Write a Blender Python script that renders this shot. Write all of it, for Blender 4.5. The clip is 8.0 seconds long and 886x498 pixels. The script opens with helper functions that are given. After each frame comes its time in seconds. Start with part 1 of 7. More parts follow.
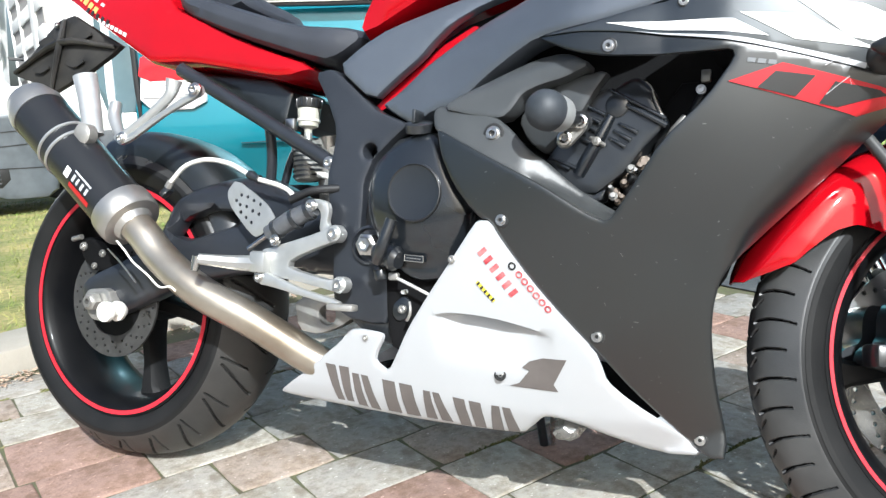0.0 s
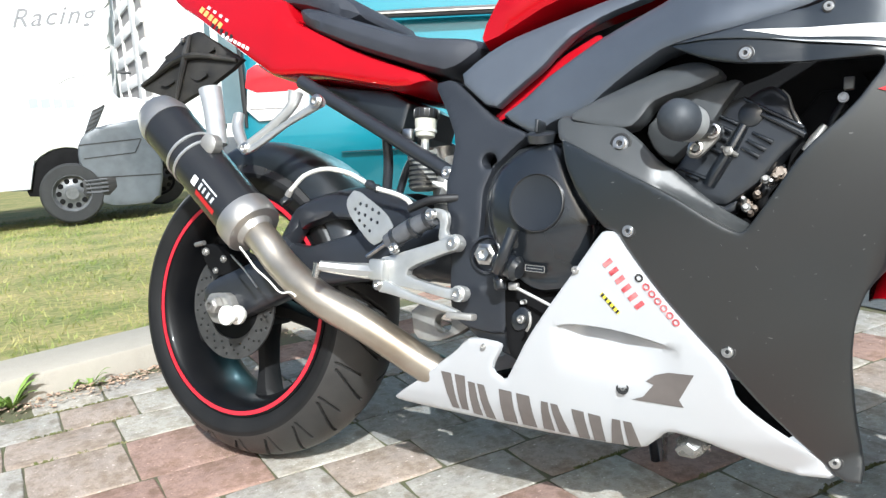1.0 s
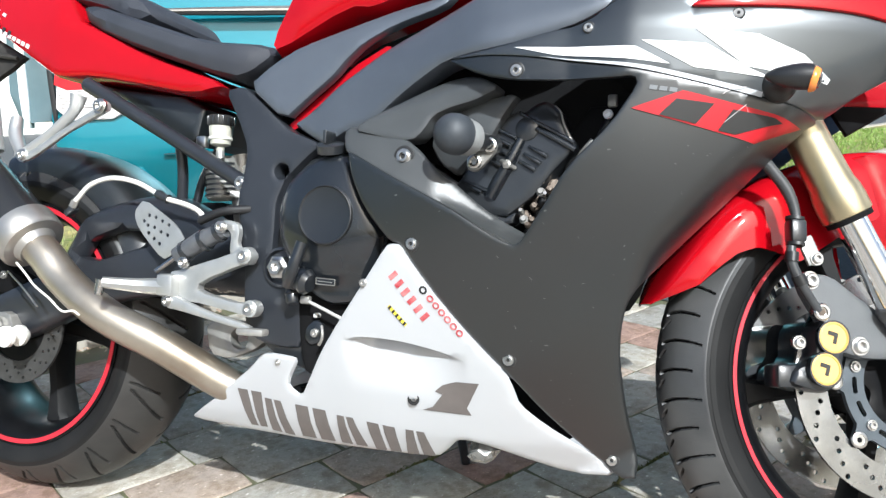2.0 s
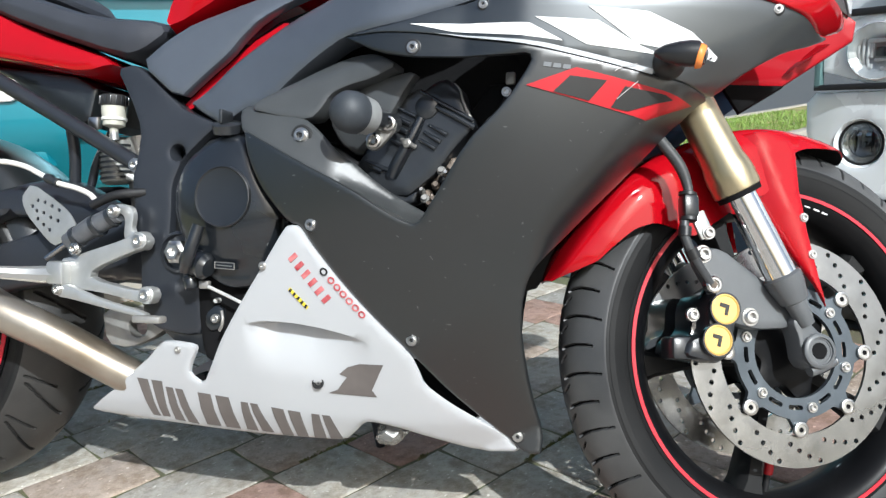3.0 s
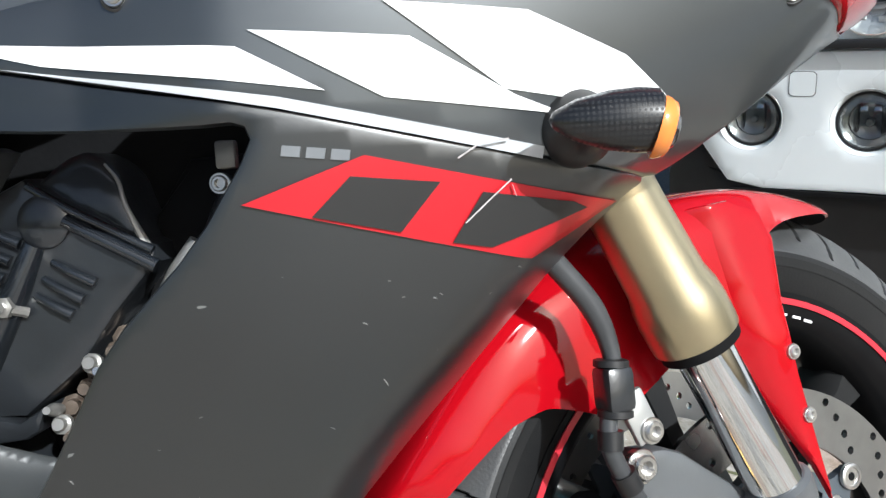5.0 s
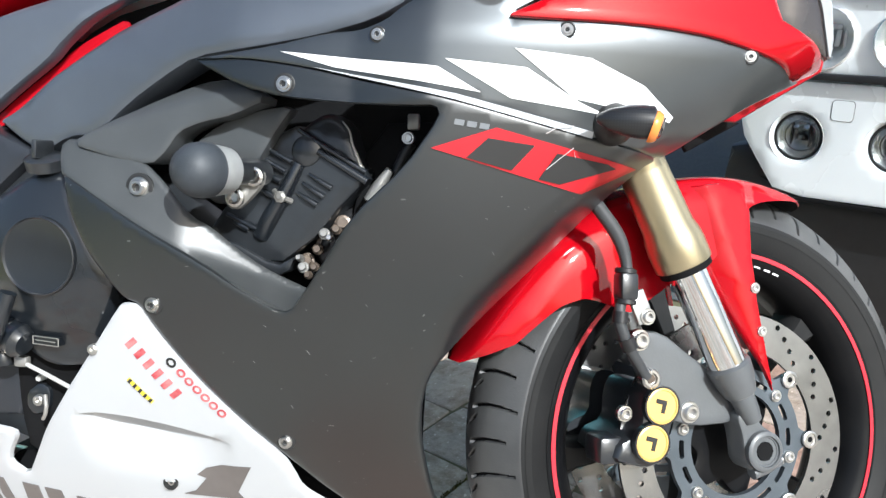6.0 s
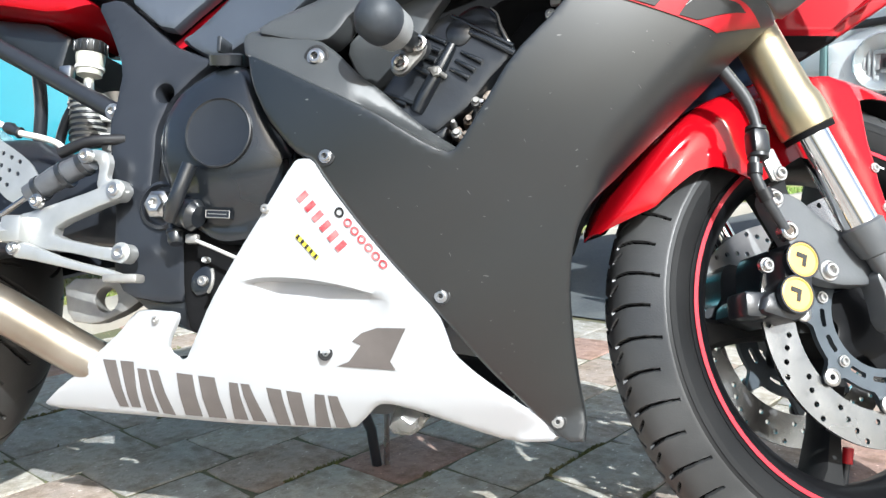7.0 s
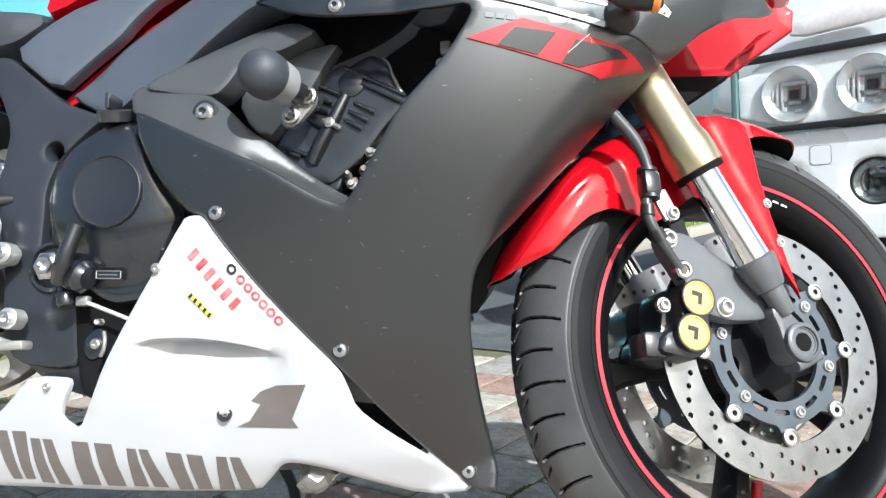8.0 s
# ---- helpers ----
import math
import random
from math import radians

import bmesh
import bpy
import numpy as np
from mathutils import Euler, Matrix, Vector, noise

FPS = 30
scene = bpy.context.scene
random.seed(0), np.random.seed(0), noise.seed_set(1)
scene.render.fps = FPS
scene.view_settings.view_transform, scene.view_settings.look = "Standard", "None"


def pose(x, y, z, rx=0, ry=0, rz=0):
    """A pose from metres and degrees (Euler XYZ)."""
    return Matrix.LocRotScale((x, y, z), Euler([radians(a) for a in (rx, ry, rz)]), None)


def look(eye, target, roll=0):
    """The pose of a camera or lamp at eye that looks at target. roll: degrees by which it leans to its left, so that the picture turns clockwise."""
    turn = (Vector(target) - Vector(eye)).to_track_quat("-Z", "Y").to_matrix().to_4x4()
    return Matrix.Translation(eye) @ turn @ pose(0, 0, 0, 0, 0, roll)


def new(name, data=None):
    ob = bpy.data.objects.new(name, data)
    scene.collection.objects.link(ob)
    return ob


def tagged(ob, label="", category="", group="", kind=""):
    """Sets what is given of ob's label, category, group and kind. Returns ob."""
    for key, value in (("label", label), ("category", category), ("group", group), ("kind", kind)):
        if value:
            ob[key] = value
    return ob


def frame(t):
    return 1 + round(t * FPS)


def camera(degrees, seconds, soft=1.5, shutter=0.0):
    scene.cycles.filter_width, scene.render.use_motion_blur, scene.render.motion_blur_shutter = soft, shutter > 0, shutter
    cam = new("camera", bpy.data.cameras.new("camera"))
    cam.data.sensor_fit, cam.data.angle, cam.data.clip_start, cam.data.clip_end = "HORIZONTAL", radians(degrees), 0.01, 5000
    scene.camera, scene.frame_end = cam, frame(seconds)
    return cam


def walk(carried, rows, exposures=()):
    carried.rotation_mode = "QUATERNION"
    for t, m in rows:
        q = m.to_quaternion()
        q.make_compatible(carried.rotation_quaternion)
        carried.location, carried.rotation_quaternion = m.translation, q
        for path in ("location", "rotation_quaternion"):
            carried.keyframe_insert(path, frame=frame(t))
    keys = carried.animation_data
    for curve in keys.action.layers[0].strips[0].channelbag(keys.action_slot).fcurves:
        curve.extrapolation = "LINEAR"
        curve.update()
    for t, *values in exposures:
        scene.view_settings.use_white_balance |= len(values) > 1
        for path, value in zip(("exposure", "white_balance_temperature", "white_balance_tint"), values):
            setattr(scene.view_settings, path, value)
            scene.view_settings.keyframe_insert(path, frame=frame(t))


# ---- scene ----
cam = camera(59.1, 8.0, soft=1.4)
PATH = [
    (0, (0.212, 0.085, 0.687), (0.023, 2.038, 0.295), -3.3),
    (0.5, (0.169, 0.077, 0.692), (-0.193, 2.011, 0.334), -3.5),
    (1, (0.154, 0.076, 0.693), (-0.236, 2.004, 0.334), -3.7),
    (1.5, (0.167, 0.084, 0.694), (-0.081, 2.031, 0.31), -2.7),
    (1.7, (0.203, 0.095, 0.705), (0.064, 2.054, 0.33), -2.6),
    (2.8, (0.284, 0.108, 0.701), (0.364, 2.063, 0.285), -2.9),
    (3, (0.289, 0.11, 0.695), (0.428, 2.059, 0.265), -2.7),
    (3.5, (0.359, 0.198, 0.78), (0.62, 2.074, 0.138), -2.5),
    (4, (0.434, 0.377, 0.886), (0.751, 2.225, 0.191), -5.6),
    (4.2, (0.435, 0.473, 0.857), (0.776, 2.331, 0.197), -5.7),
    (5.3, (0.455, 0.673, 0.765), (1.002, 2.491, 0.134), -3.9),
    (5.5, (0.418, 0.589, 0.77), (0.924, 2.397, 0.079), -3.8),
    (6, (0.349, 0.347, 0.82), (0.683, 2.211, 0.176), -0.0),
    (6.5, (0.232, 0.247, 0.623), (0.523, 2.182, 0.207), -2.4),
    (7, (0.203, 0.235, 0.51), (0.465, 2.205, 0.287), -1.7),
    (7.5, (0.235, 0.226, 0.508), (0.602, 2.19, 0.417), -2.8),
    (8, (0.266, 0.235, 0.525), (0.651, 2.192, 0.382), -3.6),
]
EXPOSURES = [(t, e, 5900, 5) for t, e in ((0.0, 0.62), (0.5, 0.6), (1.5, 0.57), (3.0, 0.24), (3.5, 0.06), (4.0, 0.15), (5.5, 0.38), (6.0, 0.58), (6.5, 0.76), (7.0, 0.82), (7.5, 0.76), (8.0, 0.7))]
walk(cam, [(t, look(eye, target, roll)) for t, eye, target, roll in PATH], EXPOSURES)

# ---- world, sun, exposure ----
SUN = Vector((0.2, -0.6, 0.52)).normalized()
world = bpy.data.worlds.new("sky")
scene.world = world
world.use_nodes = True
wn = world.node_tree
sky = wn.nodes.new("ShaderNodeTexSky")
sky.sky_type, sky.sun_disc = "NISHITA", False
sky.sun_elevation = math.asin(SUN.z)
sky.sun_rotation = math.atan2(SUN.x, SUN.y)
sky.dust_density, sky.ozone_density = 5.5, 1.0
wn.links.new(sky.outputs[0], wn.nodes["Background"].inputs[0])
wn.nodes["Background"].inputs[1].default_value = 0.1
sun_data = bpy.data.lights.new("sun", "SUN")
sun_data.energy, sun_data.angle, sun_data.color = 4.8, radians(0.6), (1.0, 0.98, 0.955)
new("sun", sun_data).matrix_world = look(SUN * 30, (0, 0, 0))


# ---- materials ----
def mat(name, color, rough=0.5, metal=0.0, vary=0.12, scale=30.0, bump=0.0, bscale=300.0, coat=0.0, spec=0.5, second=None, big=3.0, coat_rough=0.06):
    """A surface with two scales of change in colour and roughness and a fine relief."""
    m = bpy.data.materials.new(name)
    m.use_nodes = True
    nt = m.node_tree
    b = nt.nodes["Principled BSDF"]
    tex = nt.nodes.new("ShaderNodeTexCoord")
    n1, n2 = nt.nodes.new("ShaderNodeTexNoise"), nt.nodes.new("ShaderNodeTexNoise")
    n1.inputs["Scale"].default_value, n2.inputs["Scale"].default_value = scale, big
    n1.inputs["Detail"].default_value = n2.inputs["Detail"].default_value = 5
    add = nt.nodes.new("ShaderNodeMath")
    add.operation = "ADD"
    for n, k in ((n1, 0), (n2, 1)):
        nt.links.new(tex.outputs["Object"], n.inputs["Vector"])
        nt.links.new(n.outputs["Fac"], add.inputs[k])
    ramp = nt.nodes.new("ShaderNodeMapRange")
    ramp.inputs["From Min"].default_value, ramp.inputs["From Max"].default_value = 0.7, 1.3
    nt.links.new(add.outputs[0], ramp.inputs["Value"])
    mix = nt.nodes.new("ShaderNodeMix")
    mix.data_type = "RGBA"
    a = [c * (1 - vary) for c in color]
    z = second or [min(1, c * (1 + vary)) for c in color]
    mix.inputs[6].default_value, mix.inputs[7].default_value = (*a, 1), (*z, 1)
    nt.links.new(ramp.outputs[0], mix.inputs[0])
    nt.links.new(mix.outputs[2], b.inputs["Base Color"])
    rr = nt.nodes.new("ShaderNodeMapRange")
    rr.inputs["From Min"].default_value, rr.inputs["From Max"].default_value = 0.3, 0.7
    rr.inputs["To Min"].default_value, rr.inputs["To Max"].default_value = max(0.02, rough * 0.8), min(1, rough * 1.2)
    nt.links.new(n2.outputs["Fac"], rr.inputs["Value"])
    nt.links.new(rr.outputs[0], b.inputs["Roughness"])
    b.inputs["Metallic"].default_value, b.inputs["Coat Weight"].default_value = metal, coat
    b.inputs["Coat Roughness"].default_value, b.inputs["Specular IOR Level"].default_value = coat_rough, spec
    if bump:
        n3, bp = nt.nodes.new("ShaderNodeTexNoise"), nt.nodes.new("ShaderNodeBump")
        n3.inputs["Scale"].default_value, n3.inputs["Detail"].default_value = bscale, 4
        bp.inputs["Strength"].default_value, bp.inputs["Distance"].default_value = bump, 0.002
        nt.links.new(tex.outputs["Object"], n3.inputs["Vector"])
        nt.links.new(n3.outputs["Fac"], bp.inputs["Height"])
        nt.links.new(bp.outputs[0], b.inputs["Normal"])
    return m


def thin_glass(name):
    """A clear cover lens too thin to bend the light."""
    m = bpy.data.materials.new(name)
    m.use_nodes = True
    nt = m.node_tree
    clear, gloss, mix = nt.nodes.new("ShaderNodeBsdfTransparent"), nt.nodes.new("ShaderNodeBsdfGlossy"), nt.nodes.new("ShaderNodeMixShader")
    clear.inputs[0].default_value = (0.93, 0.95, 0.95, 1)
    gloss.inputs["Roughness"].default_value = 0.04
    mix.inputs[0].default_value = 0.1
    nt.links.new(clear.outputs[0], mix.inputs[1])
    nt.links.new(gloss.outputs[0], mix.inputs[2])
    nt.links.new(mix.outputs[0], nt.nodes["Material Output"].inputs[0])
    return m


def carbon_weave():
    m = mat("carbon_fibre", (0.014, 0.015, 0.018), 0.35, 0.1, 0.2, 60, coat=0.5, spec=0.4)
    nt = m.node_tree
    b, tex = nt.nodes["Principled BSDF"], nt.nodes.new("ShaderNodeTexCoord")
    w = nt.nodes.new("ShaderNodeTexWave")
    w.wave_type, w.bands_direction = "BANDS", "X"
    w.inputs["Scale"].default_value = 130
    mp = nt.nodes.new("ShaderNodeMapRange")
    mp.inputs["To Min"].default_value, mp.inputs["To Max"].default_value = 0.22, 0.7
    v, diff = nt.nodes.new("ShaderNodeTexWave"), nt.nodes.new("ShaderNodeMath")
    v.wave_type, v.bands_direction = "BANDS", "Z"
    v.inputs["Scale"].default_value = 130
    diff.operation = "MULTIPLY_ADD"
    for n in (w, v):
        nt.links.new(tex.outputs["Object"], n.inputs["Vector"])
    nt.links.new(w.outputs["Fac"], diff.inputs[0])
    nt.links.new(v.outputs["Fac"], diff.inputs[1])
    diff.inputs[2].default_value = 0.12
    nt.links.new(diff.outputs[0], mp.inputs["Value"])
    for l in [l for l in nt.links if l.to_socket == b.inputs["Roughness"]]:
        nt.links.remove(l)
    nt.links.new(mp.outputs[0], b.inputs["Roughness"])
    mix = nt.nodes.new("ShaderNodeMix")
    mix.data_type = "RGBA"
    mix.inputs[6].default_value, mix.inputs[7].default_value = (0.01, 0.0105, 0.012, 1), (0.024, 0.025, 0.027, 1)
    nt.links.new(diff.outputs[0], mix.inputs[0])
    nt.links.new(mix.outputs[2], b.inputs["Base Color"])
    return m


def chipped(m, scale=340.0, limit=0.835, color=(0.2, 0.2, 0.19)):
    """Adds small stone chips and scuffs."""
    nt = m.node_tree
    b = nt.nodes["Principled BSDF"]
    old = [l for l in nt.links if l.to_socket == b.inputs["Base Color"]][0].from_socket
    tex, mp, n = nt.nodes.new("ShaderNodeTexCoord"), nt.nodes.new("ShaderNodeMapping"), nt.nodes.new("ShaderNodeTexNoise")
    mp.inputs["Scale"].default_value = (0.45, 1, 1)
    n.inputs["Scale"].default_value, n.inputs["Detail"].default_value = scale, 0
    gt, mix = nt.nodes.new("ShaderNodeMath"), nt.nodes.new("ShaderNodeMix")
    gt.operation = "GREATER_THAN"
    gt.inputs[1].default_value = limit
    mix.data_type = "RGBA"
    mix.inputs[7].default_value = (*color, 1)
    nt.links.new(tex.outputs["Object"], mp.inputs[0])
    nt.links.new(mp.outputs[0], n.inputs["Vector"])
    nt.links.new(n.outputs["Fac"], gt.inputs[0])
    nt.links.new(gt.outputs[0], mix.inputs[0])
    nt.links.new(old, mix.inputs[6])
    nt.links.new(mix.outputs[2], b.inputs["Base Color"])
    return m


def paver_material():
    """Concrete pavers: each one grey, brown-grey or brick red by the object's or the island's own random number."""
    made = []
    for name, source in (("paver_near", "ShaderNodeObjectInfo"), ("paver_far", "ShaderNodeNewGeometry")):
        m = chipped(mat(name, (0.67, 0.635, 0.58), 0.88, 0, 0.5, 34, 1.0, 160, second=(0.5, 0.47, 0.42), big=11), 190, 0.79, (0.74, 0.72, 0.68))
        nt = m.node_tree
        b = nt.nodes["Principled BSDF"]
        old = [l for l in nt.links if l.to_socket == b.inputs["Base Color"]][0].from_socket
        tex, stain, soft, dirt = nt.nodes.new("ShaderNodeTexCoord"), nt.nodes.new("ShaderNodeTexNoise"), nt.nodes.new("ShaderNodeMapRange"), nt.nodes.new("ShaderNodeMix")
        stain.inputs["Scale"].default_value, stain.inputs["Detail"].default_value, stain.inputs["Roughness"].default_value = 21, 7, 0.72
        soft.inputs["From Min"].default_value, soft.inputs["From Max"].default_value = 0.44, 0.62
        dirt.data_type, dirt.blend_type = "RGBA", "MULTIPLY"
        dirt.inputs[7].default_value = (0.57, 0.54, 0.49, 1)
        nt.links.new(tex.outputs["Object"], stain.inputs["Vector"])
        nt.links.new(stain.outputs["Fac"], soft.inputs["Value"])
        nt.links.new(soft.outputs[0], dirt.inputs[0])
        nt.links.new(old, dirt.inputs[6])
        old = dirt.outputs[2]
        src, ramp, mul = nt.nodes.new(source), nt.nodes.new("ShaderNodeValToRGB"), nt.nodes.new("ShaderNodeMix")
        ramp.color_ramp.interpolation = "CONSTANT"
        cols = [(0.0, (1.0, 0.985, 0.95)), (0.26, (0.76, 0.77, 0.78)), (0.46, (0.8, 0.56, 0.5)), (0.6, (0.92, 0.91, 0.9)), (0.82, (0.88, 0.76, 0.7))]
        el = ramp.color_ramp.elements
        el[0].position, el[0].color = 0.0, (*cols[0][1], 1)
        el[1].position, el[1].color = cols[1][0], (*cols[1][1], 1)
        for p, c in cols[2:]:
            el.new(p).color = (*c, 1)
        mul.data_type, mul.blend_type = "RGBA", "MULTIPLY"
        mul.inputs[0].default_value = 1
        nt.links.new(src.outputs["Random" if source.endswith("Info") else "Random Per Island"], ramp.inputs[0])
        nt.links.new(old, mul.inputs[6])
        nt.links.new(ramp.outputs[0], mul.inputs[7])
        nt.links.new(mul.outputs[2], b.inputs["Base Color"])
        made.append(m)
    return made


RED = mat("red_paint", (0.35, 0.002, 0.007), 0.4, 0, 0.06, 8, coat=1.0, spec=0.0, coat_rough=0.05)
RED_DARK = mat("red_paint_inner", (0.34, 0.003, 0.01), 0.4, 0, 0.1, 8, coat=0.4, spec=0.1)
BLACK_MATT = chipped(mat("satin_black_plastic", (0.0074, 0.0096, 0.011), 0.36, 0, 0.14, 14, 0.02, 800, spec=1.0, coat=0.45, coat_rough=0.27), limit=0.868, color=(0.12, 0.125, 0.12))
GREY_PLASTIC = mat("dark_grey_moulded_plastic", (0.056, 0.06, 0.063), 0.42, 0, 0.15, 18, 0.06, 500, spec=0.6)
SLATE = mat("slate_metallic_paint", (0.116, 0.132, 0.159), 0.4, 0.5, 0.1, 14, 0.03, 900, coat=0.6)
SILVER_PAINT = mat("graphite_silver_paint", (0.125, 0.135, 0.143), 0.36, 0.85, 0.08, 9, coat=0.5)
WHITE = mat("pearl_white_paint", (0.46, 0.47, 0.485), 0.3, 0.0, 0.03, 6, coat=0.5)
RED_WORN = mat("faded_red_film", (0.52, 0.04, 0.06), 0.45, 0, 0.3, 120, second=(0.6, 0.2, 0.2), big=60)
BROWN_METAL = mat("tarnished_brass_fittings", (0.12, 0.093, 0.072), 0.4, 0.4, 0.35, 60, 0.2, 200)
WHITE_DECAL = mat("white_film", (0.86, 0.86, 0.86), 0.35, 0, 0.03, 20)
GREY_DECAL = mat("grey_brown_film", (0.13, 0.115, 0.108), 0.4, 0, 0.1, 40)
PALE_DECAL = mat("pale_grey_film", (0.5, 0.52, 0.54), 0.4, 0, 0.1, 40)
RED_DECAL = mat("red_film", (0.46, 0.008, 0.016), 0.4, 0, 0.06, 30)
YELLOW_DECAL = mat("yellow_film", (0.75, 0.62, 0.05), 0.4, 0, 0.06, 30)
BLACK_DECAL = mat("black_film", (0.02, 0.02, 0.02), 0.4, 0, 0.1, 30)
ENGINE = mat("black_engine_paint", (0.012, 0.0145, 0.018), 0.3, 0.1, 0.2, 22, 0.03, 350, coat=1.0, coat_rough=0.08)
ENGINE_MATT = mat("black_cast_metal", (0.022, 0.0245, 0.028), 0.36, 0.15, 0.25, 30, 0.12, 260, coat=0.8, coat_rough=0.15)
# Near-black for dark parts, and for fillers that stand in for shade.
DARK = mat("grimy_parts_and_shade", (0.006, 0.006, 0.0065), 0.8, 0, 0.4, 20, 0.2, 120, spec=0.12)
FRAME = mat("black_frame_paint", (0.025, 0.028, 0.0345), 0.36, 0.2, 0.15, 20, 0.06, 500, coat=0.3, coat_rough=0.2)
ALU = mat("brushed_aluminium", (0.5, 0.505, 0.495), 0.38, 0.7, 0.12, 40, 0.08, 260)
SATIN_STEEL = mat("satin_steel_caps", (0.5, 0.485, 0.46), 0.36, 0.85, 0.12, 30, 0.06, 300)
ALU_DIRTY = mat("weathered_aluminium", (0.34, 0.33, 0.31), 0.45, 0.6, 0.35, 24, 0.15, 200)
STEEL = mat("bolt_steel", (0.62, 0.61, 0.59), 0.3, 1, 0.2, 60)
CHROME = mat("hard_chrome", (0.85, 0.86, 0.87), 0.06, 1, 0.04, 60)
GOLD = mat("gold_anodised_alloy", (0.5, 0.43, 0.28), 0.3, 0.92, 0.12, 16, 0.04, 200)
GOLD_CAP = mat("gold_caliper_cap", (0.82, 0.52, 0.16), 0.35, 0.35, 0.1, 40)
TITAN = mat("heat_tinted_steel_pipe", (0.42, 0.35, 0.27), 0.33, 0.85, 0.2, 10, 0.05, 300, second=(0.62, 0.58, 0.51), big=6)
CARBON = carbon_weave()
RUBBER = mat("tyre_rubber", (0.022, 0.022, 0.023), 0.44, 0, 0.35, 14, 0.12, 420, spec=0.5, second=(0.042, 0.0405, 0.038))
RUBBER_HOSE = mat("black_rubber_hose", (0.014, 0.014, 0.015), 0.45, 0, 0.2, 40)
RIM = mat("black_wheel_paint", (0.005, 0.0055, 0.007), 0.4, 0.0, 0.4, 18, 0.05, 200, second=(0.008, 0.008, 0.0085), spec=0.1, coat=0.1, coat_rough=0.08)
SPOKE = mat("dusty_black_spoke", (0.006, 0.0065, 0.008), 0.6, 0, 0.4, 18, 0.1, 200, second=(0.016, 0.016, 0.016), spec=0.22)
DUSTY_RUBBER = mat("worn_tread_rubber", (0.03, 0.031, 0.033), 0.42, 0, 0.35, 14, 0.12, 420, spec=0.7, second=(0.07, 0.07, 0.069))
SIDEWALL = mat("tyre_sidewall_rubber", (0.009, 0.0095, 0.0102), 0.5, 0, 0.3, 14, 0.08, 420, spec=0.22, second=(0.015, 0.015, 0.015))
# Near-black rubber: the shade inside the tread grooves, put into the colour.
GROOVE_SHADE = mat("groove_shade_rubber", (0.004, 0.004, 0.0045), 0.8, 0, 0.3, 14, spec=0.1)
STRIPE = mat("red_rim_tape", (0.5, 0.02, 0.035), 0.35, 0, 0.08, 20)
DISC = mat("ground_disc_steel", (0.36, 0.36, 0.355), 0.27, 0.95, 0.12, 50, 0.05, 300)
SEAT = mat("grained_seat_vinyl", (0.033, 0.036, 0.045), 0.45, 0, 0.15, 30, 0.25, 900)
BRAID = mat("white_hose_sleeve", (0.72, 0.7, 0.65), 0.45, 0, 0.1, 90)
NYLON = mat("white_nylon", (0.8, 0.79, 0.74), 0.5, 0, 0.08, 30)
AMBER = mat("amber_lens", (0.8, 0.25, 0.05), 0.15, 0, 0.1, 60, coat=0.5)
SMOKED = mat("smoked_lens", (0.035, 0.03, 0.03), 0.06, 0, 0.2, 60, coat=1)
PAVER_NEAR, PAVER_FAR = paver_material()
SAND = mat("joint_sand_with_moss", (0.17, 0.14, 0.1), 0.95, 0, 0.4, 60, 0.6, 200, second=(0.11, 0.12, 0.055), big=7)
# Blue-grey tarmac; on the road sheet its tone stands for shaded pavers.
TARMAC_AND_SHADE = mat("tarmac_and_shaded_paving", (0.075, 0.082, 0.09), 0.85, 0, 0.35, 80, 0.5, 300, second=(0.11, 0.118, 0.115), big=6)
KERB = mat("concrete_kerb", (0.47, 0.43, 0.36), 0.9, 0, 0.3, 34, 0.7, 120, second=(0.36, 0.33, 0.28), big=5)
SOIL = mat("lawn_soil", (0.15, 0.24, 0.03), 0.95, 0, 0.5, 30, 0.9, 90, second=(0.38, 0.31, 0.14), big=2.2)
GRASS = mat("grass_blades", (0.2, 0.33, 0.04), 0.6, 0, 0.4, 9, second=(0.42, 0.37, 0.14), big=2.2)
LEAF = mat("weed_leaf", (0.2, 0.31, 0.06), 0.5, 0, 0.25, 30)
TEAL = mat("teal_car_paint", (0.015, 0.2, 0.26), 0.22, 0.2, 0.06, 5, coat=0.8)
CAR_BLACK = mat("black_car_trim", (0.015, 0.015, 0.016), 0.45, 0, 0.2, 30)
CAR_SILVER = mat("silver_car_paint", (0.88, 0.92, 0.93), 0.28, 0.1, 0.04, 4, coat=0.5)
CAR_WHITE = mat("white_van_paint", (0.85, 0.85, 0.84), 0.35, 0, 0.03, 3, coat=0.4)
CAR_GREY = mat("grey_bumper_plastic", (0.04, 0.044, 0.05), 0.45, 0, 0.12, 12, 0.1, 200)
PLASTER = mat("pale_building_render", (0.85, 0.84, 0.8), 0.9, 0, 0.06, 2)
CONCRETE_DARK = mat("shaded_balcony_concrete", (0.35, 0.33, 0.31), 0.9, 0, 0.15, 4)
LAMP_RED = mat("red_lamp_plastic", (0.6, 0.02, 0.03), 0.15, 0, 0.1, 60, coat=0.6)
LAMP_WHITE = mat("clear_ribbed_lamp_plastic", (0.75, 0.72, 0.72), 0.2, 0, 0.1, 90, coat=0.6)
MIRROR = mat("lamp_reflector", (0.8, 0.8, 0.81), 0.22, 1, 0.05, 40)
GLASS = thin_glass("clear_lens_glass")
DARK_GLASS = mat("tinted_window_glass", (0.02, 0.025, 0.03), 0.05, 0, 0.1, 3, coat=1)


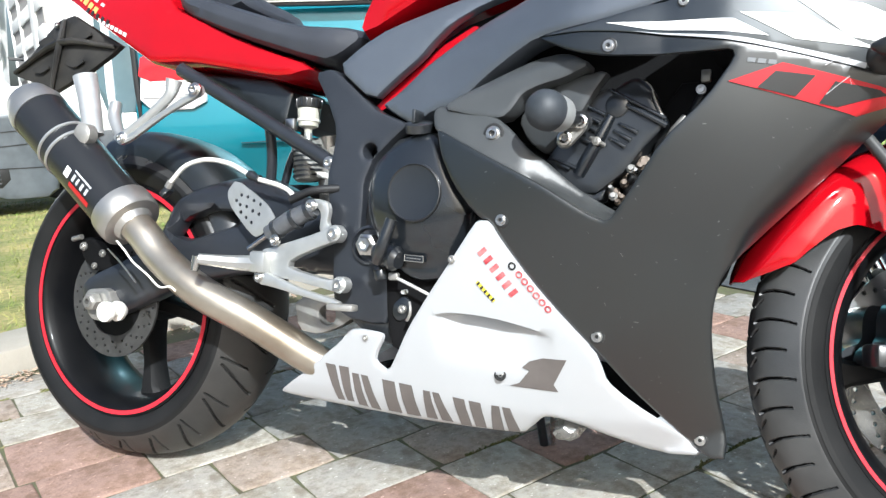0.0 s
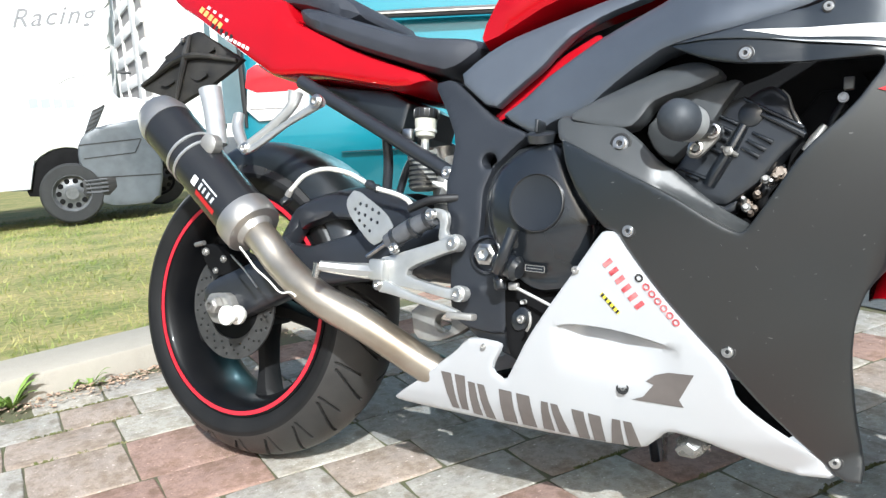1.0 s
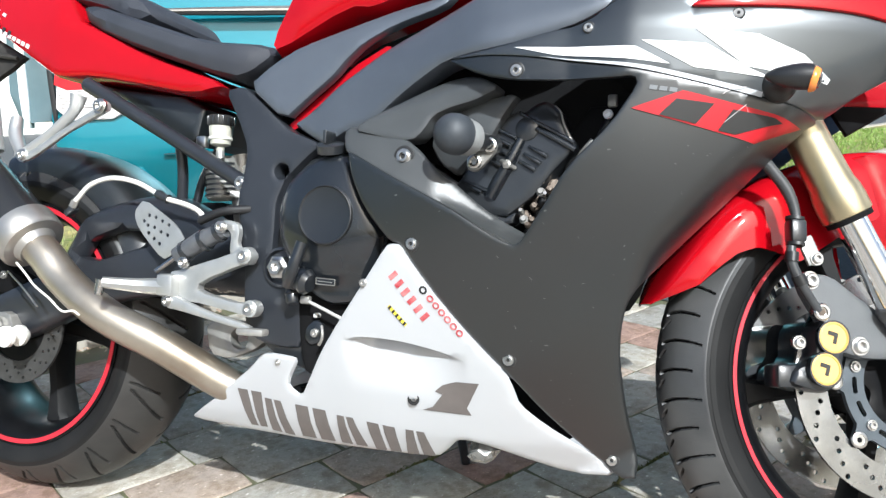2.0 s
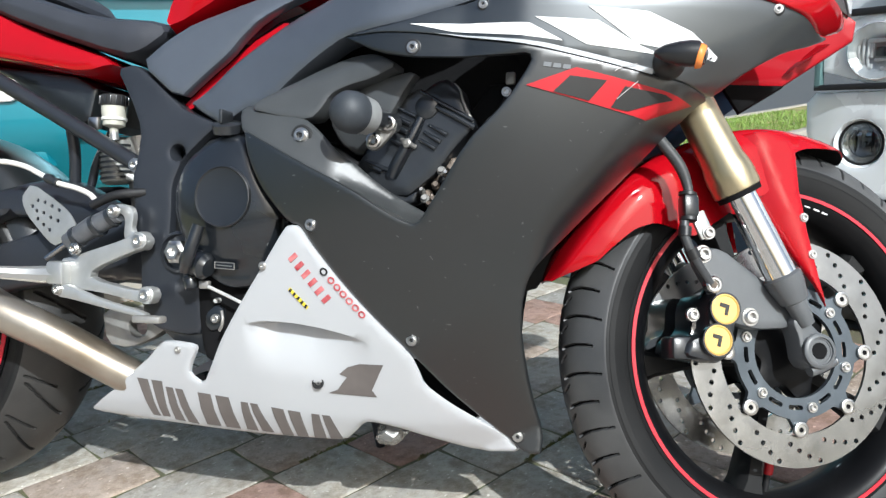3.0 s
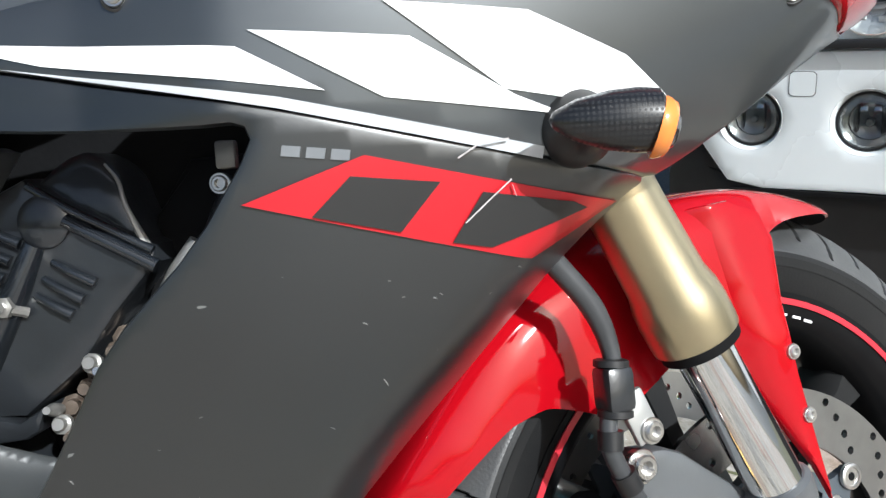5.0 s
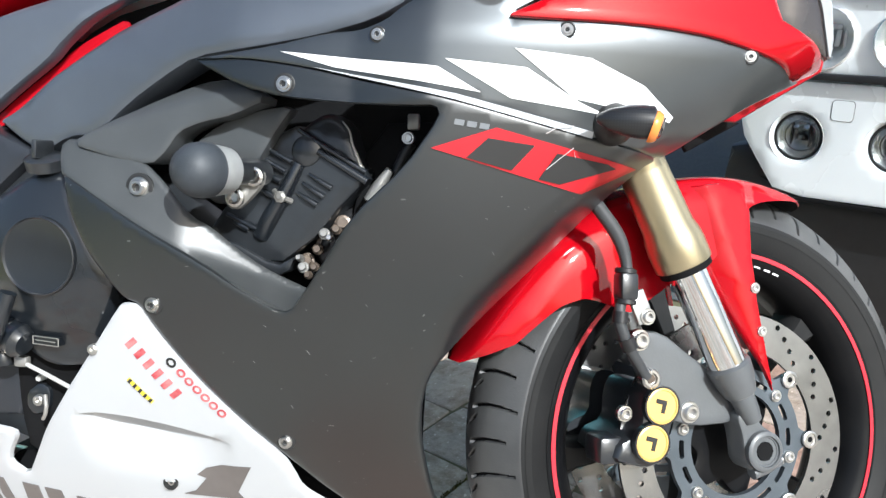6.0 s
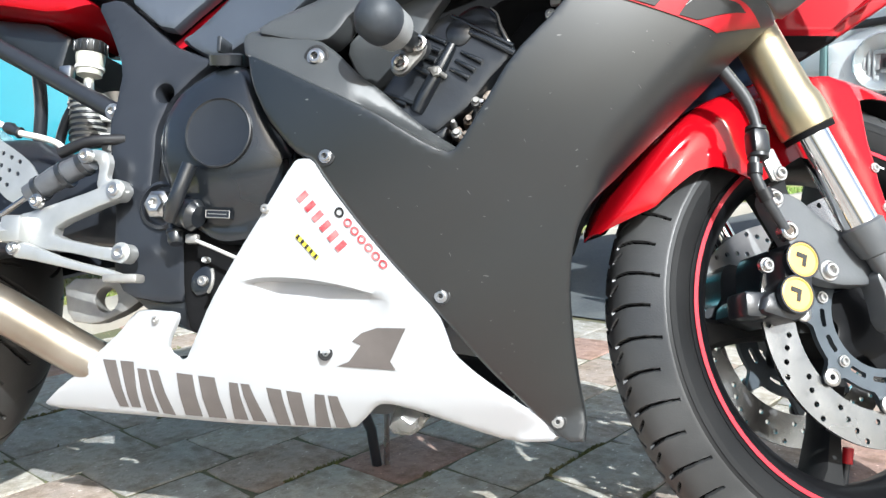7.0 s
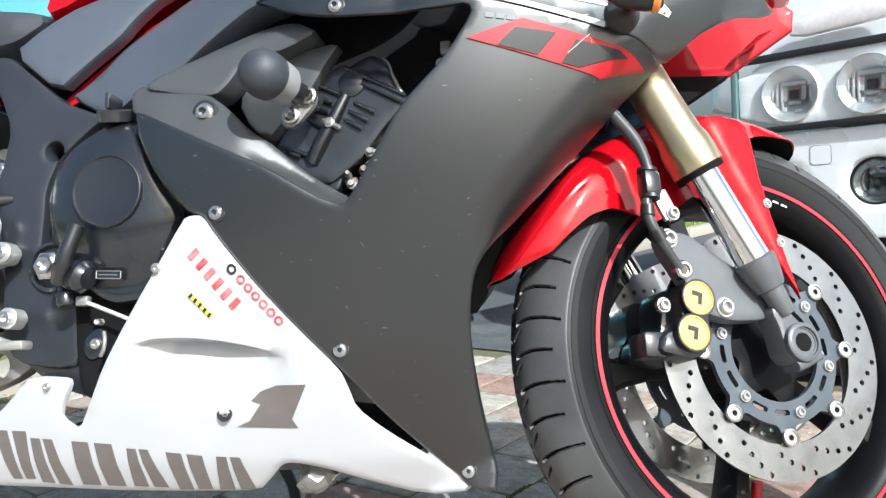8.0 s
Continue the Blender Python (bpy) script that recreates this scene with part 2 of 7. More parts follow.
# ---- mesh helpers ----
def mesh_of(bm, name, material, smooth=40):
    me = bpy.data.meshes.new(name)
    bmesh.ops.recalc_face_normals(bm, faces=bm.faces)
    for f in bm.faces:
        f.smooth = True
    bm.to_mesh(me)
    bm.free()
    me.set_sharp_from_angle(angle=radians(smooth))
    me.materials.append(material)
    return me


def part(name, bm, material, parent, label="", smooth=40):
    smooth = 24 if "bolt" in name else smooth
    ob = new(name, mesh_of(bm, name, material, smooth))
    ob.parent = parent
    return tagged(ob, label)


def thing(name, label, category, m=None, group="", kind=""):
    ob = new(name)
    ob.empty_display_size = 0.1
    ob.matrix_world = m or Matrix()
    return tagged(ob, label, category, group, kind)


def chaikin(pts, times=2, closed=True, keep=0.25):
    for _ in range(times):
        res = []
        n = len(pts)
        for i in range(n if closed else n - 1):
            a, b = pts[i], pts[(i + 1) % n]
            res.append(tuple(p + (q - p) * keep for p, q in zip(a, b)))
            res.append(tuple(p + (q - p) * (1 - keep) for p, q in zip(a, b)))
        pts = res if closed else [pts[0], *res, pts[-1]]
    return pts


def resample(loop, step):
    res = []
    for i, a in enumerate(loop):
        b = loop[(i + 1) % len(loop)]
        k = max(1, int(math.dist(a, b) / step))
        res += [(a[0] + (b[0] - a[0]) * j / k, a[1] + (b[1] - a[1]) * j / k) for j in range(k)]
    return res


def inside(p, loop):
    c, (x, y) = False, p
    for i, (x1, y1) in enumerate(loop):
        x2, y2 = loop[i - 1]
        if (y1 > y) != (y2 > y) and x < (x2 - x1) * (y - y1) / (y2 - y1) + x1:
            c = not c
    return c


def ring(cx, cz, r, n=16, start=0.0, squash=1.0):
    return [(cx + r * math.cos(start + 2 * math.pi * i / n), cz + r * squash * math.sin(start + 2 * math.pi * i / n)) for i in range(n)]


def panel(loop, surf, thick=0.004, step=0.014, edge=0.004, holes=(), soften=1, flip=False, crease=()):
    """A shell over the outline in the side plane (x, z): its outer skin lies at y = surf(x, z), rounded in towards the rim. flip: on the other flank."""
    from mathutils.geometry import delaunay_2d_cdt
    f = surf if callable(surf) else (lambda x, z: surf)
    fine = min(step, max(1.2 * edge, 0.004)) if 0.0015 < edge and step <= 0.02 else step
    loop = resample(chaikin(loop, soften, True, 0.2) if soften else loop, fine)
    loops = [loop, *holes]
    verts, edges = [], []
    for lp in loops:
        o = len(verts)
        verts += [Vector(p) for p in lp]
        edges += [(o + i, o + (i + 1) % len(lp)) for i in range(len(lp))]
    rim = np.array([tuple(v) for v in verts])
    xs, zs = [p[0] for p in loop], [p[1] for p in loop]
    if edge > 0.0015:
        for q, lp in enumerate(loops):
            area = sum(p[0] * r[1] - r[0] * p[1] for p, r in zip(lp, lp[1:] + lp[:1]))
            for i, p in enumerate(lp):
                a, b = lp[i - 1], lp[(i + 1) % len(lp)]
                n = Vector((-(b[1] - a[1]), b[0] - a[0])).normalized() * (1 if (area > 0) == (q == 0) else -1)
                for d in (0.3 * edge, edge):
                    c = (p[0] + n.x * d, p[1] + n.y * d)
                    if inside(c, loop) and not any(inside(c, h) for h in holes) and np.min(np.hypot(rim[:, 0] - c[0], rim[:, 1] - c[1])) > d * 0.9:
                        verts.append(Vector(c))
    crease = [p for p in crease if inside(p, loop) and np.min(np.hypot(rim[:, 0] - p[0], rim[:, 1] - p[1])) > edge * 1.1]
    verts += [Vector(p) for p in crease]
    for i in range(int((max(xs) - min(xs)) / step) + 1):
        for j in range(int((max(zs) - min(zs)) / step) + 1):
            p = (min(xs) + (i + 0.5 * (j % 2)) * step, min(zs) + j * step)
            if inside(p, loop) and not any(inside(p, h) for h in holes) and np.min(np.hypot(rim[:, 0] - p[0], rim[:, 1] - p[1])) > max(step * 0.55, edge * 1.25):
                if not any(abs(c[0] - p[0]) < 0.005 and abs(c[1] - p[1]) < 0.005 for c in crease):
                    verts.append(Vector(p))
    vs, _, faces, *_ = delaunay_2d_cdt(verts, edges, [], 1, 1e-5)
    tris = []
    for t in faces:
        c = sum((vs[i] for i in t), Vector((0, 0))) / len(t)
        if inside(c, loop) and not any(inside(c, h) for h in holes):
            tris.append(t)
    bm = bmesh.new()
    front, back = [], []
    s = -1 if flip else 1
    for v in vs:
        d = float(np.min(np.hypot(rim[:, 0] - v.x, rim[:, 1] - v.y)))
        y = f(v.x, v.y)
        k = max(0.0, 1 - d / edge) if edge > 0 else 0
        front.append(bm.verts.new((v.x, s * (y + edge * (1 - math.sqrt(max(0, 1 - k * k)))), v.y)))
        back.append(bm.verts.new((v.x, s * (y + max(thick, edge + 0.001)), v.y)))
    count = {}
    for t in tris:
        try:
            bm.faces.new([front[i] for i in t])
            bm.faces.new([back[i] for i in reversed(t)])
        except ValueError:
            continue
        for i, a in enumerate(t):
            e = (a, t[(i + 1) % len(t)])
            count[e] = 1
    for a, b in count:
        if (b, a) not in count:
            bm.faces.new((front[a], back[a], back[b], front[b]))
    loose = [v for v in bm.verts if not v.link_faces]
    bmesh.ops.delete(bm, geom=loose, context="VERTS")
    return bm


def spline(pts, n=8):
    """Points on a smooth curve through pts."""
    p = [Vector(q) for q in pts]
    p = [2 * p[0] - p[1], *p, 2 * p[-1] - p[-2]]
    res = []
    for i in range(1, len(p) - 2):
        for j in range(n):
            t = j / n
            res.append(0.5 * ((2 * p[i]) + (p[i + 1] - p[i - 1]) * t + (2 * p[i - 1] - 5 * p[i] + 4 * p[i + 1] - p[i + 2]) * t * t + (3 * p[i] - p[i - 1] - 3 * p[i + 1] + p[i + 2]) * t ** 3))
    return [*res, p[-2]]


def tube(pts, radius, sides=14, n=6, bm=None, smooth=True, squash=1.0):
    """A round bar along a smooth path; radius: one number, or one for each given point."""
    path = spline(pts, n) if smooth and len(pts) > 2 else [Vector(p) for p in pts]
    rad = [radius] * len(pts) if isinstance(radius, (int, float)) else list(radius)
    bm = bm or bmesh.new()
    rings, up = [], None
    for i, p in enumerate(path):
        d = (path[min(i + 1, len(path) - 1)] - path[max(i - 1, 0)]).normalized()
        up = up - up.dot(d) * d if up else d.orthogonal()
        up.normalize()
        side = d.cross(up)
        u = i / (len(path) - 1) * (len(rad) - 1)
        k = min(int(u), len(rad) - 2) if len(rad) > 1 else 0
        r = rad[k] + (rad[min(k + 1, len(rad) - 1)] - rad[k]) * (u - k)
        rings.append([bm.verts.new(p + r * (math.cos(a) * up + squash * math.sin(a) * side)) for a in (2 * math.pi * j / sides for j in range(sides))])
    for a, b in zip(rings, rings[1:]):
        for j in range(sides):
            bm.faces.new((a[j], a[(j + 1) % sides], b[(j + 1) % sides], b[j]))
    bm.faces.new(rings[0][::-1])
    bm.faces.new(rings[-1])
    return bm


def lathe(profile, at, axis, n=48, bm=None, closed=False):
    """profile: (along, radius) pairs turned about the axis through at."""
    bm = bm or bmesh.new()
    q = Vector((0, 0, 1)).rotation_difference(Vector(axis)).to_matrix()
    at = Vector(at)
    rings = []
    for h, r in profile:
        rings.append([bm.verts.new(at + q @ Vector((r * math.cos(2 * math.pi * j / n), r * math.sin(2 * math.pi * j / n), h))) for j in range(n)])
    pairs = list(zip(rings, rings[1:])) + ([(rings[-1], rings[0])] if closed else [])
    for a, b in pairs:
        for j in range(n):
            bm.faces.new((a[j], a[(j + 1) % n], b[(j + 1) % n], b[j]))
    if not closed:
        for r, (h, rad) in ((rings[0][::-1], profile[0]), (rings[-1], profile[-1])):
            if rad > 1e-4:
                bm.faces.new(r)
    bmesh.ops.remove_doubles(bm, verts=bm.verts, dist=1e-6)
    return bm


def block(size, at=(0, 0, 0), bevel=0.004, m=None, bm=None):
    """A box with its middle at at and rounded edges."""
    b = bmesh.new()
    bmesh.ops.create_cube(b, size=1.0)
    bmesh.ops.scale(b, vec=size, verts=b.verts)
    if bevel:
        bmesh.ops.bevel(b, geom=b.edges[:], offset=min(bevel, min(size) * 0.45), segments=2, affect="EDGES", profile=0.5)
    bmesh.ops.transform(b, matrix=Matrix.Translation(at) @ (m or Matrix()), verts=b.verts)
    if bm is None:
        return b
    return join(bm, b)


def join(bm, other):
    me = bpy.data.meshes.new("join")
    other.to_mesh(me)
    other.free()
    bm.from_mesh(me)
    bpy.data.meshes.remove(me)
    return bm


def hex_bolt(at, r=0.011, out=0.008, axis=(0, -1, 0)):
    """A socket screw with a domed head and a hexagonal hole."""
    out = min(out, r * 0.62)
    bm = lathe([(-0.004, r * 1.05), (0.001, r * 1.05), (0.0016, r), (0.0016, r * 0.8), (out * 0.8, r * 0.78), (out, r * 0.66), (out, r * 0.44), (out * 0.2, r * 0.42), (out * 0.2, 0)], at, axis, 18)
    return bm


# ---- the motorcycle: x to its front, y to its left, z up; it leans on its side stand ----
bike = thing("motorcycle", "red, black and white sport motorcycle leaning on its side stand", "motorcycle", pose(-0.5537, 1.5039, 0.0069, -13, 0, -20))
HEAD = Vector((1.517, 0.0, 0))
STEER = Matrix.Translation(HEAD + Vector((0.0049, 0.0325, 0.0033))) @ Matrix.Rotation(radians(4.124), 4, Vector((3.18, 0.18, 2.62)).normalized()) @ Matrix.Rotation(radians(26), 4, Vector((-math.sin(radians(24)), 0, math.cos(radians(24))))) @ Matrix.Translation(Vector((-0.008, 0.03, -0.003)) - HEAD)
RA, FA = Vector((0, 0, 0.312)), Vector((1.431, 0, 0.306))


def side(x, z):
    """The flank of the fairing: how far out it bulges at that place."""
    x, z = x - 1, z - 0.5
    y = -0.2407 + 0.0973 * x - 0.2617 * z + 0.6503 * x * x - 0.651 * x * z + 0.7762 * z * z + 0.3194 * x ** 3 - 0.1303 * x * z * z + 0.1147 * z ** 3
    return min(y, -0.055) + turn_in(x + 1, z + 0.5) + 0.018 * arm(x + 1, z + 0.5)


def arm(x, z):
    """1 on the arm above the intake, 0 below and ahead of it."""
    return min(1.0, max(0.0, (z - 0.645) / 0.035)) * min(1.0, max(0.0, (1.11 - x) / 0.07))


def drawn(loop):
    """An outline over the arm, moved back as far as the arm lies further in."""
    return [(x - 0.009 * arm(x, z), z) for x, z in loop]


def turn_in(x, z):
    """The leading edge of the fairing turns in towards the fork."""
    if x < 1.1:
        return 0.0
    e = 0.482 + (x - 1.172) if x < 1.32 else 0.63 + 0.6 * (x - 1.32)
    k = 1.41 - 0.24 * min(1.0, max(0.0, (x - 1.27) / 0.05))
    deep = float(np.interp(x, [1.12, 1.2, 1.26, 1.29, 1.312, 1.332, 1.35, 1.366, 1.39, 1.447, 1.5], [0.02, 0.06, 0.086, 0.08, 0.062, 0.042, 0.026, 0.018, 0.022, 0.056, 0.06]))
    ramp = min(1.0, max(0.0, (x - 1.105) / 0.045))
    return deep * ramp * ramp * (3 - 2 * ramp) * max(0.0, 1 - max(0.0, (z - e) / k) / 0.036) ** 2


def out(d, f=side):
    return lambda x, z: f(x, z) - d


def steered(bm):
    bmesh.ops.transform(bm, matrix=STEER, verts=bm.verts)
    return bm


def bolts(parent, places, f=side, r=0.0085, material=STEEL):
    for x, z in places:
        part("bolt", hex_bolt((x, f(x, z) - 0.001, z), r), material, parent, "silver socket bolt")
        # Black ring and socket disc: the shade of the bolt's recess, as colour.
        part("recess_ring", lathe([(-0.002, r * 1.45), (0.0006, r * 1.45), (0.0012, r * 1.25), (0.0008, r)], (x, f(x, z), z), (0, -1, 0), 20), BLACK_DECAL, parent)
        part("socket", lathe([(0, r * 0.4), (0.0006, r * 0.38), (0.0006, 0)], (x, f(x, z) - 0.001 - min(0.008, r * 0.62) * 0.3, z), (0, -1, 0), 6), BLACK_DECAL, parent)


# fairing
MAIN_TOP = [(0.886, 0.711), (0.938, 0.712), (0.983, 0.707), (1.02, 0.701), (1.07, 0.69), (1.136, 0.678), (1.201, 0.662), (1.298, 0.64)]
main_loop = drawn([*[(0.738, 0.596), (0.829, 0.549), (0.895, 0.517), (0.944, 0.486), (0.964, 0.476), (0.976, 0.473), (0.984, 0.478), (1.01, 0.516), (1.043, 0.569)], *[(1.092, 0.617), (1.122, 0.662), (1.119, 0.671), (1.097, 0.67), (1.033, 0.672), (0.981, 0.676), (0.937, 0.686), (0.886, 0.71)], *MAIN_TOP,
             *[(1.319, 0.6355), (1.321, 0.631), (1.312, 0.626), (1.295, 0.61), (1.274, 0.591), (1.228, 0.541), (1.172, 0.482), (1.123, 0.428)], *[(1.108, 0.403), (1.1, 0.37), (1.097, 0.329), (1.102, 0.253), (1.116, 0.157), (1.088, 0.154)],
             *[(1.048, 0.192), (0.995, 0.251), (0.961, 0.295), (0.916, 0.346), (0.876, 0.394), (0.837, 0.446), (0.822, 0.47), (0.806, 0.474), (0.79, 0.49), (0.765, 0.52), (0.745, 0.558), (0.736, 0.593)]])
fairing = part("side_fairing", panel(main_loop, side, 0.005, 0.0075, 0.004), BLACK_MATT, bike, "satin black side fairing with light scratches")
part("side_fairing", panel([(x - 0.05 * max(0.0, min(1.0, (x - 1.0) / 0.06, (0.56 - z) / 0.1)), z) for x, z in main_loop], side, 0.005, 0.03, 0.006, flip=True), BLACK_MATT, bike, "satin black side fairing")
part("corner_backing", panel([(1.26, 0.652), (1.3, 0.65), (1.335, 0.655), (1.336, 0.643), (1.314, 0.631), (1.296, 0.615), (1.27, 0.592)], lambda x, z: side(x, z) + 0.0055, 0.003, 0.007, 0.001, soften=0), BLACK_MATT, fairing)
bolts(fairing, [(0.839, 0.471), (0.958, 0.323), (1.078, 0.179), (0.9745, 0.688)], r=0.0072)
lip_low = [(0.738, 0.596), (0.829, 0.549), (0.895, 0.517), (0.944, 0.486), (0.964, 0.476), (0.976, 0.473), (0.984, 0.478), (1.01, 0.516), (1.043, 0.569)]
lip_loop = [*[(0.721, 0.624), (0.731, 0.633), (0.772, 0.624), (0.819, 0.611), (0.844, 0.592), (0.876, 0.559), (0.892, 0.55), (0.915, 0.529), (0.94, 0.509), (0.964, 0.495), (0.98, 0.486)], (0.98, 0.468), *[(x - 0.0035, z - 0.007) for x, z in lip_low[4::-1]]]


def lip(x, z):
    """The intake's lip slopes inwards above the fold."""
    fold = 0.596 - (x - 0.738) * 0.52
    d = max(0, z - fold)
    t = min(1, d / 0.009)
    run = max(0.0, x - 0.858)
    return side(x, z) + 0.0035 + 0.4 * d + 0.46 * (run * run / 0.04 if run < 0.02 else run - 0.01) * t * t * (3 - 2 * t)


LIP_FOLD = [(0.74 + 0.005 * i, 0.596 - 0.0026 * i - 0.001 + d) for i in range(48) for d in (0, 0.0055)]
part("intake_lip", panel(lip_loop, lip, 0.004, 0.003, 0.0015, crease=LIP_FOLD), mat("paler_satin_black", (0.036, 0.039, 0.04), 0.5, 0, 0.25, 20, 0.03, 700, spec=0.95, coat=0.1, coat_rough=0.35), fairing, "satin black lip of the intake, paler than the fairing", 60)
bolts(fairing, [(0.821, 0.586)], lip, 0.01)
upper_loop = drawn([*[(0.886, 0.712), (0.967, 0.723), (1.022, 0.735), (1.053, 0.738), (1.074, 0.747), (1.084, 0.757), (1.112, 0.776), (1.127, 0.787), (1.181, 0.786), (1.234, 0.786)], *[(1.174, 0.75), (1.207, 0.75), (1.263, 0.752), (1.31, 0.751), (1.359, 0.748), (1.4, 0.74), (1.427, 0.732), (1.457, 0.719), (1.475, 0.722), (1.444, 0.706), (1.413, 0.691), (1.389, 0.676), (1.361, 0.658), (1.339, 0.642), (1.325, 0.634)], *MAIN_TOP[::-1]])


def upper_y(x, z):
    return side(x, z) + 0.25 * max(0, z - 0.735)


upper_part = part("upper_fairing", panel(upper_loop, upper_y, 0.005, 0.011, 0.0025), SILVER_PAINT, bike, "glossy graphite upper fairing with white stripes")
part("upper_fairing", panel(upper_loop, upper_y, 0.005, 0.03, 0.004, flip=True), SILVER_PAINT, bike, "glossy graphite upper fairing")
bolts(upper_part, [(1.063, 0.733), (1.23, 0.741), (1.399, 0.731), (1.126, 0.782)], upper_y, 0.0052)
nose_loop = [*[(1.174, 0.75), (1.208, 0.767), (1.236, 0.781), (1.282, 0.811), (1.313, 0.834), (1.419, 0.839), (1.424, 0.771), (1.454, 0.759), (1.49, 0.741), (1.493, 0.733), (1.459, 0.717)], (1.43, 0.728), (1.402, 0.736), (1.36, 0.7445), (1.31, 0.7485), (1.263, 0.7495), (1.207, 0.749)]


def nose_y(x, z):
    return side(x, z) + 0.25 * max(0, z - 0.735) - 0.006


part("nose_cowl", panel(nose_loop, nose_y, 0.006, 0.014, 0.004), RED, bike, "glossy red nose cowl")
part("nose_cowl", panel(nose_loop, nose_y, 0.005, 0.03, 0.004, flip=True), RED, bike, "glossy red nose cowl")
part("lower_cowl", panel([(1.29, 0.698), (1.3, 0.74), (1.36, 0.78), (1.455, 0.8), (1.515, 0.795), (1.534, 0.776), (1.53, 0.749), (1.48, 0.716), (1.435, 0.686), (1.36, 0.69)], 0.08, 0.01, 0.02, 0.004, soften=0), RED_DARK, bike, "red panel on the inside of the nose")
part("nose_bracket", panel([(1.35, 0.69), (1.436, 0.684), (1.376, 0.647)], 0.06, 0.02, 0.02, 0.002, soften=0), DARK, bike)
lens = part("headlight", panel([(1.42, 0.845), (1.424, 0.777), (1.451, 0.765), (1.477, 0.753), (1.493, 0.742), (1.49, 0.773), (1.481, 0.805), (1.468, 0.845)], lambda x, z: -0.089 + 0.5 * max(0, x - 1.45), 0.012, 0.014, 0.002, soften=0), SMOKED, bike, "dark headlight glass with a pale edge")
part("lens_edge", panel([(1.462, 0.845), (1.471, 0.82), (1.482, 0.79), (1.493, 0.745), (1.4965, 0.744), (1.498, 0.762), (1.494, 0.794), (1.48, 0.845)], lambda x, z: -0.092 + 0.5 * max(0, x - 1.45), 0.012, 0.014, 0.003, soften=0), mat("clear_lens_edge", (0.3, 0.31, 0.32), 0.15, 0, 0.2, 30, coat=0.8), lens, "pale clear lens edge")
part("windscreen", panel([(1.2, 0.84), (1.419, 0.845), (1.40, 0.9), (1.33, 0.95), (1.22, 1.0), (1.16, 0.95)], lambda x, z: -0.13 + 0.5 * max(0, z - 0.84), 0.004, 0.03, 0.002), SMOKED, bike, "dark tinted windscreen")
# Dark block that fills the shaded inside of the nose.
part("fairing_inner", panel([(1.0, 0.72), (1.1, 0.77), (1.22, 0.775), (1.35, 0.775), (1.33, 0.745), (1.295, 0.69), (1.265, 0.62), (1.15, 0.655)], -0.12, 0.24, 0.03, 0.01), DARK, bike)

# scuffs along the leading edge and round the intake's corner
SCUFF = mat("scuffed_grey_plastic", (0.16, 0.16, 0.155), 0.6, 0, 0.4, 200)
rs = random.Random(21)
for k in range(22):
    if k % 2:
        x = rs.uniform(1.13, 1.32)
        z = 0.5 + (x - 1.15) * 0.82 + rs.gauss(0.02, 0.02)
    else:
        x, z = rs.gauss(0.99, 0.03), rs.gauss(0.46, 0.03)
    if not inside((x, z), main_loop) or turn_in(x, z) > 0.004:
        continue
    a, l, w = rs.gauss(-0.6, 0.5), rs.uniform(0.0008, 0.003), rs.uniform(0.0002, 0.0005)
    d, e = Vector((math.cos(a), math.sin(a))) * l, Vector((-math.sin(a), math.cos(a))) * w
    c = Vector((x, z))
    part("scuff", panel([tuple(c - d - e * 0.4), tuple(c + d - e), tuple(c + d * 1.1), tuple(c + e), tuple(c - d * 0.7 + e)], out(0.0006), 0.0006, 0.01, 0, soften=0), SCUFF, fairing)

# film on the fairing: stripes, badge, bars
GREY_BAR = mat("silver_grey_film", (0.16, 0.17, 0.18), 0.4, 0, 0.1, 60)
for loop in ([(0.978, 0.718), (1.12, 0.705), (1.158, 0.684), (1.031, 0.704)],
             [(1.126, 0.712), (1.197, 0.707), (1.245, 0.679), (1.27, 0.669), (1.184, 0.68)],
             [(1.186, 0.723), (1.252, 0.718), (1.301, 0.697), (1.33, 0.671), (1.327, 0.666), (1.307, 0.671), (1.24, 0.682)]):
    part("stripe", panel(drawn(loop), out(0.0012, upper_y), 0.001, 0.012, 0, soften=0), WHITE_DECAL, upper_part, "white stripe")
part("pinstripe", panel(drawn([(1.01, 0.704), (1.137, 0.682), (1.258, 0.654), (1.257, 0.648), (1.136, 0.677)]), out(0.0012, upper_y), 0.001, 0.012, 0, soften=0), PALE_DECAL, upper_part, "pale grey pinstripe")
part("badge", panel([(1.116, 0.634), (1.173, 0.654), (1.303, 0.622), (1.25, 0.597)], out(0.0018), 0.001, 0.0045, 0, soften=0), RED_DECAL, fairing, "red slanted badge")
for shape in ([(1.147, 0.6265), (1.166, 0.6445), (1.207, 0.6395), (1.187, 0.6165)], [(1.211, 0.6095), (1.227, 0.6335), (1.273, 0.6255), (1.281, 0.6215), (1.23, 0.6055)]):
    part("badge_shape", panel(shape, out(0.003), 0.001, 0.0045, 0, soften=0), BLACK_DECAL, fairing, "black shape on the red badge")
yb = [(1.135, 0.661), (1.168, 0.654), (1.165, 0.652), (1.141, 0.657)]
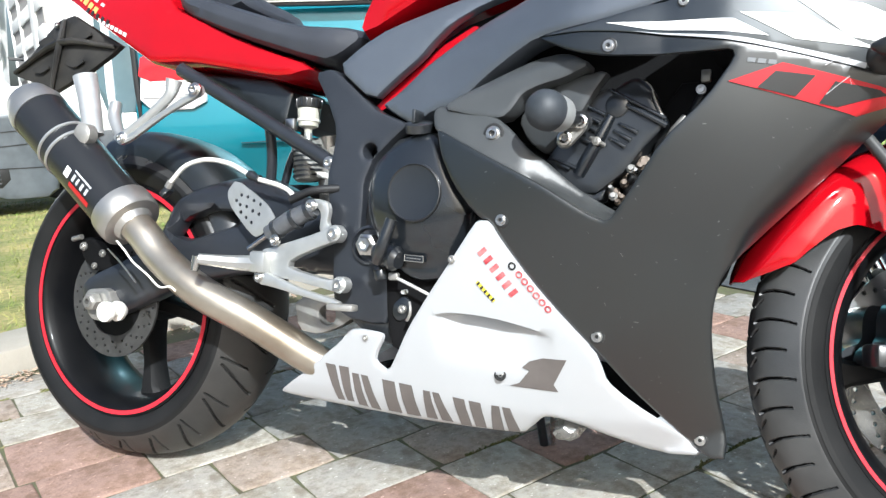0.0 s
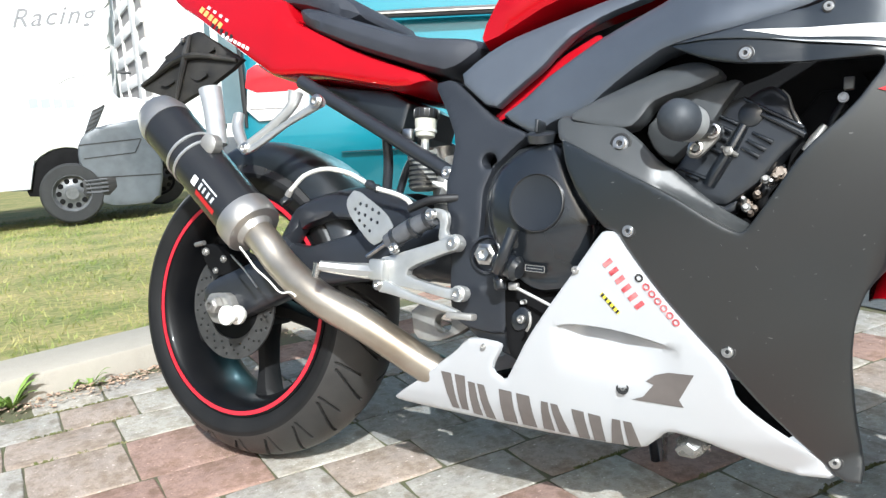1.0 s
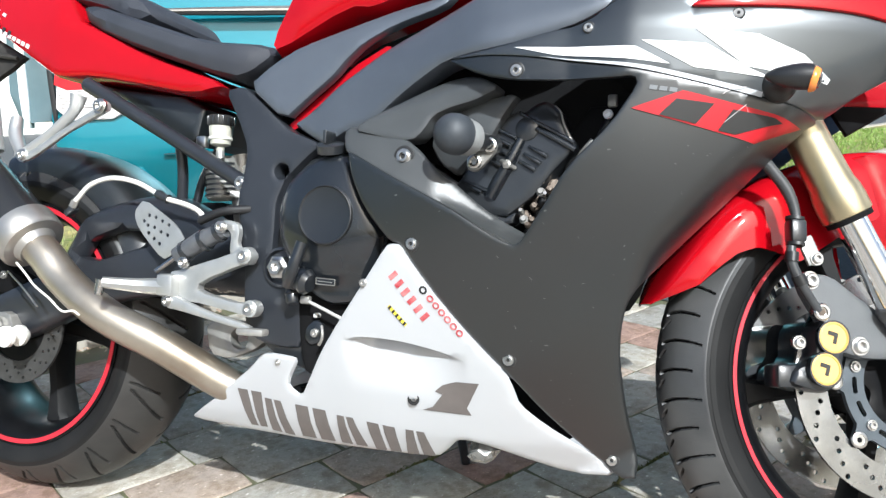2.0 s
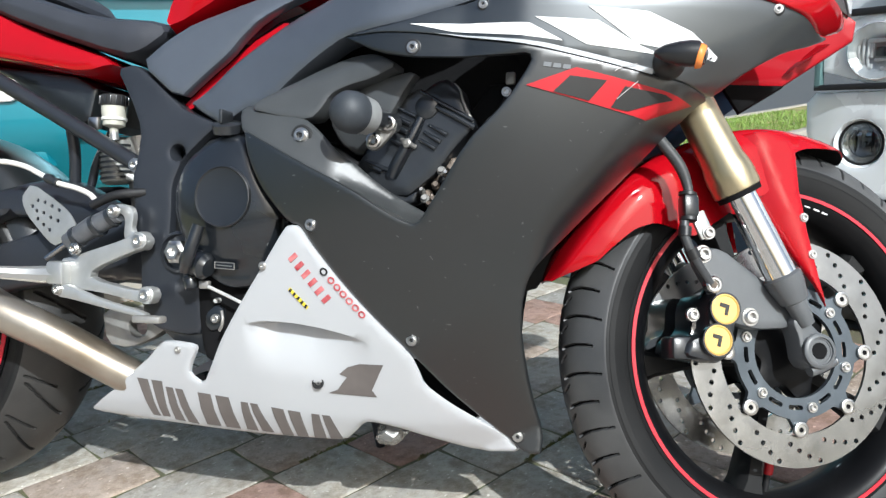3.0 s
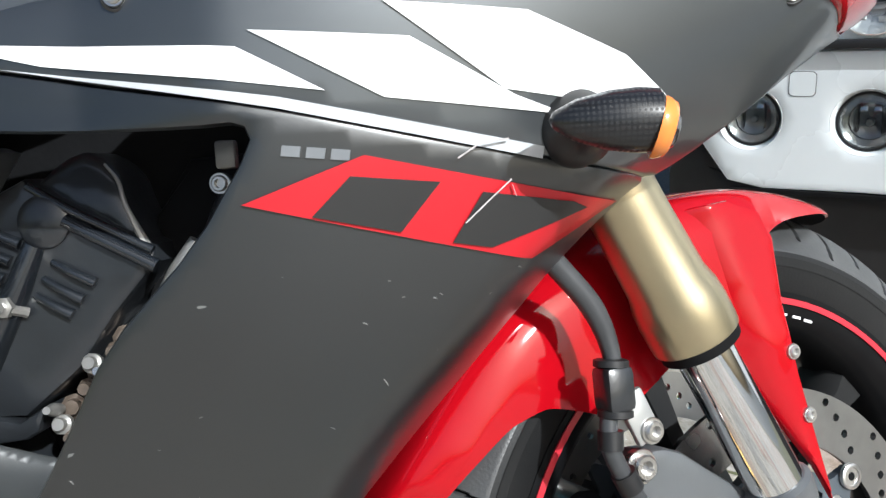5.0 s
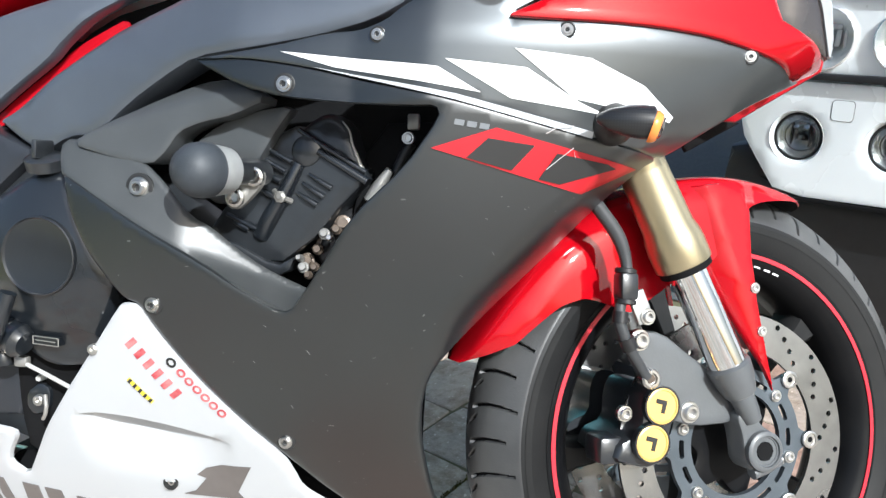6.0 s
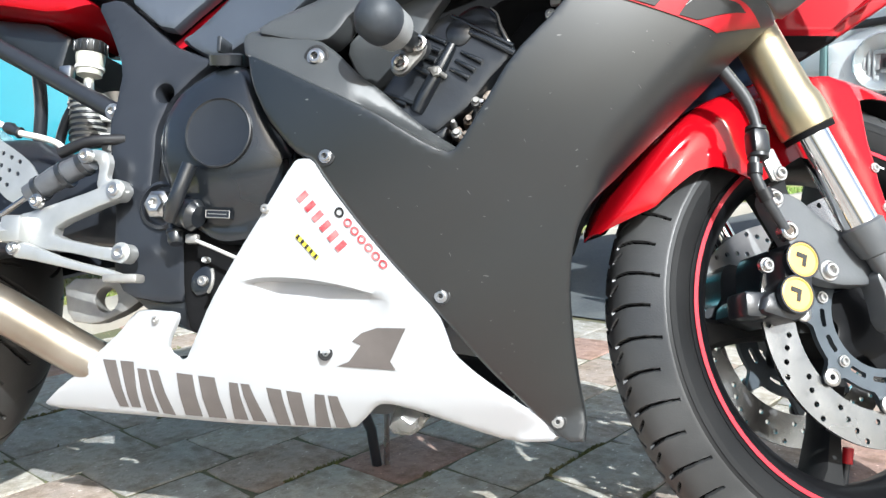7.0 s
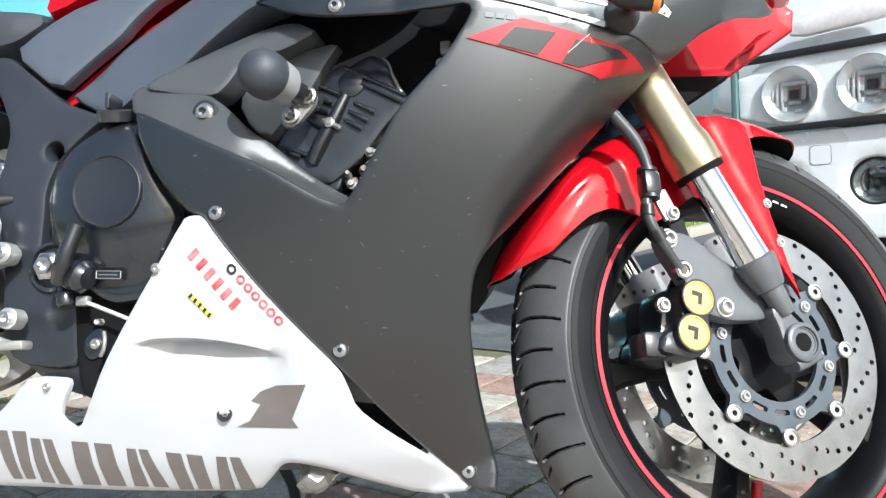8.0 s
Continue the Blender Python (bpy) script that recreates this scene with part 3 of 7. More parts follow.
for k in range(3):
    part("badge_bar", panel([(x0 + (x1 - x0) * (k + f) / 3, z0 + (z1 - z0) * (k + f) / 3 + h) for x0, z0, x1, z1 in [(min(p[0] for p in yb), max(p[1] for p in yb) - 0.003, max(p[0] for p in yb), min(p[1] for p in yb) + 0.002)] for f, h in ((0.05, -0.0025), (0.8, -0.0025), (0.9, 0.0025), (0.15, 0.0025))], out(0.0012), 0.001, 0.01, 0, soften=0), GREY_BAR, fairing)

SCRATCH = mat("pale_scratch", (0.45, 0.42, 0.42), 0.6, 0, 0.3, 200)
for line_pts in ([(1.2176, 0.6191), (1.2291, 0.6292), (1.2409, 0.6392)], [(1.2158, 0.6506), (1.2259, 0.6568), (1.2403, 0.6588)], [(1.2412, 0.6365), (1.243, 0.6304)]):
    part("scratch", panel(line_pts + [(x + 0.0004, z - 0.0006) for x, z in line_pts[::-1]], out(0.0046), 0.0006, 0.01, 0, soften=0), SCRATCH, fairing, "fine pale scratch")


def crumpled(bm, size):
    for v in bm.verts:
        v.co += Vector(noise.noise_vector(v.co * 70)) * size
    return bm


BAG = mat("clear_plastic_bag", (0.4, 0.4, 0.38), 0.2, 0, 0.2, 60)
BAG.node_tree.nodes["Principled BSDF"].inputs["Transmission Weight"].default_value = 0.6

# belly pan
belly_loop = [(0.389, 0.18), (0.418, 0.198), (0.458, 0.222), (0.506, 0.255), (0.542, 0.279), (0.568, 0.303), (0.59, 0.305), (0.632, 0.302), (0.633, 0.294), (0.616, 0.27), (0.611, 0.256), (0.631, 0.242), (0.65, 0.27), (0.678, 0.314), (0.718, 0.365), (0.759, 0.415), (0.8, 0.468), (0.807, 0.471), (0.822, 0.47), (0.837, 0.446), (0.876, 0.394), (0.916, 0.346), (0.953, 0.304), (0.96, 0.283), (0.965, 0.26), (0.993, 0.233), (1.048, 0.192), (1.063, 0.18), (1.085, 0.155), (1.022, 0.15), (0.955, 0.175), (0.917, 0.19), (0.885, 0.198), (0.87, 0.197), (0.852, 0.18), (0.833, 0.164), (0.761, 0.164), (0.671, 0.165), (0.591, 0.168), (0.459, 0.171), (0.397, 0.173)]


def fold_z(x):
    return 0.342 - 1.1 * max(0, x - 0.77) ** 1.9 - 1.5 * max(0, 0.755 - x) ** 1.6


FOLD = [(0.715 + 0.0055 * i, fold_z(0.715 + 0.0055 * i) - d) for i in range(34) for d in (0, 0.0035)]


def belly_y(x, z):
    """A scoop with a sharp upper lip runs along the pan, the foot of the pan turns in."""
    below = fold_z(x) - z
    deep = 0.028 * max(0, min(1, (x - 0.722) / 0.04, (0.9 - x) / 0.08))
    scoop = deep * min(1, max(0, below) / 0.003) * max(0, 1 - below / 0.08) ** 1.5
    return side(x, z) - 0.004 + scoop + 0.25 * max(0, 0.2 - z)


belly = part("belly_pan", panel(belly_loop, belly_y, 0.005, 0.009, 0.006, crease=FOLD), WHITE, bike, "pearl white belly pan with dark lettering bars")
part("belly_pan", panel(belly_loop, belly_y, 0.005, 0.03, 0.006, flip=True), WHITE, bike, "pearl white belly pan")
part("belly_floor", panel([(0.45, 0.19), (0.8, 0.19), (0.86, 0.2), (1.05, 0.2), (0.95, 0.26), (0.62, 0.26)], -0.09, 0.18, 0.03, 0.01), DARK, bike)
L = [(0.51, 0.242), (0.557, 0.24), (0.528, 0.181), (0.573, 0.232), (0.601, 0.173), (0.555, 0.176), (0.619, 0.228), (0.671, 0.224), (0.673, 0.172), (0.616, 0.174), (0.695, 0.22), (0.721, 0.217), (0.727, 0.17), (0.684, 0.172), (0.738, 0.214), (0.781, 0.209), (0.78, 0.167), (0.74, 0.167), (0.798, 0.208), (0.825, 0.206), (0.832, 0.166), (0.789, 0.166)]
BARS = [[L[0], L[1], (0.552, 0.181), (0.52, 0.181)], [(0.562, 0.232), (0.592, 0.23), L[4], (0.56, 0.177)], [L[6], L[7], L[8], L[9]], [(0.69, 0.219), (0.716, 0.217), L[12], L[13]], [L[14], L[15], L[16], L[17]], [L[18], L[19], L[20], L[21]]]
def between(p, q, t):
    return (p[0] + (q[0] - p[0]) * t, p[1] + (q[1] - p[1]) * t)


for tl, tr, br, bl in BARS:
    for a, b in ((0.0, 0.42), (0.58, 1.0)):
        part("lettering_bar", panel([between(tl, tr, a), between(tl, tr, b), between(bl, br, b), between(bl, br, a)], out(0.0012, belly_y), 0.001, 0.012, 0, soften=0), GREY_DECAL, belly, "dark grey slanted bar")
part("figure", panel([(0.831, 0.242), (0.846, 0.248), (0.862, 0.267), (0.852, 0.271), (0.864, 0.281), (0.883, 0.287), (0.916, 0.287), (0.894, 0.249), (0.899, 0.239)], out(0.0012, belly_y), 0.001, 0.012, 0, soften=0), GREY_DECAL, belly, "dark grey figure 1")


def row_of_bars(a, b, n, w, h, material, parent, f):
    for i in range(n):
        t = (i + 0.5) / n
        cx, cz = a[0] + (b[0] - a[0]) * t, a[1] + (b[1] - a[1]) * t
        d = Vector((b[0] - a[0], b[1] - a[1])).normalized()
        e = Vector((-d.y, d.x))
        c = Vector((cx, cz))
        part("lettering_bar", panel([tuple(c + d * w * s + e * h * k) for s, k in ((-0.5, -0.5), (0.5, -0.5), (0.5, 0.5), (-0.5, 0.5))], out(0.0012, f), 0.001, 0.01, 0, soften=0), material, parent)


row_of_bars((0.807, 0.434), (0.856, 0.37), 6, 0.0062, 0.014, RED_WORN, belly, belly_y)
for i in range(6):
    cx, cz = 0.862 + 0.0072 * i, 0.4 - 0.0088 * i
    part("lettering_ring", panel(ring(cx, cz, 0.0049, 14), out(0.0012, belly_y), 0.001, 0.01, 0, holes=[ring(cx, cz, 0.0028, 12)], soften=0), RED_WORN, belly, "small red ring")
row_of_bars((0.8, 0.388), (0.824, 0.362), 1, 0.034, 0.005, YELLOW_DECAL, belly, belly_y)
row_of_bars((0.8, 0.388), (0.824, 0.362), 5, 0.003, 0.0052, BLACK_DECAL, belly, out(0.0006, belly_y))
part("sticker_dot", panel(ring(0.853, 0.411, 0.0055, 14), out(0.0012, belly_y), 0.001, 0.01, 0, holes=[ring(0.853, 0.411, 0.0032, 12)], soften=0), BLACK_DECAL, belly)
part("grommet", lathe([(0, 0.0088), (0.0015, 0.0088), (0.0018, 0.0068), (-0.002, 0.006), (-0.002, 0)], (0.819, belly_y(0.819, 0.257), 0.257), (0, -1, 0), 20), BLACK_DECAL, belly, "black grommet")
part("bolt", hex_bolt((0.819, belly_y(0.819, 0.257) + 0.002, 0.257), 0.005, 0.004), STEEL, belly)
part("bolt", hex_bolt((0.6, belly_y(0.6, 0.292) - 0.001, 0.292), 0.0045), SATIN_STEEL, belly)
part("bolt", lathe([(-0.004, 0.0055), (0.002, 0.0055), (0.0035, 0.004), (0.0035, 0.002), (0.001, 0.0018), (0.001, 0)], (0.764, belly_y(0.764, 0.417), 0.417), (0, -1, 0), 18), SATIN_STEEL, belly, "small steel screw")
part("drain_bag", crumpled(lathe([(0, 0.006), (0.008, 0.018), (0.018, 0.024), (0.03, 0.022), (0.038, 0.012), (0.04, 0.0)], (0.885, -0.07, 0.195), (0.6, -0.1, -1), 20), 0.007), BAG, bike, "crumpled clear plastic under the belly pan")

# turn signal
SIGNAL = (1.294, -0.247, 0.6625)
signal = part("turn_signal", lathe([(-0.036, 0.0), (-0.034, 0.004), (-0.024, 0.0095), (-0.009, 0.0135), (0.003, 0.0147), (0.0125, 0.0142), (0.0145, 0.012)], SIGNAL, (1.0, 0.05, -0.05), 28), CARBON, bike, "black turn signal with a smoked lens")
part("lens_ring", lathe([(0.0125, 0.0142), (0.0145, 0.0143), (0.0185, 0.0126), (0.0195, 0.011), (0.0185, 0.0098), (0.015, 0)], SIGNAL, (1.0, -0.05, -0.3), 32), AMBER, signal, "amber lens rim")
part("lens", lathe([(0.0185, 0.0105), (0.0215, 0.0075), (0.0225, 0.004), (0.0228, 0)], SIGNAL, (1.0, -0.05, -0.3), 28), SMOKED, signal, "smoked lens")
part("socket", lathe([(-0.004, 0.02), (0.004, 0.019), (0.008, 0.015), (0.018, 0.009), (0.028, 0.0085)], (1.275, side(1.275, 0.662), 0.662), (0.25, -1, 0), 28), BLACK_DECAL, signal)

# tank, covers, frame
part("fuel_tank", panel([(0.547, 0.778), (0.567, 0.754), (0.69, 0.815), (0.73, 0.81), (0.8, 0.835), (0.92, 0.84), (1.05, 0.842), (1.06, 0.9), (0.98, 0.985), (0.85, 1.01), (0.7, 0.98), (0.6, 0.88)], lambda x, z: -0.155 + 0.5 * max(0, z - 0.86), 0.3, 0.025, 0.03), RED, bike, "glossy red fuel tank")
part("tank_trim", panel([(0.575, 0.643), (0.625, 0.684), (0.668, 0.715), (0.69, 0.734), (0.728, 0.754), (0.75, 0.765), (0.76, 0.752), (0.745, 0.738), (0.7, 0.712), (0.645, 0.675), (0.6, 0.645)], -0.136, 0.004, 0.02, 0.001), RED_DARK, bike)
# Two dark sheets: the shade under the tank and behind the frame plate.
part("tank_gap", panel([(0.57, 0.65), (0.62, 0.7), (0.7, 0.77), (0.8, 0.8), (0.95, 0.83), (1.02, 0.84), (0.95, 0.8), (0.8, 0.745), (0.7, 0.69), (0.6, 0.635)], -0.1, 0.08, 0.03, 0.002), DARK, bike, "dark sheet for the shade in the gap between tank and frame")
part("frame_backing", panel([(0.47, 0.7), (0.52, 0.73), (0.6, 0.76), (0.7, 0.74), (0.69, 0.62), (0.64, 0.57), (0.56, 0.55), (0.535, 0.6)], -0.098, 0.06, 0.03, 0.002), DARK, bike, "dark sheet for the shaded space behind the frame")
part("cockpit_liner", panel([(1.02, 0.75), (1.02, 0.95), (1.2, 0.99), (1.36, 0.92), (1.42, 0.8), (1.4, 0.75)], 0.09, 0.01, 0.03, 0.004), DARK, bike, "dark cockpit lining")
for x in (1.1, 1.17):
    part("cockpit_stay", tube([(x, -0.06, 0.77), (x + 0.05, -0.05, 0.9)], 0.005, 8, smooth=False), FRAME, bike)
part("tank_cover", panel([(0.527, 0.709), (0.571, 0.741), (0.62, 0.765), (0.7, 0.79), (0.775, 0.812), (0.86, 0.83), (0.84, 0.808), (0.767, 0.785), (0.724, 0.762), (0.693, 0.736), (0.675, 0.716), (0.633, 0.685), (0.593, 0.653)], lambda x, z: -0.165 + 0.25 * max(0, z - 0.76), 0.02, 0.011, 0.006), SLATE, bike, "slate grey tank side cover")
spar_loop = [(0.603, 0.65), (0.623, 0.636), (0.666, 0.613), (0.706, 0.633), (0.745, 0.636), (0.79, 0.67), (0.832, 0.695), (0.87, 0.714), (0.937, 0.722), (1.0, 0.735), (1.05, 0.75), (1.085, 0.77), (1.12, 0.82), (1.11, 0.845), (1.021, 0.84), (0.955, 0.822), (0.9, 0.8), (0.85, 0.779), (0.775, 0.751), (0.73, 0.727), (0.684, 0.7), (0.638, 0.668)]


def spar_y(x, z):
    return -0.155 - 0.07 * max(0, min(1, (x - 0.62) / 0.3)) + 0.08 * max(0, x - 0.95) + 0.35 * max(0, z - 0.74 - 0.2 * (x - 0.9))


part("frame_spar", panel(spar_loop, spar_y, 0.05, 0.011, 0.008), SLATE, bike, "slate grey frame spar cover")
part("frame_spar", panel(spar_loop, spar_y, 0.05, 0.03, 0.012, flip=True), SLATE, bike, "slate grey frame spar cover")
duct_loop = [(0.735, 0.626), (0.772, 0.65), (0.83, 0.678), (0.869, 0.693), (0.896, 0.696), (0.916, 0.692), (0.946, 0.676), (0.909, 0.659), (0.879, 0.652), (0.855, 0.642), (0.842, 0.621), (0.828, 0.608), (0.79, 0.612)]
part("air_duct", panel(duct_loop, lambda x, z: -0.212 - 0.15 * max(0, 0.66 - z) + 0.9 * max(0, z - 0.633 - 0.29 * (x - 0.735)), 0.04, 0.007, 0.004), GREY_PLASTIC, bike, "dark grey moulded air duct cover")
plate_loop = [(0.479, 0.706), (0.508, 0.658), (0.529, 0.612), (0.524, 0.567), (0.516, 0.539), (0.525, 0.476), (0.533, 0.431), (0.532, 0.35), (0.55, 0.321), (0.605, 0.312), (0.634, 0.315), (0.635, 0.375), (0.619, 0.409), (0.599, 0.417), (0.582, 0.451), (0.585, 0.495), (0.585, 0.53), (0.6, 0.565), (0.637, 0.6), (0.659, 0.616), (0.606, 0.6375), (0.594, 0.6445), (0.54, 0.6925), (0.512, 0.712)]
pivot = part("frame_plate", panel(plate_loop, lambda x, z: -0.15 - 0.015 * math.cos((z - 0.5) * 6), 0.03, 0.012, 0.005, holes=[ring(0.592, 0.577, 0.012, 16)]), FRAME, bike, "black swingarm pivot frame plate")
part("frame_plate", panel(plate_loop, -0.15, 0.03, 0.03, 0.01, flip=True), FRAME, bike)
part("pivot_ring", lathe([(0, 0.03), (0.01, 0.03), (0.012, 0.026), (0.004, 0.024), (0.004, 0)], (0.6, -0.158, 0.433), (0, -1, 0), 28), FRAME, pivot)
part("pivot_nut", lathe([(0, 0.018), (0.012, 0.018), (0.014, 0.014), (0.02, 0.011), (0.02, 0.007), (0.012, 0.006), (0.012, 0)], (0.6, -0.165, 0.433), (0, -1, 0), 6), STEEL, pivot, "steel pivot nut")

# engine
part("crankcase", panel([(0.52, 0.34), (0.6, 0.28), (0.8, 0.26), (0.92, 0.3), (0.95, 0.42), (0.93, 0.5), (0.86, 0.58), (0.75, 0.61), (0.6, 0.6), (0.54, 0.5)], -0.15, 0.3, 0.03, 0.02), ENGINE_MATT, bike, "black cast crankcase")
clutch_loop = [(0.658, 0.585), (0.69, 0.604), (0.72, 0.595), (0.735, 0.567), (0.755, 0.526), (0.78, 0.491), (0.779, 0.465), (0.757, 0.413), (0.737, 0.387), (0.688, 0.381), (0.643, 0.408), (0.622, 0.442), (0.61, 0.49), (0.611, 0.539), (0.626, 0.566)]


def clutch_y(x, z):
    d = math.hypot(x - 0.697, z - 0.506)
    return -0.185 - 0.028 * max(0, 1 - (d / 0.1) ** 2.6)


clutch = part("clutch_cover", panel(clutch_loop, clutch_y, 0.04, 0.008, 0.01, soften=2), ENGINE, bike, "round black clutch cover")
part("cover_disc", lathe([(-0.012, 0.0425), (0.0032, 0.042), (0.0038, 0.0405), (0.0018, 0.039), (0.0012, 0.036), (0.0012, 0.0)], (0.697, -0.212, 0.509), (0, -1, 0), 48), mat("black_cover_inset", (0.012, 0.0135, 0.016), 0.34, 0, 0.2, 30, 0.05, 300, coat=0.8, coat_rough=0.12), clutch, "round black inset with a thin raised rim")
part("cover_rim", lathe([(0, 0.09), (0.012, 0.09), (0.014, 0.087), (0.012, 0.085), (0, 0.085)], (0.697, -0.175, 0.503), (0, -1, 0), 48), ENGINE, clutch)
filler = part("oil_filler", lathe([(0, 0.02), (0.012, 0.021), (0.014, 0.018), (0.014, 0)], (0.688, -0.185, 0.6), (0.05, -0.35, 1), 20), ENGINE_MATT, bike, "black oil filler cap")
part("grip", block((0.006, 0.03, 0.02), (0.687, -0.19, 0.62), 0.002), ENGINE_MATT, filler)
# Dark sheet added before the crankcase: shade behind the belly pan as colour.
part("sump_shade", panel([(0.625, 0.41), (0.64, 0.43), (0.7, 0.425), (0.77, 0.44), (0.77, 0.3), (0.72, 0.27), (0.645, 0.272), (0.632, 0.32)], -0.163, 0.03, 0.02, 0.008), DARK, bike, "dark sheet over the sump side, its shade put into the colour")
plate_y = -0.199
part("maker_plate", panel([(0.679, 0.4205), (0.709, 0.419), (0.709, 0.4105), (0.679, 0.412)], plate_y, 0.012, 0.01, 0.0, soften=0), ENGINE, clutch, "small maker plate")
for a, b in (((0.679, 0.4205), (0.709, 0.419)), ((0.709, 0.419), (0.709, 0.4105)), ((0.709, 0.4105), (0.679, 0.412)), ((0.679, 0.412), (0.679, 0.4205)), ((0.682, 0.4162), (0.705, 0.4148))):
    part("plate_line", tube([(a[0], plate_y - 0.0006, a[1]), (b[0], plate_y - 0.0006, b[1])], 0.0006, 6, smooth=False), SATIN_STEEL, clutch)
part("breather_pipe", tube([(0.668, -0.222, 0.47), (0.655, -0.225, 0.43), (0.64, -0.21, 0.41)], 0.009, 12), ENGINE, clutch)
part("breather_boot", lathe([(-0.024, 0.0), (-0.024, 0.012), (-0.018, 0.0165), (-0.008, 0.0175), (-0.006, 0.0185), (-0.002, 0.0185), (0, 0.017), (0.008, 0.018), (0.01, 0.019), (0.014, 0.019), (0.016, 0.0165), (0.021, 0.013), (0.022, 0)], (0.653, -0.2, 0.418), (1, -0.15, -0.3), 28), ENGINE, clutch, "ribbed black rubber boot")
part("cable_plug", lathe([(-0.016, 0), (-0.016, 0.009), (-0.006, 0.0105), (-0.005, 0.0115), (-0.002, 0.0115), (-0.001, 0.0105), (0.008, 0.0105), (0.012, 0.008), (0.012, 0)], (0.636, -0.19, 0.393), (0.25, -0.2, -1), 20), ENGINE, bike, "black ribbed cable plug")
ROD = mat("bright_zinc_rod", (0.72, 0.72, 0.7), 0.35, 0.5, 0.1, 80)
part("clutch_rod", tube([(0.661, -0.19, 0.3866), (0.69, -0.191, 0.3755), (0.72, -0.192, 0.3635), (0.74, -0.192, 0.355)], 0.0024, 10, smooth=False), ROD, bike, "thin bright steel rod")
part("rod_clevis", block((0.016, 0.01, 0.012), (0.657, -0.188, 0.388), 0.003), ALU_DIRTY, bike)
for x, z, r in ((0.7, 0.3944, 0.006), (0.6736, 0.363, 0.0035), (0.672, 0.3374, 0.006)):
    part("case_bolt", lathe([(-0.02, r * 1.1), (0, r * 1.1), (0.003, r), (0.004, r * 0.8), (0.004, r * 0.45), (0.001, r * 0.4), (0.001, 0)], (x - 0.009, -0.17, z + 0.002), (0, -1, 0), 18), SATIN_STEEL if r > 0.005 else ROD, bike, "steel socket bolt")
part("case_bracket", panel([(0.646, 0.347), (0.663, 0.36), (0.676, 0.352), (0.674, 0.327), (0.655, 0.32), (0.645, 0.33)], -0.168, 0.012, 0.01, 0.003), ENGINE, bike, "small black bracket")
part("hose_clip", tube([(0.684, -0.188, 0.352), (0.688, -0.192, 0.343), (0.687, -0.192, 0.333), (0.681, -0.188, 0.325)], 0.0022, 8), ALU_DIRTY, bike)
part("lower_hose", tube([(0.69, -0.12, 0.35), (0.68, -0.14, 0.32), (0.69, -0.14, 0.29), (0.7, -0.12, 0.26)], 0.012, 12), RUBBER_HOSE, bike)
head_loop = [(0.959, 0.654), (1.034, 0.612), (1.036, 0.602), (1.007, 0.571), (0.983, 0.54), (0.947, 0.512), (0.903, 0.512), (0.866, 0.545), (0.9, 0.595), (0.928, 0.64)]
cyl = part("cylinder_head", panel(head_loop, -0.168, 0.3, 0.014, 0.005, soften=0), ENGINE_MATT, bike, "black finned cylinder head cover")
part("cam_cover", panel([(0.961, 0.65), (0.97, 0.659), (0.981, 0.666), (0.992, 0.6685), (1.004, 0.662), (1.014, 0.651), (1.018, 0.636), (1.024, 0.623), (1.032, 0.609), (1.021, 0.61), (0.997, 0.624), (0.977, 0.637)], lambda x, z: -0.162 + 0.25 * max(0.0, z - 0.64), 0.2, 0.008, 0.006), ENGINE_MATT, cyl, "rounded cam cover end")
part("cam_cover_edge", tube([(1.006, -0.16, 0.66), (1.0145, -0.163, 0.65), (1.0185, -0.165, 0.636), (1.0245, -0.166, 0.623), (1.0295, -0.166, 0.612)], [0.0008, 0.0012, 0.0016, 0.0022, 0.003], 8), ALU_DIRTY, cyl)
part("cover_ridge", tube([(0.962, -0.167, 0.6495), (0.984, -0.169, 0.6365), (1.006, -0.169, 0.6245), (1.034, -0.168, 0.609)], 0.0028, 10), ENGINE, cyl)
part("cover_ridge", tube([(0.984, -0.169, 0.6285), (1.006, -0.17, 0.6165), (1.036, -0.169, 0.5995)], 0.0045, 10), ENGINE, cyl)
for x1, z1, x2, z2 in ((0.926, 0.631, 0.956, 0.6165), (0.92, 0.6215, 0.949, 0.6065), (0.925, 0.605, 0.944, 0.5965), (0.917, 0.591, 0.937, 0.58), (0.974, 0.605, 0.999, 0.5915), (0.9675, 0.5955, 0.9905, 0.582), (0.9615, 0.586, 0.9835, 0.5735), (0.885, 0.56, 0.919, 0.546), (0.893, 0.552, 0.91, 0.545)):
    part("fin", tube([(x1, -0.169, z1), ((x1 + x2) / 2, -0.171, (z1 + z2) / 2), (x2, -0.17, z2)], [0.0022, 0.003, 0.0036], 10, 2), ENGINE, cyl)
part("cap", lathe([(0, 0.0155), (0.004, 0.0155), (0.0055, 0.0135), (0.0055, 0)], (0.971, -0.166, 0.6285), (0, -1, 0), 28), ENGINE_MATT, cyl)
part("rib", tube([(0.963, -0.166, 0.615), (0.948, -0.169, 0.584), (0.933, -0.168, 0.558), (0.922, -0.165, 0.538)], [0.007, 0.0085, 0.0095, 0.0095], 14, 4), ENGINE, cyl)
part("plug", lathe([(0, 0.0065), (0.004, 0.0065), (0.005, 0.004), (0.006, 0.003), (0.006, 0)], (0.947, -0.176, 0.5805), (0, -1, 0.1), 6), ALU_DIRTY, cyl, "bare metal clamp")
part("rib_clamp", tube([(0.9375, -0.17, 0.586), (0.947, -0.178, 0.581), (0.9565, -0.17, 0.576)], 0.0032, 8), ALU_DIRTY, cyl)
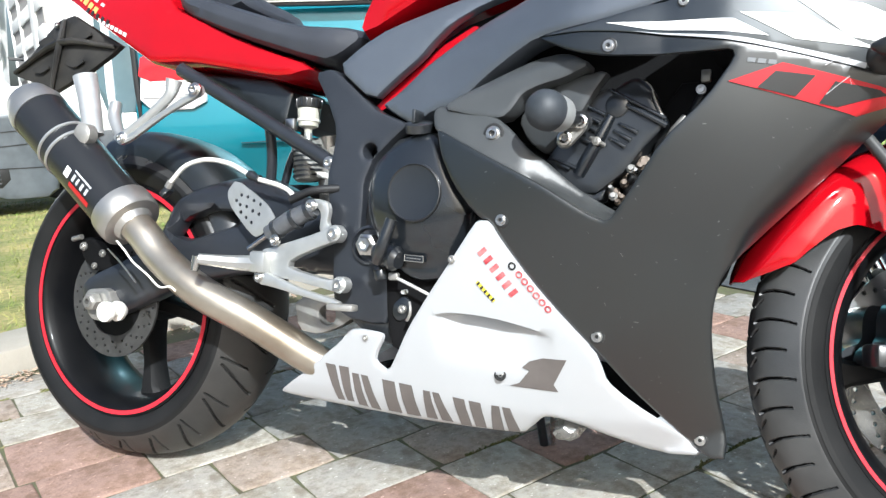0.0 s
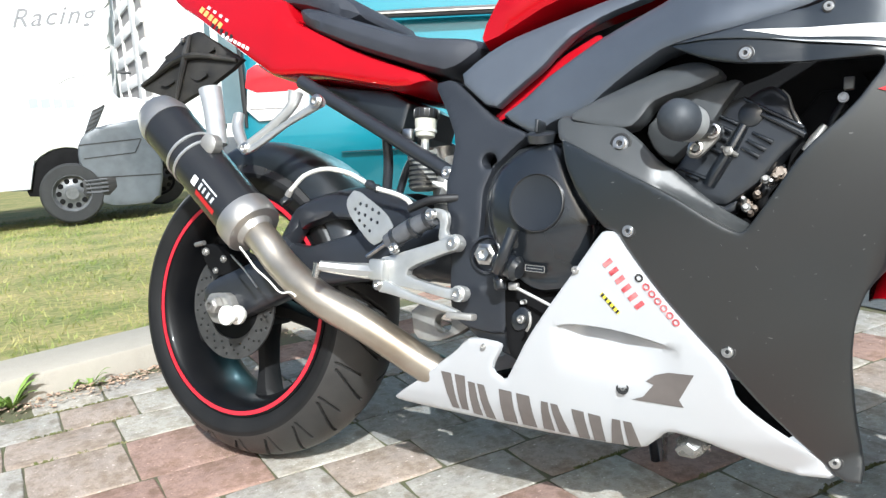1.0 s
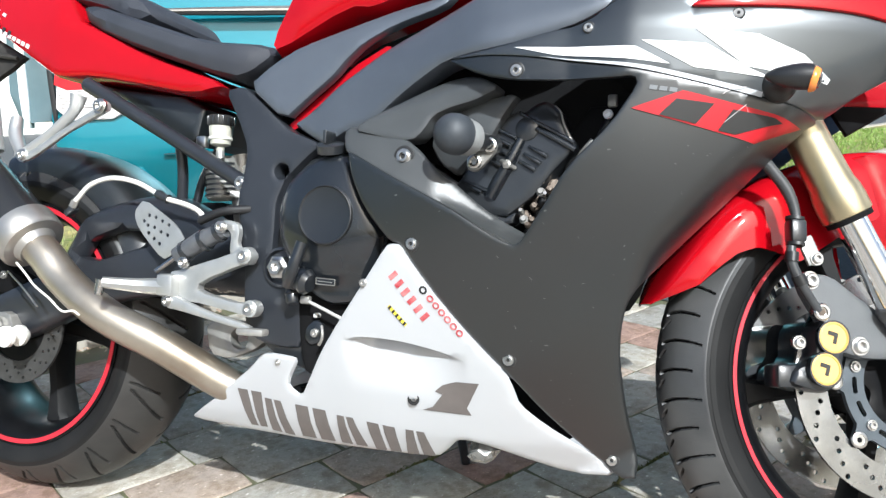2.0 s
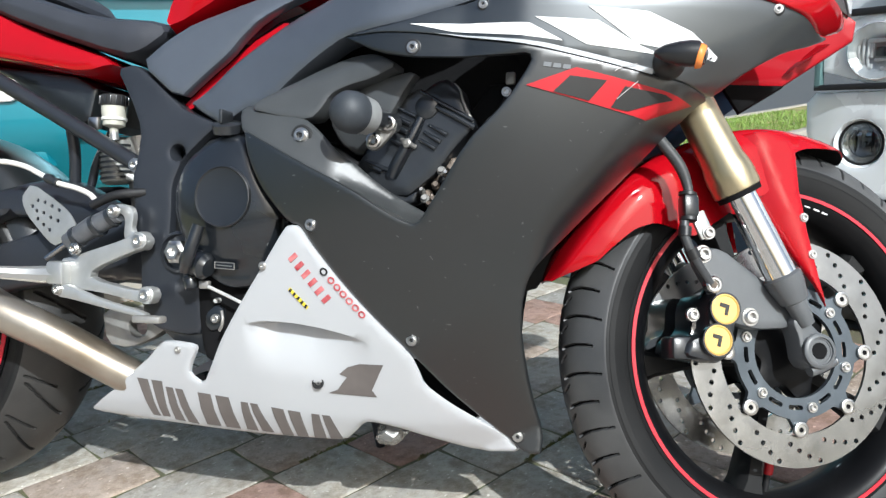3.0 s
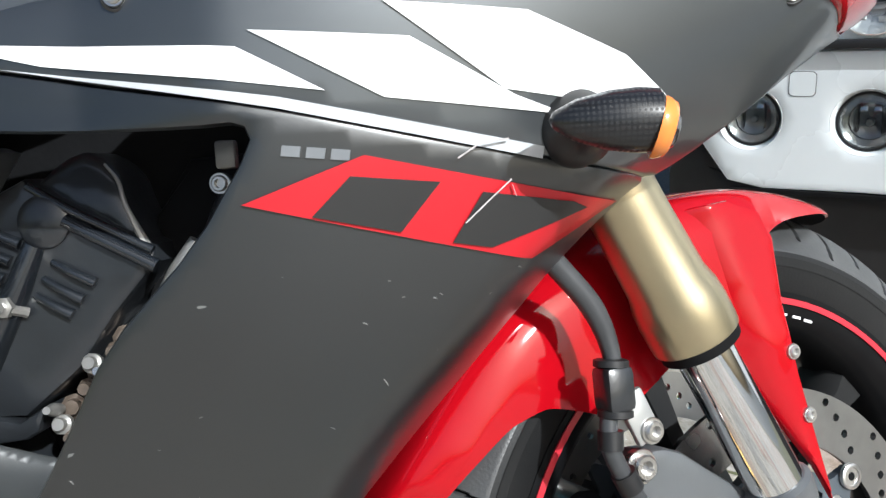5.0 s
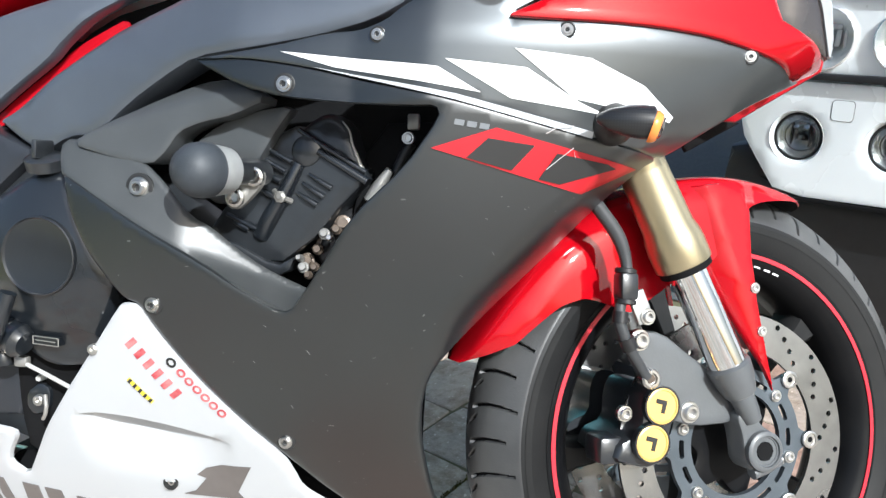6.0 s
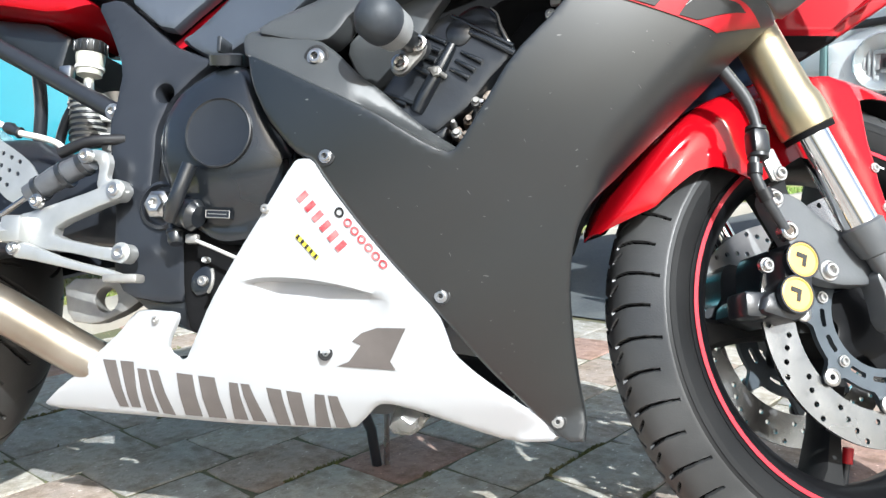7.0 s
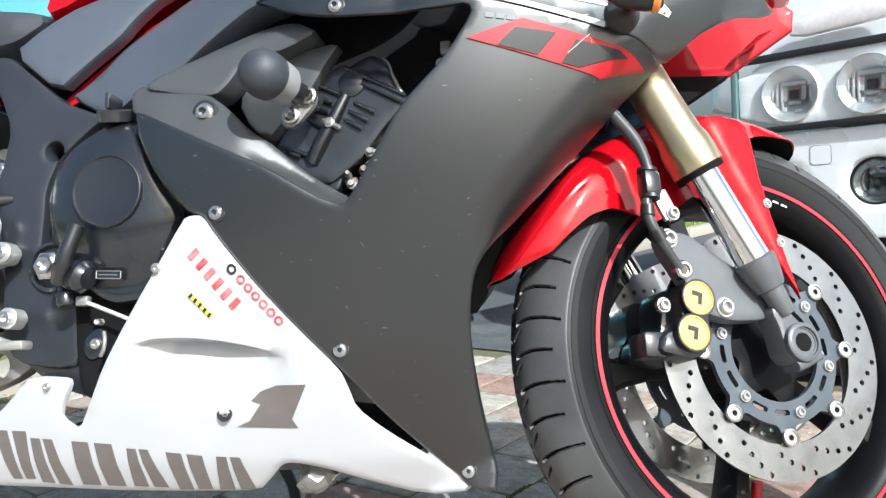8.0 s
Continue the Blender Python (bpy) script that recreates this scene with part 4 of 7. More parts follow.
part("head_skirt", panel([(0.886, 0.535), (0.94, 0.508), (0.962, 0.52), (0.955, 0.5), (0.915, 0.495), (0.87, 0.52)], -0.172, 0.03, 0.01, 0.004), ENGINE_MATT, bike, "dark lower edge of the head")
# Added dark block; its colour stands for the shade between the fairings.
part("shade_block", panel([(0.7, 0.56), (0.72, 0.74), (1.04, 0.75), (1.12, 0.66), (1.08, 0.5), (0.98, 0.42), (0.88, 0.42)], -0.12, 0.24, 0.04, 0.02), DARK, bike, "dark block filling the shaded space behind the frame")
part("side_baffle", panel([(0.838, 0.612), (0.868, 0.642), (0.905, 0.664), (0.964, 0.674), (0.945, 0.648), (0.932, 0.626), (0.917, 0.602), (0.9, 0.58), (0.872, 0.566), (0.848, 0.585)], lambda x, z: -0.186 + 0.5 * max(0.0, 0.62 - z), 0.02, 0.01, 0.003), GREY_PLASTIC, bike, "dark plastic baffle beside the head")
for x, z, r, l in ((1.004, 0.553, 0.009, 0.02), (0.998, 0.546, 0.006, 0.03), (0.985, 0.532, 0.01, 0.012), (0.978, 0.524, 0.006, 0.028), (0.966, 0.512, 0.008, 0.02), (0.975, 0.505, 0.005, 0.03)):
    part("hose_fitting", lathe([(0, r * 0.7), (l * 0.3, r), (l * 0.7, r), (l * 0.75, r * 0.65), (l, r * 0.6), (l, 0)], (x, -0.14, z), (0.2, -1, 0.15), 8), BROWN_METAL, bike, "tarnished brass hose fitting")
for x, z, r, l, m_ in ((0.97, 0.507, 0.006, 0.012, ALU_DIRTY), (0.967, 0.516, 0.004, 0.018, ALU_DIRTY), (0.976, 0.499, 0.0045, 0.014, BROWN_METAL), (0.992, 0.543, 0.006, 0.012, ALU_DIRTY), (0.999, 0.538, 0.004, 0.018, STEEL)):
    part("pipe_joint", lathe([(0, r * 0.8), (l * 0.25, r), (l * 0.6, r), (l * 0.7, r * 0.7), (l, r * 0.6), (l, 0)], (x, -0.165, z), (0.1, -1, 0.25), 10), m_, bike, "small bright pipe joint")
part("hose", tube([(0.99, -0.12, 0.5), (0.985, -0.145, 0.525), (1.0, -0.14, 0.55), (1.01, -0.11, 0.57)], 0.008, 12), RUBBER_HOSE, bike, "black coolant hose")
part("water_pipe", tube([(1.057, -0.16, 0.613), (1.046, -0.16, 0.595), (1.037, -0.16, 0.58)], [0.004, 0.007, 0.007], 12), ALU_DIRTY, bike, "dull metal water pipe")
part("cable_clip", block((0.012, 0.008, 0.016), (1.082, -0.168, 0.661), 0.002), ALU_DIRTY, bike)
part("bolt", hex_bolt((1.076, -0.165, 0.645), 0.006, 0.006), STEEL, bike)
part("hose", tube([(1.076, -0.15, 0.64), (1.066, -0.15, 0.62), (1.05, -0.15, 0.58)], 0.006, 10), RUBBER_HOSE, bike)
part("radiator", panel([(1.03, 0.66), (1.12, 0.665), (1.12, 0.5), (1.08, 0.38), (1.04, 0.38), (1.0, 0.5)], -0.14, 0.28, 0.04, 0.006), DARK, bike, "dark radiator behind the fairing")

# frame slider and its bracket
slider = part("frame_slider", lathe([(0, 0.0255), (0.008, 0.0258), (0.018, 0.0245), (0.027, 0.0195), (0.033, 0.011), (0.035, 0)], (0.909, -0.264, 0.606), (-0.28, -1, 0.02), 36), mat("slider_nylon", (0.034, 0.04, 0.048), 0.6, 0, 0.2, 60, 0.12, 300, spec=0.5), bike, "black domed frame slider")
part("mount", lathe([(-0.07, 0.013), (-0.006, 0.013), (0, 0.02), (0.002, 0.02)], (0.912, -0.2525, 0.606), (-0.28, -1, 0.02), 24), ENGINE_MATT, slider, "black slider mount")
part("collar", lathe([(-0.016, 0.019), (-0.013, 0.0225), (0.0, 0.0238), (0.011, 0.0245), (0.012, 0.02)], (0.912, -0.2525, 0.606), (-0.28, -1, 0.02), 32), mat("grey_slider_collar", (0.32, 0.33, 0.33), 0.45, 0.2, 0.2, 40, 0.1, 200), slider, "pale grey collar")
part("bracket", panel([(0.9, 0.578), (0.906, 0.568), (0.918, 0.568), (0.94, 0.592), (0.942, 0.604), (0.932, 0.61), (0.922, 0.606)], -0.21, 0.008, 0.008, 0.002), ALU_DIRTY, slider, "small grey metal bracket")
for x, z in ((0.934, 0.601), (0.914, 0.58)):
    part("bolt", lathe([(0, 0.0095), (0.005, 0.0095), (0.006, 0.007), (0.009, 0.0055), (0.004, 0.004), (0.004, 0)], (x, -0.211, z), (0, -1, 0), 20), STEEL, slider)

# seat, tail
seat_loop = [(0.151, 0.874), (0.171, 0.88), (0.298, 0.836), (0.421, 0.794), (0.542, 0.782), (0.553, 0.76), (0.513, 0.733), (0.481, 0.726), (0.302, 0.785), (0.167, 0.84)]
part("rider_seat", panel(seat_loop, lambda x, z: -0.13 - 0.02 * math.sin((x - 0.15) * 7), 0.28, 0.016, 0.02), SEAT, bike, "dark grey vinyl rider seat")

part("pillion_seat", panel([(-0.06, 0.98), (0.0, 0.965), (0.15, 0.94), (0.255, 0.893), (0.285, 0.858), (0.244, 0.848), (0.16, 0.885), (0.05, 0.91), (-0.06, 0.95)], -0.1, 0.2, 0.02, 0.02), SEAT, bike, "dark grey vinyl pillion seat")
tail_loop = [(-0.3, 0.99), (-0.243, 0.945), (-0.161, 0.905), (-0.04, 0.834), (0.072, 0.768), (0.103, 0.752), (0.187, 0.749), (0.306, 0.726), (0.398, 0.708), (0.468, 0.723), (0.302, 0.782), (0.195, 0.832), (0.138, 0.858), (0.09, 0.915), (-0.06, 0.96), (-0.2, 0.995)]


def tail_y(x, z):
    return -0.13 + 0.10 * max(0, 0.1 - x) + 0.3 * max(0, z - 0.86 + 0.1 * x)


tail = part("tail_cowl", panel(tail_loop, tail_y, 0.2, 0.016, 0.012), RED, bike, "glossy red tail cowl")
row_of_bars((-0.06, 0.853), (0.03, 0.812), 7, 0.009, 0.007, WHITE_DECAL, tail, tail_y)
row_of_bars((-0.155, 0.925), (-0.06, 0.868), 5, 0.015, 0.012, GOLD_CAP, tail, tail_y)
row_of_bars((-0.135, 0.927), (-0.04, 0.876), 4, 0.012, 0.006, PALE_DECAL, tail, tail_y)
row_of_bars((-0.1, 0.88), (-0.02, 0.84), 5, 0.008, 0.009, BLACK_DECAL, tail, out(0.0004, tail_y))
HOLDER = [(-0.361, 0.778), (-0.331, 0.783), (-0.207, 0.874), (-0.167, 0.881), (-0.04, 0.812), (-0.068, 0.792), (-0.123, 0.761), (-0.222, 0.725), (-0.253, 0.743), (-0.339, 0.767)]
HOLDER_MATT = mat("dusty_black_plastic", (0.016, 0.0155, 0.015), 0.55, 0, 0.5, 26, 0.2, 150, second=(0.034, 0.031, 0.027), big=14)
holder = part("plate_holder", panel(HOLDER, lambda x, z: -0.088 + 0.1 * math.hypot(x + 0.19, z - 0.815), 0.012, 0.014, 0.002, soften=0), HOLDER_MATT, bike, "dusty black plate holder with crossed ribs under the tail")
for path in ([(-0.345, -0.076, 0.777), (-0.188, -0.094, 0.824), (-0.05, -0.08, 0.808)], [(-0.184, -0.088, 0.872), (-0.188, -0.094, 0.824), (-0.218, -0.085, 0.732)]):
    part("rib", tube(path, [0.004, 0.008, 0.004], 8, 4), HOLDER_MATT, holder)
for x, z, w, h in ((-0.235, 0.83, 0.03, 0.012), (-0.135, 0.835, 0.034, 0.012), (-0.25, 0.775, 0.03, 0.01), (-0.15, 0.782, 0.03, 0.012)):
    part("pocket", panel([(x - w, z), (x, z + h), (x + w, z + 0.002), (x, z - h)], -0.0895, 0.004, 0.02, 0.001, soften=1), HOLDER_MATT, holder)
part("holder_screw", hex_bolt((-0.205, -0.09, 0.862), 0.006), STEEL, holder)
part("undertail", panel([(0.0, 0.8), (0.15, 0.745), (0.392, 0.71), (0.372, 0.63), (0.3, 0.66), (0.2, 0.73), (0.05, 0.77)], -0.085, 0.17, 0.02, 0.006), BLACK_MATT, bike, "black undertail panel")
part("subframe_strut", tube([(0.17, -0.125, 0.738), (0.35, -0.128, 0.645), (0.508, -0.135, 0.562)], 0.0125, 14, smooth=False), FRAME, bike, "black subframe strut")
part("subframe_strut", tube([(0.17, 0.125, 0.738), (0.508, 0.135, 0.562)], 0.0125, 12, smooth=False), FRAME, bike)
part("subframe_brace", tube([(0.35, -0.1, 0.645), (0.352, -0.09, 0.59), (0.345, -0.08, 0.54)], 0.009, 10), FRAME, bike)
part("subframe_brace", tube([(0.41, -0.07, 0.63), (0.38, -0.07, 0.58), (0.36, -0.06, 0.54)], 0.007, 10), FRAME, bike)
part("bolt", hex_bolt((0.508, -0.146, 0.562), 0.01), STEEL, bike)
resv = part("brake_reservoir", lathe([(-0.012, 0.006), (0, 0.007), (0.004, 0.0165), (0.028, 0.0195), (0.034, 0.0195)], (0.43, -0.095, 0.627), (0, 0, 1), 28), mat("cream_reservoir", (0.5, 0.49, 0.42), 0.35, 0, 0.1, 30), bike, "cream brake fluid reservoir")
part("lid", lathe([(0.034, 0.0203), (0.036, 0.0212), (0.05, 0.0212), (0.052, 0.019), (0.052, 0)], (0.43, -0.095, 0.627), (0, 0, 1), 28), BLACK_DECAL, resv, "black ribbed lid")
for k in range(16):
    a = 2 * math.pi * k / 16
    part("lid_rib", block((0.003, 0.003, 0.014), (0.43 + 0.0214 * math.cos(a), -0.095 + 0.0214 * math.sin(a), 0.67), 0.001, Matrix.Rotation(a, 4, "Z")), ENGINE_MATT, resv)
part("level_band", lathe([(0.012, 0.0182), (0.012, 0.0194), (0.016, 0.0198), (0.016, 0.0186)], (0.43, -0.095, 0.627), (0, 0, 1), 28), NYLON, resv)
part("outlet", tube([(0.43, -0.095, 0.62), (0.431, -0.095, 0.608)], 0.007, 12, smooth=False), ALU, resv)
part("bracket", block((0.02, 0.012, 0.02), (0.398, -0.1, 0.635), 0.003), STEEL, resv)
shock = part("shock_absorber", tube([(0.43, -0.03, 0.62), (0.445, -0.03, 0.52), (0.46, -0.02, 0.4)], 0.026, 18, smooth=False), ALU_DIRTY, bike, "shock absorber with a worn coil spring")
coil = [(0.434 + 0.03 * k / 72 + 0.034 * math.cos(k * 0.6), -0.03 + 0.034 * math.sin(k * 0.6), 0.6 - 0.19 * k / 72) for k in range(73)]
part("spring", tube(coil, 0.0055, 8, 1), NYLON, shock, "cream coil spring")

reservoir = part("shock_reservoir", lathe([(-0.04, 0.02), (-0.036, 0.0265), (0.03, 0.0275), (0.034, 0.024), (0.034, 0)], (0.405, -0.055, 0.582), (-0.08, -0.05, 1), 28), mat("worn_grey_casting", (0.3, 0.3, 0.28), 0.5, 0.3, 0.3, 40, 0.3, 120), bike, "worn grey shock reservoir")
for k in range(7):
    part("rib", lathe([(0, 0.0268), (0, 0.0288), (0.0035, 0.0288), (0.0035, 0.0268)], Vector((0.405, -0.055, 0.582)) + Vector((-0.08, -0.05, 1)) * (-0.032 + 0.0085 * k), (-0.08, -0.05, 1), 28, closed=True), ENGINE_MATT, reservoir)
part("link_strap", tube([(0.462, -0.06, 0.6), (0.474, -0.064, 0.573), (0.462, -0.066, 0.548), (0.454, -0.066, 0.529)], [0.011, 0.012, 0.009, 0.008], 12, squash=0.6), NYLON, bike, "cream plastic strap beside the shock")
part("link_clip", block((0.02, 0.012, 0.014), (0.475, -0.075, 0.57), 0.003), STEEL, bike)

# exhaust
CAN_A, CAN_B = Vector((-0.115, -0.19, 0.66)), Vector((0.115, -0.19, 0.474))
ca = (CAN_B - CAN_A).normalized()
ln = (CAN_B - CAN_A).length
exhaust = part("exhaust_can", lathe([(0.0, 0.042), (0.004, 0.0505), (ln - 0.004, 0.0505), (ln, 0.045)], CAN_A, ca, 48), CARBON, bike, "carbon fibre exhaust can")
part("end_cap", lathe([(-0.04, 0.03), (-0.042, 0.037), (-0.036, 0.043), (-0.006, 0.052), (0.012, 0.052)], CAN_A, ca, 40), SATIN_STEEL, exhaust, "satin metal end cap")
part("outlet", lathe([(-0.045, 0.026), (-0.045, 0.03), (0.03, 0.03), (0.03, 0.0)], CAN_A, ca, 28), DARK, exhaust)
part("inlet_cap", lathe([(-0.014, 0.0515), (-0.012, 0.0545), (0.0, 0.0555), (0.022, 0.0545), (0.027, 0.051), (0.029, 0.036), (0.04, 0.031)], CAN_B, ca, 40), SATIN_STEEL, exhaust, "satin metal inlet collar")
part("strap", lathe([(0.098, 0.0512), (0.099, 0.0535), (0.103, 0.0535), (0.104, 0.0512)], CAN_A, ca, 40, closed=True), ALU, exhaust, "metal strap")
part("strap", lathe([(0.122, 0.0512), (0.123, 0.0535), (0.127, 0.0535), (0.128, 0.0512)], CAN_A, ca, 40, closed=True), ALU, exhaust, "metal strap")
q = Vector((0, 0, 1)).rotation_difference(ca).to_matrix()
for (h, w, a0, a1, material) in ((0.232, 0.062, -0.2, 0.0, RED_DECAL), (0.187, 0.014, 0.0, 0.36, WHITE_DECAL), (0.207, 0.006, 0.08, 0.34, PALE_DECAL), (0.219, 0.005, 0.1, 0.34, PALE_DECAL), (0.233, 0.006, 0.08, 0.34, PALE_DECAL), (0.247, 0.006, 0.1, 0.34, PALE_DECAL), (0.226, 0.05, 0.42, 0.48, PALE_DECAL)):
    b = bmesh.new()
    mid = (Vector((0, -1, 0)) - ca * ca.dot(Vector((0, -1, 0)))).normalized()
    up = ca.cross(mid)
    grid = []
    for i in range(9):
        a = a0 + (a1 - a0) * i / 8 - 0.2
        grid.append([b.verts.new(CAN_A + ca * (h + w * (s - 0.5) + 0.0) + (mid * math.cos(a) + up * math.sin(a) * -1) * 0.0512) for s in (0, 1)])
    for i in range(8):
        b.faces.new((grid[i][0], grid[i][1], grid[i + 1][1], grid[i + 1][0]))
    part("label_shape", b, material, exhaust)
pipe = part("exhaust_pipe", tube([(0.13, -0.19, 0.463), (0.165, -0.19, 0.436), (0.208, -0.188, 0.396), (0.285, -0.185, 0.347), (0.376, -0.155, 0.301), (0.474, -0.1, 0.237), (0.56, -0.07, 0.21)], 0.0285, 24, 8), TITAN, bike, "bare steel exhaust pipe with a brown heat tint")
part("spring_hook", tube([(0.09, -0.2, 0.41), (0.13, -0.205, 0.385), (0.17, -0.21, 0.355)], 0.0015, 8), STEEL, pipe)
hang = part("exhaust_hanger", tube([(0.265, -0.175, 0.685), (0.19, -0.178, 0.65), (0.11, -0.182, 0.607), (0.085, -0.184, 0.612)], [0.013, 0.009, 0.012, 0.01], 12, squash=0.6), ALU, bike, "polished aluminium exhaust hanger")
part("arm", tube([(0.198, -0.17, 0.708), (0.19, -0.172, 0.68), (0.15, -0.176, 0.645), (0.095, -0.184, 0.605)], [0.014, 0.009, 0.009, 0.011], 12, squash=0.6), ALU, hang)
part("arm", tube([(-0.045, -0.15, 0.735), (-0.02, -0.16, 0.69), (0.02, -0.18, 0.615)], [0.022, 0.02, 0.018], 12, squash=0.45), ALU, hang)
part("arm", tube([(0.05, -0.16, 0.675), (0.06, -0.17, 0.645), (0.09, -0.182, 0.61)], [0.011, 0.012, 0.01], 12), ALU, hang)
part("knob", lathe([(0, 0.02), (0.018, 0.02), (0.022, 0.015), (0.022, 0)], (0.028, -0.195, 0.612), (0, -1, 0), 20), ALU_DIRTY, hang)
part("bolt", hex_bolt((0.26, -0.186, 0.684), 0.012), STEEL, hang)
part("bolt", hex_bolt((0.1, -0.19, 0.606), 0.011), STEEL, hang)

# swingarm, rear wheel
swing_loop = [(-0.051, 0.337), (-0.032, 0.357), (0.063, 0.394), (0.13, 0.424), (0.143, 0.462), (0.162, 0.5), (0.204, 0.529), (0.273, 0.547), (0.339, 0.548), (0.404, 0.524), (0.466, 0.5), (0.54, 0.49), (0.54, 0.38), (0.45, 0.385), (0.36, 0.38), (0.27, 0.368), (0.188, 0.347), (0.116, 0.318), (0.032, 0.283), (-0.029, 0.272), (-0.048, 0.29)]
swing_hole = resample([(0.164, 0.438), (0.18, 0.465), (0.245, 0.486), (0.312, 0.484), (0.325, 0.474), (0.295, 0.456), (0.211, 0.433)], 0.02)


def swing_y(x, z):
    return -0.136 + 0.014 * (1 - math.cos(min(1.0, abs(z - 0.36 - 0.2 * x) / 0.08) * 1.5)) + 0.75 * max(0.0, z - 0.505) * (0.13 < x < 0.5)


swing = part("swingarm", panel(swing_loop, swing_y, 0.035, 0.014, 0.012, holes=[swing_hole]), FRAME, bike, "black braced swingarm")
part("swingarm", panel(swing_loop, swing_y, 0.035, 0.03, 0.012, holes=[swing_hole], flip=True), FRAME, bike)
part("axle_block", panel([(-0.021, 0.327), (-0.012, 0.333), (0.036, 0.337), (0.05, 0.307), (0.044, 0.281), (0.0, 0.273), (-0.019, 0.292)], -0.148, 0.02, 0.012, 0.004), ALU_DIRTY, swing, "worn alloy chain adjuster block")
part("axle_nut", lathe([(0, 0.017), (0.014, 0.017), (0.016, 0.013), (0.02, 0.011), (0.02, 0.006), (0.01, 0.006), (0.01, 0)], (0.008, -0.15, 0.311), (0, -1, 0), 6), ALU_DIRTY, swing)
part("stand_spool", lathe([(-0.01, 0.01), (0.0, 0.018), (0.008, 0.0185), (0.012, 0.013), (0.024, 0.013), (0.028, 0.0185), (0.036, 0.018), (0.038, 0.008), (0.038, 0)], (0.062, -0.142, 0.296), (0, -1, 0), 24), NYLON, swing, "white nylon stand spool")
rcal = part("rear_caliper", panel([(-0.072, 0.423), (-0.038, 0.431), (-0.004, 0.425), (0.022, 0.406), (0.06, 0.391), (0.017, 0.367), (-0.024, 0.365), (-0.052, 0.385)], -0.13, 0.05, 0.01, 0.006), DARK, bike, "small black rear brake caliper")
for x, z, r in ((-0.05, 0.412, 0.008), (0.0, 0.4, 0.007), (-0.02, 0.376, 0.006)):
    part("bolt", hex_bolt((x, -0.132, z), r), ALU_DIRTY, rcal)
part("pin", tube([(-0.075, -0.135, 0.425), (-0.05, -0.137, 0.43)], 0.005, 10, smooth=False), ALU_DIRTY, rcal)
part("safety_wire", tube([(0.13, -0.218, 0.425), (0.147, -0.216, 0.409), (0.17, -0.217, 0.389), (0.2, -0.215, 0.37), (0.229, -0.216, 0.351), (0.25, -0.214, 0.352), (0.264, -0.215, 0.346)], 0.0018, 8), BRAID, bike, "thin bent wire along the exhaust pipe")


def arch_shell(centre, r, a0, a1, half, drop, n=36, m=12, thick=0.003):
    """A mudguard: an arch round the axle between two angles; half and drop: its half width and the depth of its sides, by the place along it from 0 to 1."""
    bm = bmesh.new()
    skins = []
    for off in (0, -thick):
        rows = []
        for i in range(n + 1):
            t = i / n
            a = radians(a0 + (a1 - a0) * t)
            row = []
            for j in range(m + 1):
                u = (2 * j / m - 1) * math.pi / 2
                rr = r(t) + off - drop(t) * (1 - math.cos(u)) ** 1.6
                row.append(bm.verts.new((centre.x + rr * math.cos(a), math.sin(u) * (half(t) + off), centre.z + rr * math.sin(a))))
            rows.append(row)
        skins.append(rows)
    for rows in skins:
        for i in range(n):
            for j in range(m):
                bm.faces.new((rows[i][j], rows[i][j + 1], rows[i + 1][j + 1], rows[i + 1][j]))
    o, k = skins
    for i in range(n):
        for j in (0, m):
            bm.faces.new((o[i][j], o[i + 1][j], k[i + 1][j], k[i][j]))
    for j in range(m):
        for i in (0, n):
            bm.faces.new((o[i][j], o[i][j + 1], k[i][j + 1], k[i][j]))
    return bm


part("hugger", arch_shell(RA, lambda t: 0.335, 25, 105, lambda t: 0.1 - 0.03 * t, lambda t: 0.06), BLACK_MATT, bike, "black plastic rear tyre hugger")


def tyre_mesh(centre, R, w, bead_r, bead_w, drop, pitch_n, groove, m=None, segs=900, material=RUBBER, groove_mat=RUBBER):
    """A tyre with moulded grooves. groove(v, s): how deep a groove is there; v: across the tread from -1 to 1, s: along it in pitches."""
    prof = [(-bead_w, bead_r, 0), (-w * 0.99, bead_r + 0.012, 0), (-w * 1.03, bead_r + 0.03, 0), (-w * 1.025, R - drop - 0.012, 0)]
    prof += [(w * v, R - drop * abs(v) ** 2.2, v) for v in np.linspace(-1, 1, 61)]
    prof += [(-h, r, 0) for h, r, _ in prof[3::-1]]
    pts, faces, deep, n = [], [], [], len(prof)
    for i in range(segs):
        a = 2 * math.pi * i / segs
        for h, r, v in prof:
            g = groove(v, i / segs * pitch_n) if v else 0
            r, h = r - 0.006 * g, h * (1 - 0.03 * g)
            deep.append(g > 0.3)
            pts.append((centre.x + r * math.cos(a), h, centre.z + r * math.sin(a)))
    for i in range(segs):
        o, p = i * n, (i + 1) % segs * n
        faces += [(o + j, o + j + 1, p + j + 1, p + j) for j in range(n - 1)]
    me = bpy.data.meshes.new("tyre")
    me.from_pydata(pts, [], faces)
    if m:
        me.transform(m)
    me.shade_smooth()
    me.set_sharp_from_angle(angle=radians(38))
    for m_ in (material, SIDEWALL, groove_mat):
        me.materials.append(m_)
    # 0 tread, 1 sidewall, 2 groove faces with their shade in the colour
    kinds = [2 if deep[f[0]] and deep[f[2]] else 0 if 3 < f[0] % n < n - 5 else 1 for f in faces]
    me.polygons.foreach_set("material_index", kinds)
    return me


def cut(s, at, width):
    """1 in the middle of a groove that lies at s = at in each pitch, 0 outside it."""
    d = abs((s - at + 0.5) % 1 - 0.5)
    return max(0.0, 1 - (d / width) ** 4) if d < width else 0.0


